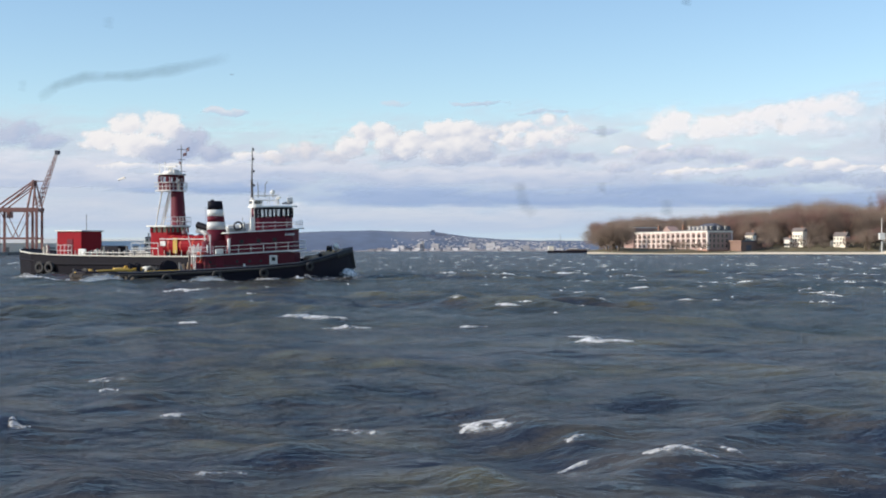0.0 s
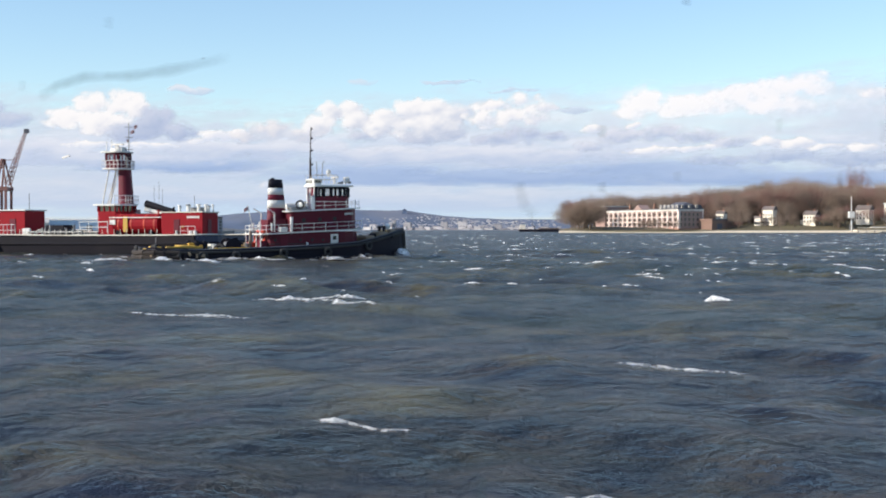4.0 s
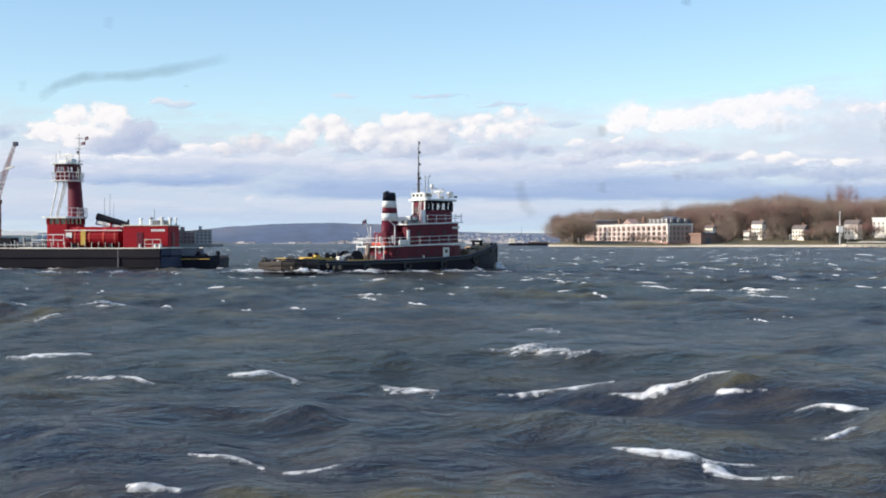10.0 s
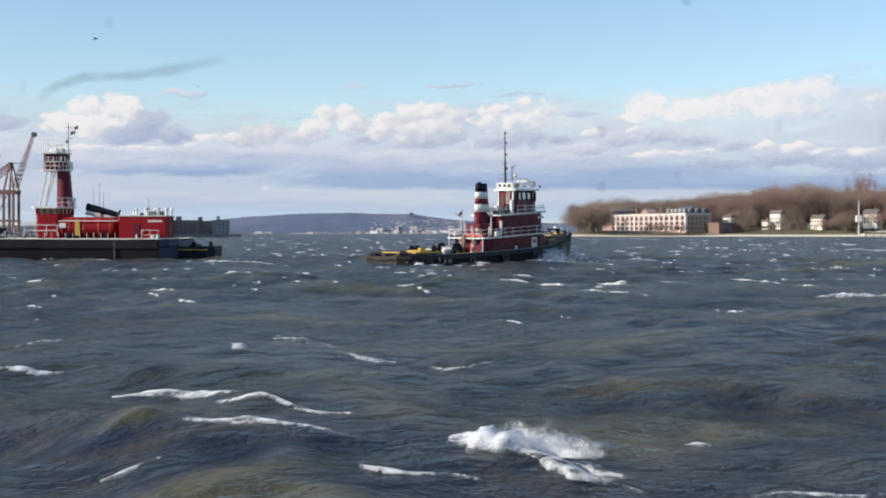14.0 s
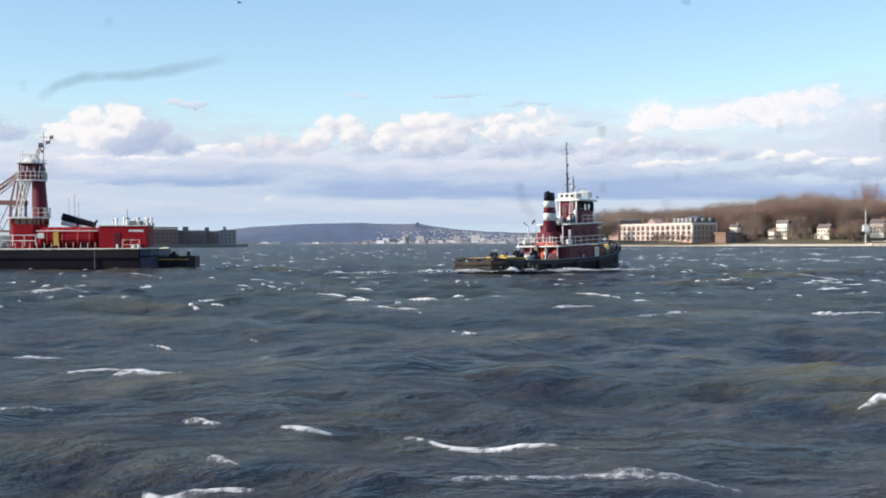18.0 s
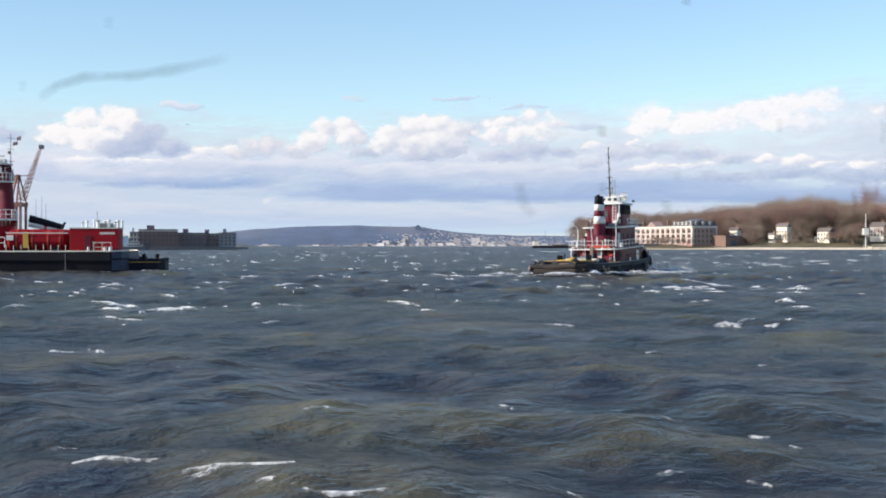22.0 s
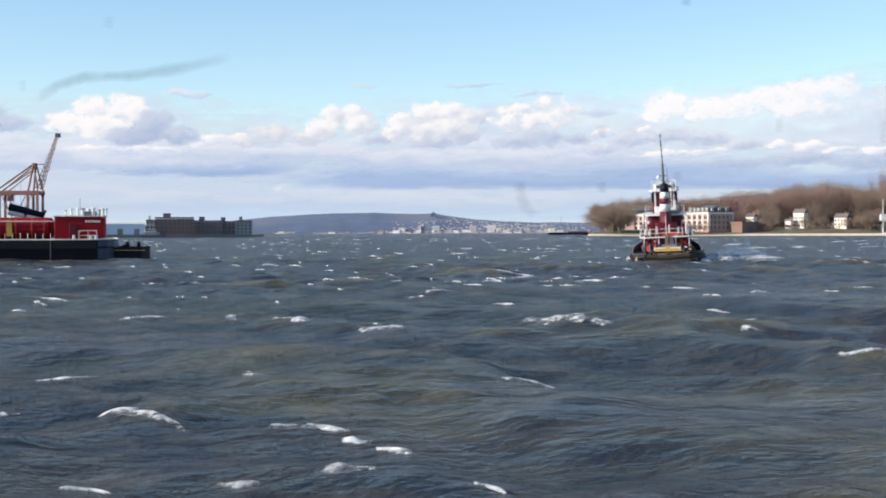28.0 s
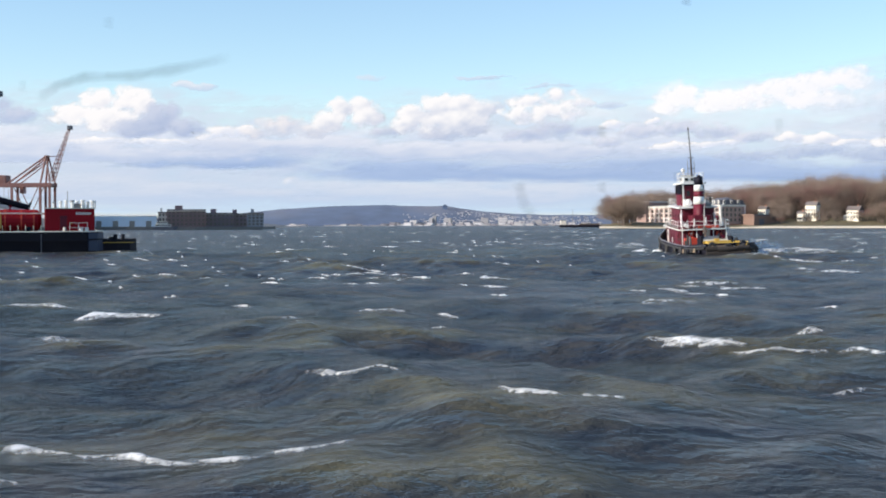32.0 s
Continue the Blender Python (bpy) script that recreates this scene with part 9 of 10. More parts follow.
cr = random.Random(77)
for k in range(84):
    d = 45 * (190 / 45) ** cr.random()
    a = radians(cr.uniform(-19, 19))
    length = cr.uniform(1.4, 3.6) * (0.75 + d / 250)
    whitecap(cr.choice((4.5, 15.5, 26.5)) + cr.uniform(-0.8, 0.8), d * math.sin(a), d * math.cos(a), length, 0.15 + 0.08 * length, cr.uniform(0.12, 0.3), crest_turn + cr.uniform(-5, 36), 0.95, cr.uniform(0.8, 1.3))
for t, (verts, faces, body) in FAINT.items():
    CAP_LIST.append((tagged(foam_object("foam_streaks", verts, faces, body), "thin torn foam streaks", kind="stuff"), t, 1.1))


# ---- small foam flecks over the whole sheet, past counting ----
def foam_flecks():
    """Low ragged ridges of foam lying on the sheet, broken along their length."""
    r = random.Random(31)
    along = Vector((-WIND.y, WIND.x))
    ridges = []
    for k in range(740):
        d = 60 * (720 / 60) ** (r.random() ** 0.9)
        a = radians(r.uniform(-25, 25))
        t = r.uniform(0, 32) * (0.5 if d > 260 else 1)
        x, y = d * math.sin(a) - WIND.x * SPEED * t, d * math.cos(a) - WIND.y * SPEED * t
        s = (0.5 + 1.7 * r.random() ** 2) * (0.55 + d / 130)
        turn = r.gauss(0, 0.3)
        u = Vector((along.x * math.cos(turn) - along.y * math.sin(turn), along.x * math.sin(turn) + along.y * math.cos(turn)))
        v = Vector((-u.y, u.x))
        w = min(s, 1.4) * r.uniform(0.06, 0.13)
        pts = []
        for i in range(9):
            f = i / 4 - 1
            swell = 0.5 + 0.9 * r.random()
            for g in (-1, -0.3, 0.4, 1):
                e = w * g * (1 - 0.7 * f * f) * swell
                pts.append((x + u.x * f * s + v.x * e + r.gauss(0, 0.03), y + u.y * f * s + v.y * e, 0.07 * min(s + 0.3, 1.8) * (1 - g * g) * (1 - f * f) * swell - 0.03, 0.75 * (1 - f * f) * (1 - 0.7 * g * g) * swell - 0.05, d))
        ridges.append(pts)
    flat = [p for pts in ridges for p in pts]
    xs, ys = np.array([p[0] for p in flat]), np.array([p[1] for p in flat])
    h = surface(xs, ys)
    verts, faces, body = [], [], []
    for i, p in enumerate(flat):
        verts.append((p[0], p[1], p[2] + (h[i] + 0.03 if p[4] < 230 else 0.12)))
        body.append(p[3])
    for k in range(len(ridges)):
        for i in range(8):
            for g in range(3):
                o = k * 36 + i * 4 + g
                faces.append((o, o + 4, o + 5, o + 1))
    me = bpy.data.meshes.new("foam_flecks")
    me.from_pydata(verts, [], faces)
    me.attributes.new("body", "FLOAT", "POINT").data.foreach_set("value", body)
    me.materials.append(FLECK_FOAM)
    ob = new("foam_flecks", me)
    ob.parent = water
    tagged(ob, "scattered small white foam flecks", kind="stuff")


foam_flecks()


# ---- clouds: far banks, drifting slowly ----
CLOUDS = []


def fbm(x, y, seed, octaves=5, keep=0.55):
    """Smooth lattice noise from 0 to 1, summed over octaves."""
    total, weight, amp = 0.0, 0.0, 1.0
    for o in range(octaves):
        g = np.random.default_rng(seed * 97 + o).random((64, 64))
        xi, yi = np.floor(x).astype(int), np.floor(y).astype(int)
        fx, fy = x - xi, y - yi
        fx, fy = fx * fx * (3 - 2 * fx), fy * fy * (3 - 2 * fy)
        v = (g[yi % 64, xi % 64] * (1 - fx) + g[yi % 64, (xi + 1) % 64] * fx) * (1 - fy) + (g[(yi + 1) % 64, xi % 64] * (1 - fx) + g[(yi + 1) % 64, (xi + 1) % 64] * fx) * fy
        total, weight, amp = total + amp * v, weight + amp, amp * keep
        x, y = x * 2.03 + 7.1, y * 2.03 + 3.7
    return total / weight


def cloud_bank(puffs, foot, top, low, drift, dist, soft=0.35, ragged=1.3, grain=0.7, step=0.07, stretch=1.0, most=1.0, shine=0.5, side=0.4):
    """Heaped vapour: puffs of (bearing, elevation, half width, half height) over a flat foot, with light from the upper
    left painted in.
    """
    k = len(CLOUDS) + 1
    az0, az1 = min(p[0] - p[2] for p in puffs) - 0.6, max(p[0] + p[2] for p in puffs) + 0.6
    el0, el1 = max(0.15, min(p[1] - p[3] for p in puffs) - 0.3), max(p[1] + p[3] for p in puffs) + 0.3
    na, ne = int((az1 - az0) / (step * stretch)) + 2, int((el1 - el0) / step) + 2
    A, E = np.meshgrid(np.linspace(az0, az1, na), np.linspace(el0, el1, ne))
    u, v = A / stretch, E * 1.5
    WA = A + 0.55 * stretch * (fbm(u * 1.3, v * 1.3, k) - 0.5)
    WE = E + 0.42 * (fbm(u * 1.3 + 31, v * 1.3, k + 40) - 0.5)
    field, lit, weight = np.full_like(A, -9.0), 0.0, 0.0
    for a, e, ra, re in puffs:
        f = 1 - ((WA - a) / ra) ** 2 - ((WE - e) / re) ** 2
        w = np.exp(np.clip(f, -2, 1) * 5)
        lit, weight = lit + w * (shine + 0.55 * (WE - e) / re - side * (WA - a) / ra), weight + w
        field = np.maximum(field, f)
    rough = fbm(u * 2.6, v * 2.6, k + 80) - 0.5
    body = field + ragged * rough - 2.2 * np.clip((foot + 0.12 * (fbm(u * 0.9, v * 0, k + 9) - 0.5) - E) / 0.3, 0, 3)
    edge = np.minimum(np.minimum(A - az0, az1 - A) / (0.5 * stretch), np.minimum(E - el0, el1 - E) / 0.25)
    body = body - 1.5 * np.clip(1 - edge, 0, 1)
    lit = np.clip(lit / weight + 0.8 * rough, -0.2, 1.2)
    ca, sa = np.cos(np.radians(A)), np.sin(np.radians(A))
    co = np.stack((dist * sa, dist * ca, EYE + dist * np.tan(np.radians(E))), -1).reshape(-1, 3)
    idx = np.arange(na * ne).reshape(ne, na)
    quads = np.stack((idx[:-1, :-1], idx[:-1, 1:], idx[1:, 1:], idx[1:, :-1]), -1).reshape(-1, 4)
    me = bpy.data.meshes.new("backdrop_cloud")
    me.from_pydata(co.tolist(), [], quads.tolist())
    me.attributes.new("body", "FLOAT", "POINT").data.foreach_set("value", body.astype(np.float32).reshape(-1))
    me.attributes.new("lit", "FLOAT", "POINT").data.foreach_set("value", lit.astype(np.float32).reshape(-1))
    me.materials.append(cloud_material("glowing_cloud", top, low, soft * 1.12, grain, most))
    ob = new("backdrop_cloud", me)
    ob.visible_shadow = False
    tagged(ob, "bank of broken cumulus cloud, white above and grey below", "cloud", "clouds", "structure")
    CLOUDS.append((ob, drift))


W_TOP, W_MID = (0.97, 0.96, 0.978), (0.70, 0.76, 0.896)
# horizon haze painted as a glowing sheet, thin veil, pale strip over the horizon and the long slate-blue layer above it
cloud_bank([(0, 1.0, 45, 3.6)], 0.1, (0.56, 0.71, 0.896), (0.53, 0.69, 0.886), 0, 4897, 1.0, 0.4, 0.1, 0.2, 6)
cloud_bank([(-14, 3.0, 17, 2.9), (4, 3.2, 15, 2.9), (20, 3.6, 13, 3.2)], 0.3, (0.64, 0.715, 0.855), (0.56, 0.655, 0.825), 0, 4894, 1.0, 0.9, 0.3, 0.12, 3, 0.95, 0.6, 0.0)
cloud_bank([(-12, 3.3, 6, 0.75), (-5, 3.55, 5, 0.7), (1.5, 3.5, 5.5, 0.75), (8, 3.2, 5, 0.7), (-18, 3.4, 4, 0.8), (16, 3.2, 6, 0.7)], 2.6, (0.78, 0.83, 0.937), (0.57, 0.67, 0.855), -0.8, 4890, 1.1, 1.3, 0.4, 0.08, 2.5, 0.9, 0.5, 0.0)
cloud_bank([(-3, 1.25, 24, 0.62), (14, 1.2, 14, 0.55), (-18, 1.5, 10, 0.7)], 0.5, (0.68, 0.74, 0.855), (0.52, 0.63, 0.824), 0, 4885, 0.9, 0.9, 0.4, 0.08, 5, 0.9, 0.45, 0.0)
cloud_bank([(4, 2.1, 13, 0.5), (14, 2.0, 12, 0.55), (-9.5, 2.55, 5.5, 0.42), (8.5, 2.35, 6, 0.55), (-1.5, 2.35, 5, 0.5)], 1.72, (0.46, 0.58, 0.814), (0.32, 0.45, 0.721), -0.3, 4875, 0.9, 1.0, 0.4, 0.08, 4, 0.95, 0.45, 0.0)
cloud_bank([(-17, 3.0, 6, 0.7), (-7, 3.15, 6, 0.5), (-1, 3.0, 7, 0.45), (5, 3.0, 6, 0.5), (-13, 2.8, 5, 0.45)], 2.45, (0.76, 0.80, 0.906), (0.50, 0.60, 0.803), -0.6, 4868, 0.7, 1.3, 0.6, 0.07, 3, 0.95, 0.5, 0.0)
cloud_bank([(-6.1, 1.75, 0.4, 0.22)], 1.45, (0.86, 0.88, 0.937), W_MID, -0.8, 4862, 1.0, 1.2, 0.6, 0.05, most=0.7)
# heap behind the tower, painted white to the sun, with its long shaded side painted grey
cloud_bank([(-13.3, 4.9, 0.8, 0.55), (-12.3, 5.0, 0.75, 0.6), (-11.6, 4.9, 0.7, 0.65), (-14.4, 4.4, 0.9, 0.45), (-13.0, 4.2, 1.5, 0.6)], 3.45, W_TOP, (0.72, 0.75, 0.855), -1.6, 4790, 0.6, 1.2, 0.8, shine=0.8)
cloud_bank([(-10.9, 4.25, 0.9, 0.75), (-10.0, 3.9, 1.0, 0.5), (-11.8, 3.9, 1.3, 0.5)], 3.4, (0.60, 0.66, 0.814), (0.42, 0.51, 0.721), -1.6, 4785, 0.8, 1.1, 0.7)
cloud_bank([(-8.3, 3.7, 0.9, 0.3), (-9.0, 3.5, 0.7, 0.18), (-7.5, 3.85, 0.5, 0.2), (-13.2, 3.35, 1.6, 0.16), (-11.2, 3.3, 1.5, 0.12)], 3.2, W_TOP, W_MID, -1.5, 4780, 0.5, 1.4, 0.8)
cloud_bank([(-9.5, 5.55, 1.1, 0.17), (-8.9, 5.65, 0.6, 0.14)], 5.2, (0.80, 0.82, 0.906), (0.52, 0.63, 0.824), -1.7, 4770, 0.8, 1.2, 0.6, most=0.8)
cloud_bank([(-17.6, 4.6, 1.4, 0.7), (-16.6, 4.3, 1.2, 0.4), (-19.5, 4.4, 1.6, 0.8)], 3.7, (0.62, 0.68, 0.824), (0.45, 0.55, 0.762), -1.6, 4780, 0.9, 1.2, 0.7)
# puffs over the middle of the far hills
cloud_bank([(-3.8, 4.75, 0.66, 0.48), (-3.05, 4.8, 0.66, 0.52), (-2.7, 4.4, 0.84, 0.57), (-4.3, 4.2, 0.84, 0.46)], 3.4, W_TOP, (0.62, 0.67, 0.803), -1.4, 4760, 0.6, 1.0, 0.5, shine=0.65)
cloud_bank([(-6.2, 4.0, 1.2, 0.5), (-7.2, 3.7, 0.8, 0.3), (-5.0, 3.8, 1.0, 0.4)], 3.3, (0.90, 0.88, 0.906), (0.58, 0.64, 0.783), -1.4, 4770, 0.9, 1.2, 0.7)
cloud_bank([(-2.2, 3.75, 0.9, 0.35), (0.0, 3.7, 1.2, 0.35), (1.2, 4.0, 0.9, 0.5)], 3.35, (0.66, 0.70, 0.824), (0.47, 0.55, 0.731), -0.9, 4765, 0.9, 1.1, 0.7)
cloud_bank([(-1.2, 4.5, 0.88, 0.48), (-0.3, 4.75, 1.00, 0.54), (0.7, 4.85, 1.00, 0.48), (1.5, 4.7, 0.88, 0.42), (0.2, 4.2, 2.00, 0.60), (-1.6, 4.1, 0.75, 0.36)], 3.6, W_TOP, (0.60, 0.66, 0.803), -0.6, 4755, 0.6, 1.1, 0.5, shine=0.6)
cloud_bank([(3.2, 5.05, 1.08, 0.34), (4.2, 5.25, 0.96, 0.36), (3.9, 4.6, 0.96, 0.54), (4.7, 4.6, 0.72, 0.48), (2.7, 4.5, 0.84, 0.42), (5.0, 5.0, 0.84, 0.30)], 3.9, W_TOP, (0.66, 0.71, 0.845), -0.2, 4750, 0.8, 2.0, 0.8, shine=0.7)
cloud_bank([(4.4, 3.85, 1.2, 0.45), (5.5, 3.75, 0.8, 0.3), (3.2, 3.6, 1.2, 0.3)], 3.3, (0.62, 0.67, 0.814), (0.44, 0.53, 0.731), -0.4, 4745, 0.9, 1.1, 0.7)
cloud_bank([(3.4, 5.6, 0.7, 0.1), (4.4, 5.7, 0.9, 0.1), (1.2, 5.95, 1.3, 0.12), (6.3, 4.85, 0.8, 0.14)], 4.5, (0.66, 0.75, 0.896), (0.52, 0.63, 0.814), -0.3, 4740, 0.8, 1.4, 0.7, most=0.8)
cloud_bank([(-2.6, 5.9, 0.6, 0.16)], 5.4, (0.72, 0.79, 0.906), (0.60, 0.70, 0.865), -1.5, 4740, 1.0, 1.0, 0.6, most=0.7)
# bright torn sheet over the island in a pale veil, with the grey bank below it
cloud_bank([(12.5, 4.7, 8.5, 1.5), (5.5, 4.6, 4.0, 1.0)], 3.0, (0.86, 0.90, 0.96), (0.78, 0.85, 0.94), -0.2, 4751, 1.6, 0.9, 0.4, 0.1, 3, 0.7)
cloud_bank([(9.3, 5.1, 1.35, 0.7), (10.6, 4.85, 1.5, 0.6), (8.7, 4.7, 0.9, 0.45)], 4.1, (0.97, 0.97, 1), (0.84, 0.88, 0.968), -0.25, 4735, 0.7, 1.2, 0.3, shine=0.9)
cloud_bank([(11.8, 5.0, 1.5, 0.5), (13.0, 5.25, 1.6, 0.55), (14.4, 5.5, 1.7, 0.6), (15.6, 5.65, 1.3, 0.6), (13.8, 4.95, 2.4, 0.45)], 4.3, (0.96, 0.96, 1), (0.80, 0.86, 0.968), -0.2, 4737, 0.8, 1.2, 0.3, shine=0.8)
cloud_bank([(17.3, 4.9, 2.2, 1.0), (15.5, 4.7, 1.8, 0.6), (19.6, 4.8, 2.0, 1.0)], 3.6, (0.80, 0.85, 0.948), (0.68, 0.76, 0.906), -0.2, 4739, 1.3, 0.9, 0.5, most=0.85)
cloud_bank([(18.2, 5.3, 0.9, 0.25), (19.2, 5.25, 0.8, 0.25)], 4.9, (0.95, 0.94, 0.978), (0.76, 0.81, 0.917), -0.2, 4736, 0.9, 1.2, 0.6)
cloud_bank([(8.1, 3.75, 1.2, 0.4), (9.6, 3.9, 1.3, 0.45), (11.0, 3.75, 1.3, 0.4), (12.4, 3.45, 1.0, 0.28), (7.0, 3.4, 1.0, 0.3)], 2.95, (0.76, 0.79, 0.896), (0.46, 0.55, 0.742), -1.0, 4748, 0.9, 1.3, 0.8, side=0.15)
cloud_bank([(6.9, 4.0, 0.55, 0.22), (8.6, 4.15, 0.6, 0.12), (10.6, 3.2, 1.6, 0.16), (9.0, 3.1, 1.0, 0.14)], 2.9, W_TOP, W_MID, -1.0, 4743, 0.6, 1.4, 0.8)
cloud_bank([(13.9, 3.45, 0.7, 0.25), (15.0, 3.4, 0.8, 0.25), (16.2, 3.2, 0.8, 0.2), (17.6, 3.15, 0.9, 0.25)], 3.05, W_TOP, (0.66, 0.72, 0.855), -0.9, 4742, 0.6, 1.3, 0.8)
cloud_bank([(14.6, 2.85, 2.0, 0.35), (17.5, 2.7, 2.4, 0.4), (12, 2.75, 1.8, 0.25)], 2.3, (0.60, 0.68, 0.834), (0.42, 0.52, 0.731), -0.6, 4744, 0.8, 1.2, 0.6, side=0.1)


def aircraft():
    t = thing("distant_aircraft", "tiny dark aircraft far off in the sky", "aircraft")
    b = rod((-5, 0, 0), (4, 0, 0), 0.5, 0.5, 10)
    rod((4, 0, 0), (6, 0, 0.1), 0.5, 0.15, 10, b)
    part("fuselage", b, SLATE, t)
    part("wing", prism([(-1, -6), (0.5, -6), (1.5, 0), (0.5, 6), (-1, 6), (-0.8, 0)], -0.1, 0.15), SLATE, t)
    part("tail_fin", prism([(-5, -0.12), (-3.4, -0.12), (-3.4, 0.12), (-5, 0.12)], 0.3, 2.4, rake=-0.6), SLATE, t)
    part("tailplane", prism([(-5, -2.2), (-4, -2.2), (-3.6, 0), (-4, 2.2), (-5, 2.2)], 0.2, 0.35), SLATE, t)
    return t


distant_aircraft = aircraft()


def make_gull():
    t = thing("gull", "grey-white gull gliding past on spread wings", "bird")
    b = rod((-0.22, 0, 0), (0.16, 0, 0.02), 0.05, 0.08, 8)
    rod((0.16, 0, 0.02), (0.30, 0, 0.05), 0.08, 0.03, 8, b)
    part("body", b, SLATE, t)
    for sg in (-1, 1):
        part("wing", prism([(0.12, 0), (0.14, sg * 0.35), (-0.02, sg * 0.68), (-0.08, sg * 0.66), (-0.02, sg * 0.3), (-0.1, 0)], -0.012, 0.012), SLATE, t).matrix_basis = pose(0, 0, 0.03, sg * 14, 0, 0)
    part("tail", prism([(-0.2, -0.04), (-0.2, 0.04), (-0.36, 0.09), (-0.36, -0.09)], -0.01, 0.01), SLATE, t)
    return t


gull = make_gull()


# ---- the grimy cabin window that the camera looks through; it turns with the ship ----
def grime_material():
    m = bpy.data.materials.new("dried_salt_grime")
    m.use_nodes = True
    nt = m.node_tree
    L = nt.links.new
    b = nt.nodes["Principled BSDF"]
    b.inputs["Base Color"].default_value = (0.10, 0.14, 0.155, 1)
    b.inputs["Roughness"].default_value = 1.0
    b.inputs["Specular IOR Level"].default_value = 0.0
    tc = nt.nodes.new("ShaderNodeTexCoord")
    n = nt.nodes.new("ShaderNodeTexNoise")
    n.inputs["Scale"].default_value, n.inputs["Detail"].default_value = 260, 4
    L(tc.outputs["Object"], n.inputs["Vector"])
    at = nt.nodes.new("ShaderNodeAttribute")
    at.attribute_name = "body"
    mr = nt.nodes.new("ShaderNodeMapRange")
    mr.inputs["From Min"].default_value, mr.inputs["From Max"].default_value = 0.2, 0.8
    mr.inputs["To Min"].default_value, mr.inputs["To Max"].default_value = 0.7, 1.25
    L(n.outputs["Fac"], mr.inputs["Value"])
    mu = nt.nodes.new("ShaderNodeMath")
    mu.operation = "MULTIPLY"
    L(mr.outputs[0], mu.inputs[0])
    L(at.outputs["Fac"], mu.inputs[1])
    L(mu.outputs[0], b.inputs["Alpha"])
    return m


GRIME = grime_material()
PANE = 0.4


def smear(parent, line, width, strength, name="smear"):
    """A thin film of grime dragged along a line on the pane, thick in the middle and fading out."""
    bm = bmesh.new()
    lay = bm.verts.layers.float.new("body")
    pts = [Vector((x, y, -PANE)) for x, y in line]
    fine = [p.lerp(q, i / 6) for p, q in zip(pts, pts[1:]) for i in range(6)] + [pts[-1]]
    rows = []
    for i, p in enumerate(fine):
        d = (fine[min(i + 1, len(fine) - 1)] - fine[max(i - 1, 0)]).normalized()
        side = Vector((-d.y, d.x, 0))
        f = i / (len(fine) - 1) * 2 - 1
        fade = (1 - abs(f) ** 6) * (0.8 + 0.4 * noise.noise((i * 0.4, strength * 9, 0)))
        row = []
        for j in range(7):
            v = j / 3 - 1
            vt = bm.verts.new(p + side * v * width * (0.85 + 0.3 * noise.noise((i * 0.3, 4, strength))))
            vt[lay] = max(0.0, strength * fade * (1 - v * v) ** 1.3)
            row.append(vt)
        rows.append(row)
    for p, q in zip(rows, rows[1:]):
        for j in range(6):
            bm.faces.new((p[j], q[j], q[j + 1], p[j + 1]))
    ob = part(name, bm, GRIME, parent)
    ob.visible_shadow = False
    return ob


def make_window():
    t = thing("cabin_window", "grimy cabin window with a long smear and dried salt spots", "window")
    for x0, x1, y0, y1 in ((-0.24, -0.20, -0.16, 0.16), (0.20, 0.24, -0.16, 0.16), (-0.20, 0.20, 0.12, 0.16), (-0.20, 0.20, -0.16, -0.12)):
        part("window_frame", box(x0, x1, y0, y1, -PANE - 0.02, -PANE + 0.02, 0.004), WHITE, t)
    smear(t, [(-0.1155, 0.0425), (-0.110, 0.0465), (-0.102, 0.0490), (-0.089, 0.0493), (-0.076, 0.0512), (-0.060, 0.0548)], 0.0023, 0.34)
    for x, y, h, w, k in ((-0.0955, 0.0645, 0.0018, 0.0022, 0.12), (0.045, 0.0335, 0.0018, 0.0022, 0.26), (0.0635, 0.0117, 0.0024, 0.0026, 0.26), (0.0665, 0.0207, 0.0014, 0.0018, 0.18), (0.069, 0.0708, 0.0016, 0.0022, 0.3), (-0.120, 0.0465, 0.0018, 0.0018, 0.1), (0.0955, 0.0352, 0.0022, 0.0016, 0.16), (0.1250, 0.0335, 0.0035, 0.0014, 0.16), (0.045, 0.0175, 0.0016, 0.0020, 0.22)):
        smear(t, [(x, y - h), (x + 0.0004, y), (x, y + h)], w, k, "salt_spot")
    smear(t, [(0.0215, 0.0195), (0.0222, 0.0160), (0.0232, 0.0125), (0.0262, 0.0092)], 0.0026, 0.22, "salt_spot")
    smear(t, [(0.0110, -0.0720), (0.0106, -0.0685), (0.0118, -0.0650)], 0.0022, 0.55)
    smear(t, [(-0.1243, -0.0730), (-0.1241, -0.0640), (-0.1238, -0.0545)], 0.0022, 0.5)
    return t


cabin_window = make_window()
WINDOW_ROWS = [(t, aim(yaw, pitch, roll)) for t, yaw, pitch, roll in HEADING]


def at_bearing(az, d, z, turn, roll=0.0, pitch=0.0):
    p = ground_place(az, d, z)
    return Matrix.Translation(p) @ pose(0, 0, 0, 0, 0, turn) @ pose(0, 0, 0, roll, pitch, 0)


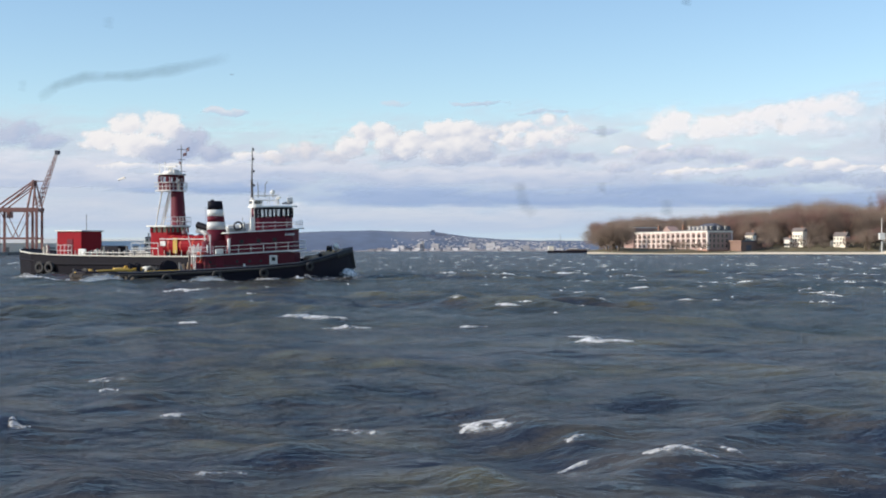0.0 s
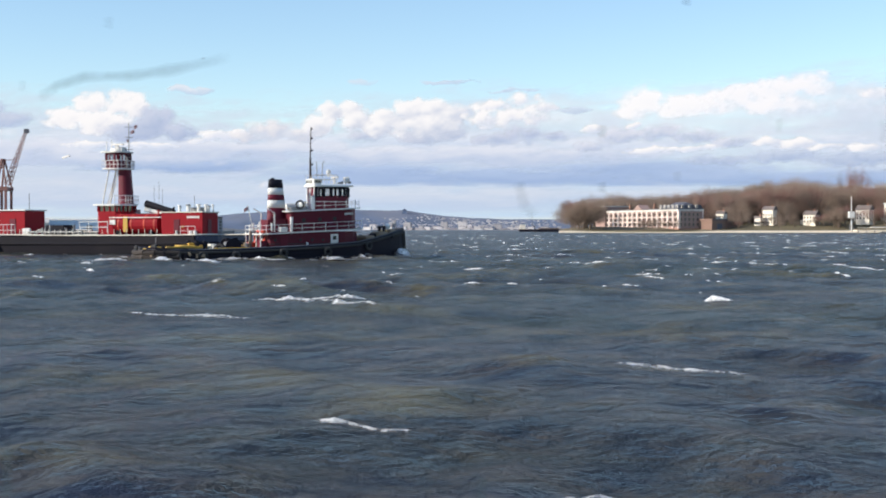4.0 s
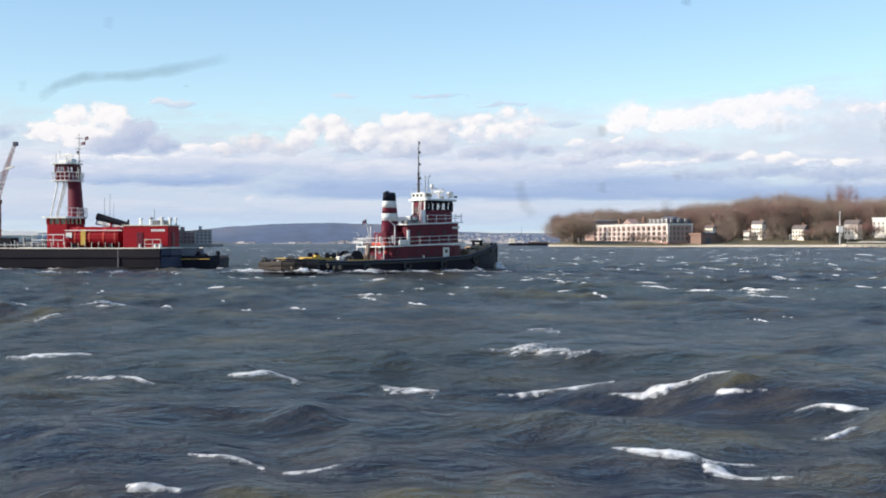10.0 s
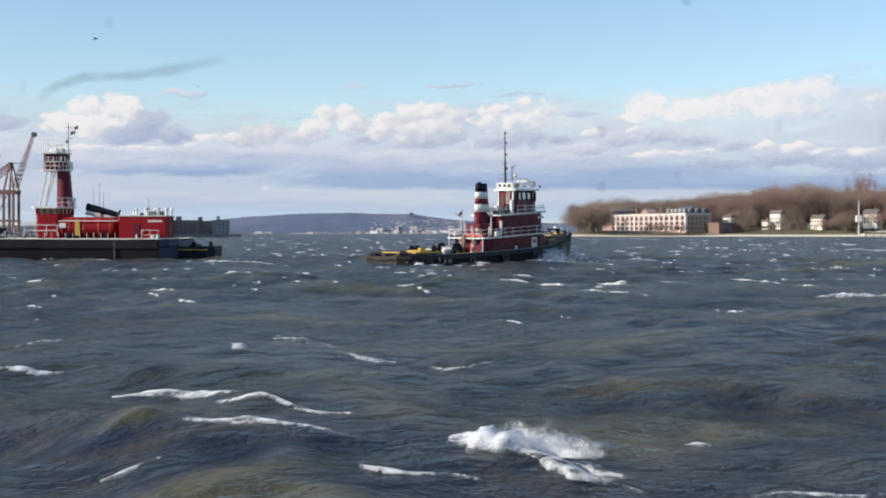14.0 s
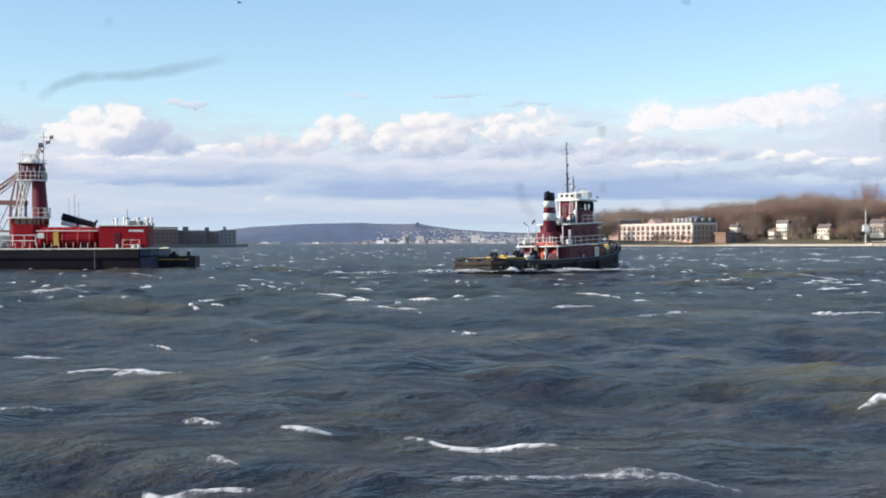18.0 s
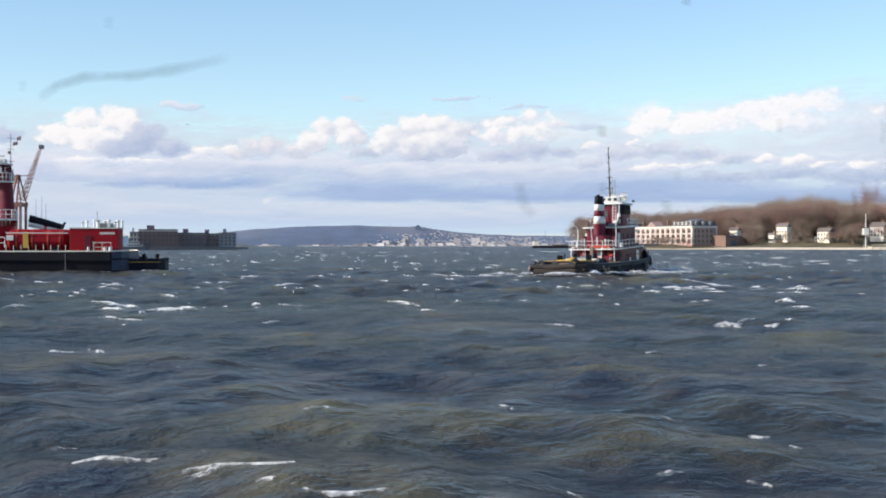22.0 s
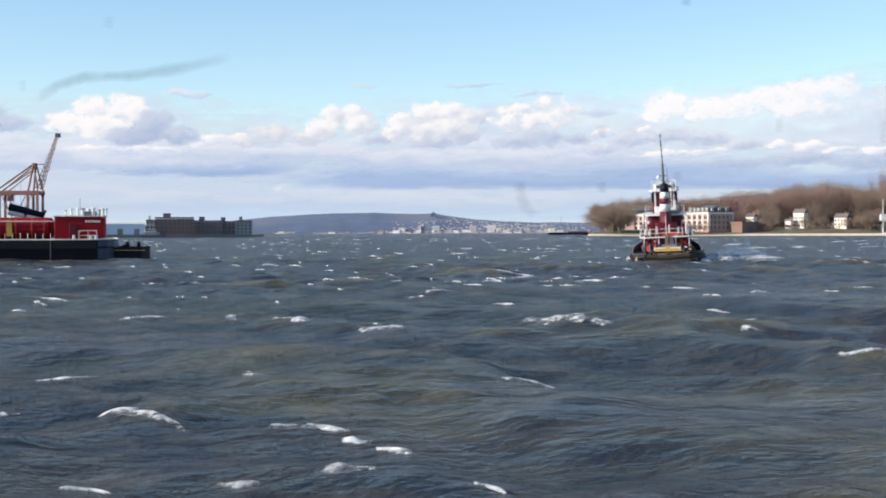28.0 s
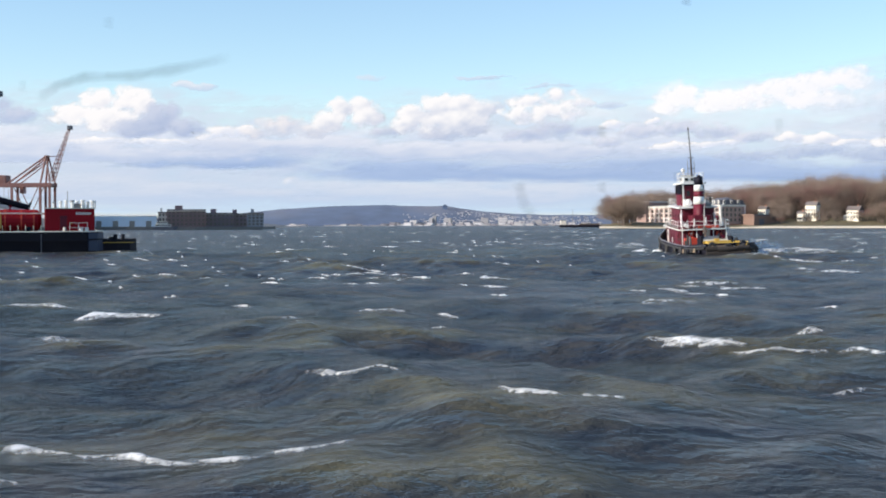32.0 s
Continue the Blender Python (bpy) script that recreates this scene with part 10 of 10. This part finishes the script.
def motions():
    walk(water, [(t, pose(WIND.x * SPEED * t, WIND.y * SPEED * t, 0)) for t in (0, 8, 16, 24, 32)])
    # time, bearing of the mast, distance, heading from the x axis, roll, pitch
    tug_rows = [(t, at_bearing(az, d, 0, psi, roll, pitch)) for t, az, d, psi, roll, pitch in (
        (0, -7.65, 151, 17, 1.0, -1.0), (1, -6.8, 151, 19, -0.5, 0.8), (2, -5.92, 151, 20, 0.8, -0.8), (3, -5.05, 151, 22.5, -0.5, 0.6), (4.5, -3.8, 151, 26, 0.8, -0.4),
        (6, -2.6, 151, 28.1, 0.0, 0.6), (7, -1.8, 151, 30.5, 0.6, -0.4), (8, -1.02, 151, 33.5, -0.6, 0.7), (9, -0.2, 151, 35.5, 0.5, -0.5), (10, 0.6, 151, 37.5, -0.3, 0.5),
        (11, 1.32, 151, 39.5, 0.6, -0.6), (12, 2.04, 151, 41.5, -0.5, 0.5), (13, 2.78, 151, 43.5, 0.0, 0.8), (14, 3.44, 152, 46, 0.6, -0.8), (15.5, 4.35, 152, 49.5, -0.6, 0.5),
        (17, 5.2, 153, 52.5, 0.5, -0.4), (18, 5.72, 153.5, 54.5, -0.8, 0.6), (19, 6.2, 154, 56.5, 0.6, -0.6), (20, 6.65, 155, 60, -1.0, 0.4), (21, 7.04, 155.5, 63.5, 0.8, -0.6),
        (22, 7.42, 156, 65.5, -0.8, 0.6), (23, 7.74, 156.5, 67.5, 1.0, -0.5), (24, 8.06, 157, 70, -1.0, 0.5), (25, 8.36, 158, 72.5, 0.8, -0.5), (26.5, 8.7, 158.5, 77, -1.0, 0.4),
        (28, 9.02, 159, 81.4, -2.4, -0.5), (29, 9.2, 159.5, 84.5, -2.6, 0.5), (30, 9.36, 160, 87, -2.6, -0.4), (31, 9.5, 160.3, 89, -2.2, 0.5), (32, 9.64, 160.7, 90.5, -2.2, -0.4))]
    for ob in (tugboat, tug_foam, tug_wake, bow_spray, side_wash, port_wash, near_wash):
        walk(ob, tug_rows)
    for ob, t, x, y, life in SPLASHES:
        for (ta, ma), (tb, mb) in zip(tug_rows, tug_rows[1:]):
            if ta <= t <= tb:
                f = (t - ta) / (tb - ta)
                ha, hb = ma.to_euler().z, mb.to_euler().z
                up = Matrix.Translation(ma.translation.lerp(mb.translation, f)) @ pose(0, 0, 0, 0, 0, math.degrees(ha + (hb - ha) * f)) @ pose(x, y, 0, 0, 0, 8 if t < 20 else 82)
        low = Matrix.Translation((0, 0, -3.2)) @ up
        rows = [(-4.0, low)] if t - life > 0.2 else []
        walk(ob, rows + [(t - life, low), (t - 0.25 * life, up), (t + 0.3 * life, up), (t + 1.1 * life, low), (38.0, low)])
    barge_rows = [(t, at_bearing(az, d, -0.25, turn, roll, pitch)) for t, az, d, turn, roll, pitch in (
        (0, -10.75, 183, -24, 0.2, 0.2), (3, -11.4, 182, -21.5, -0.2, -0.2), (6, -12.15, 181, -18, 0.2, 0.1), (9, -12.9, 180, -12.5, -0.2, -0.1), (13, -14.0, 179, -6, 0.2, 0.2), (17, -15.17, 178, -1, -0.2, -0.1),
        (21, -16.44, 177.5, 3, 0.2, 0.1), (25, -17.5, 177, 6.5, -0.2, -0.1), (28, -18.15, 176, 9.5, 0.2, 0.1), (30, -18.7, 175.5, 12.5, -0.1, -0.1), (32, -19.2, 175, 16, 0.1, 0.1))]
    for ob in (tank_barge, barge_foam):
        walk(ob, barge_rows)
    for ob, t, life in CAP_LIST:
        low, up = pose(0, 0, -1.6), pose(0, 0, 0)
        rows = [(-4.0, low)] if t - life > 0.2 else []
        rows += [(t - life, low), (t - 0.45 * life, up), (t + 0.55 * life, up), (t + 1.2 * life, low), (38.0, low)]
        walk(ob, rows)
    walk(distant_aircraft, [(t, Matrix.Translation(ground_place(az, 4660, EYE + 4660 * math.tan(radians(el)))) @ pose(0, 0, 0, 0, 0, 200)) for t, az, el in (
        (0, -8.56, 7.04), (2, -8.52, 6.9), (6, -8.58, 6.7), (9, -8.75, 6.35), (13, -8.97, 5.95), (17, -9.3, 5.45), (24, -9.9, 4.6), (32, -10.6, 3.7))])
    for ob, drift in CLOUDS:
        walk(ob, [(t, pose(0, 0, 0, 0, 0, -drift * (t - 13) / 32)) for t in (0, 16, 32)])
    walk(cabin_window, WINDOW_ROWS)
    # gull: time, bearing, elevation, distance, bank of its wings
    walk(gull, [(t, Matrix.Translation(ground_place(az, d, EYE + d * math.tan(radians(el)))) @ pose(0, 0, 0, 0, bank, -8)) for t, az, el, d, bank in (
        (0, -48.0, 5.0, 190, 10), (8, -27.0, 6.4, 190, -10), (11, -18.8, 7.2, 190, 12), (12, -15.9, 7.3, 190, -8), (13, -14.7, 7.55, 190, 14), (14, -13.0, 7.6, 190, -10), (15.5, -11.0, 8.3, 190, 10), (17, -9.1, 8.95, 190, -12), (19, -6.0, 10.4, 190, 8), (24, 4, 15, 190, -8), (32, 26, 20, 190, 8))])


motions()
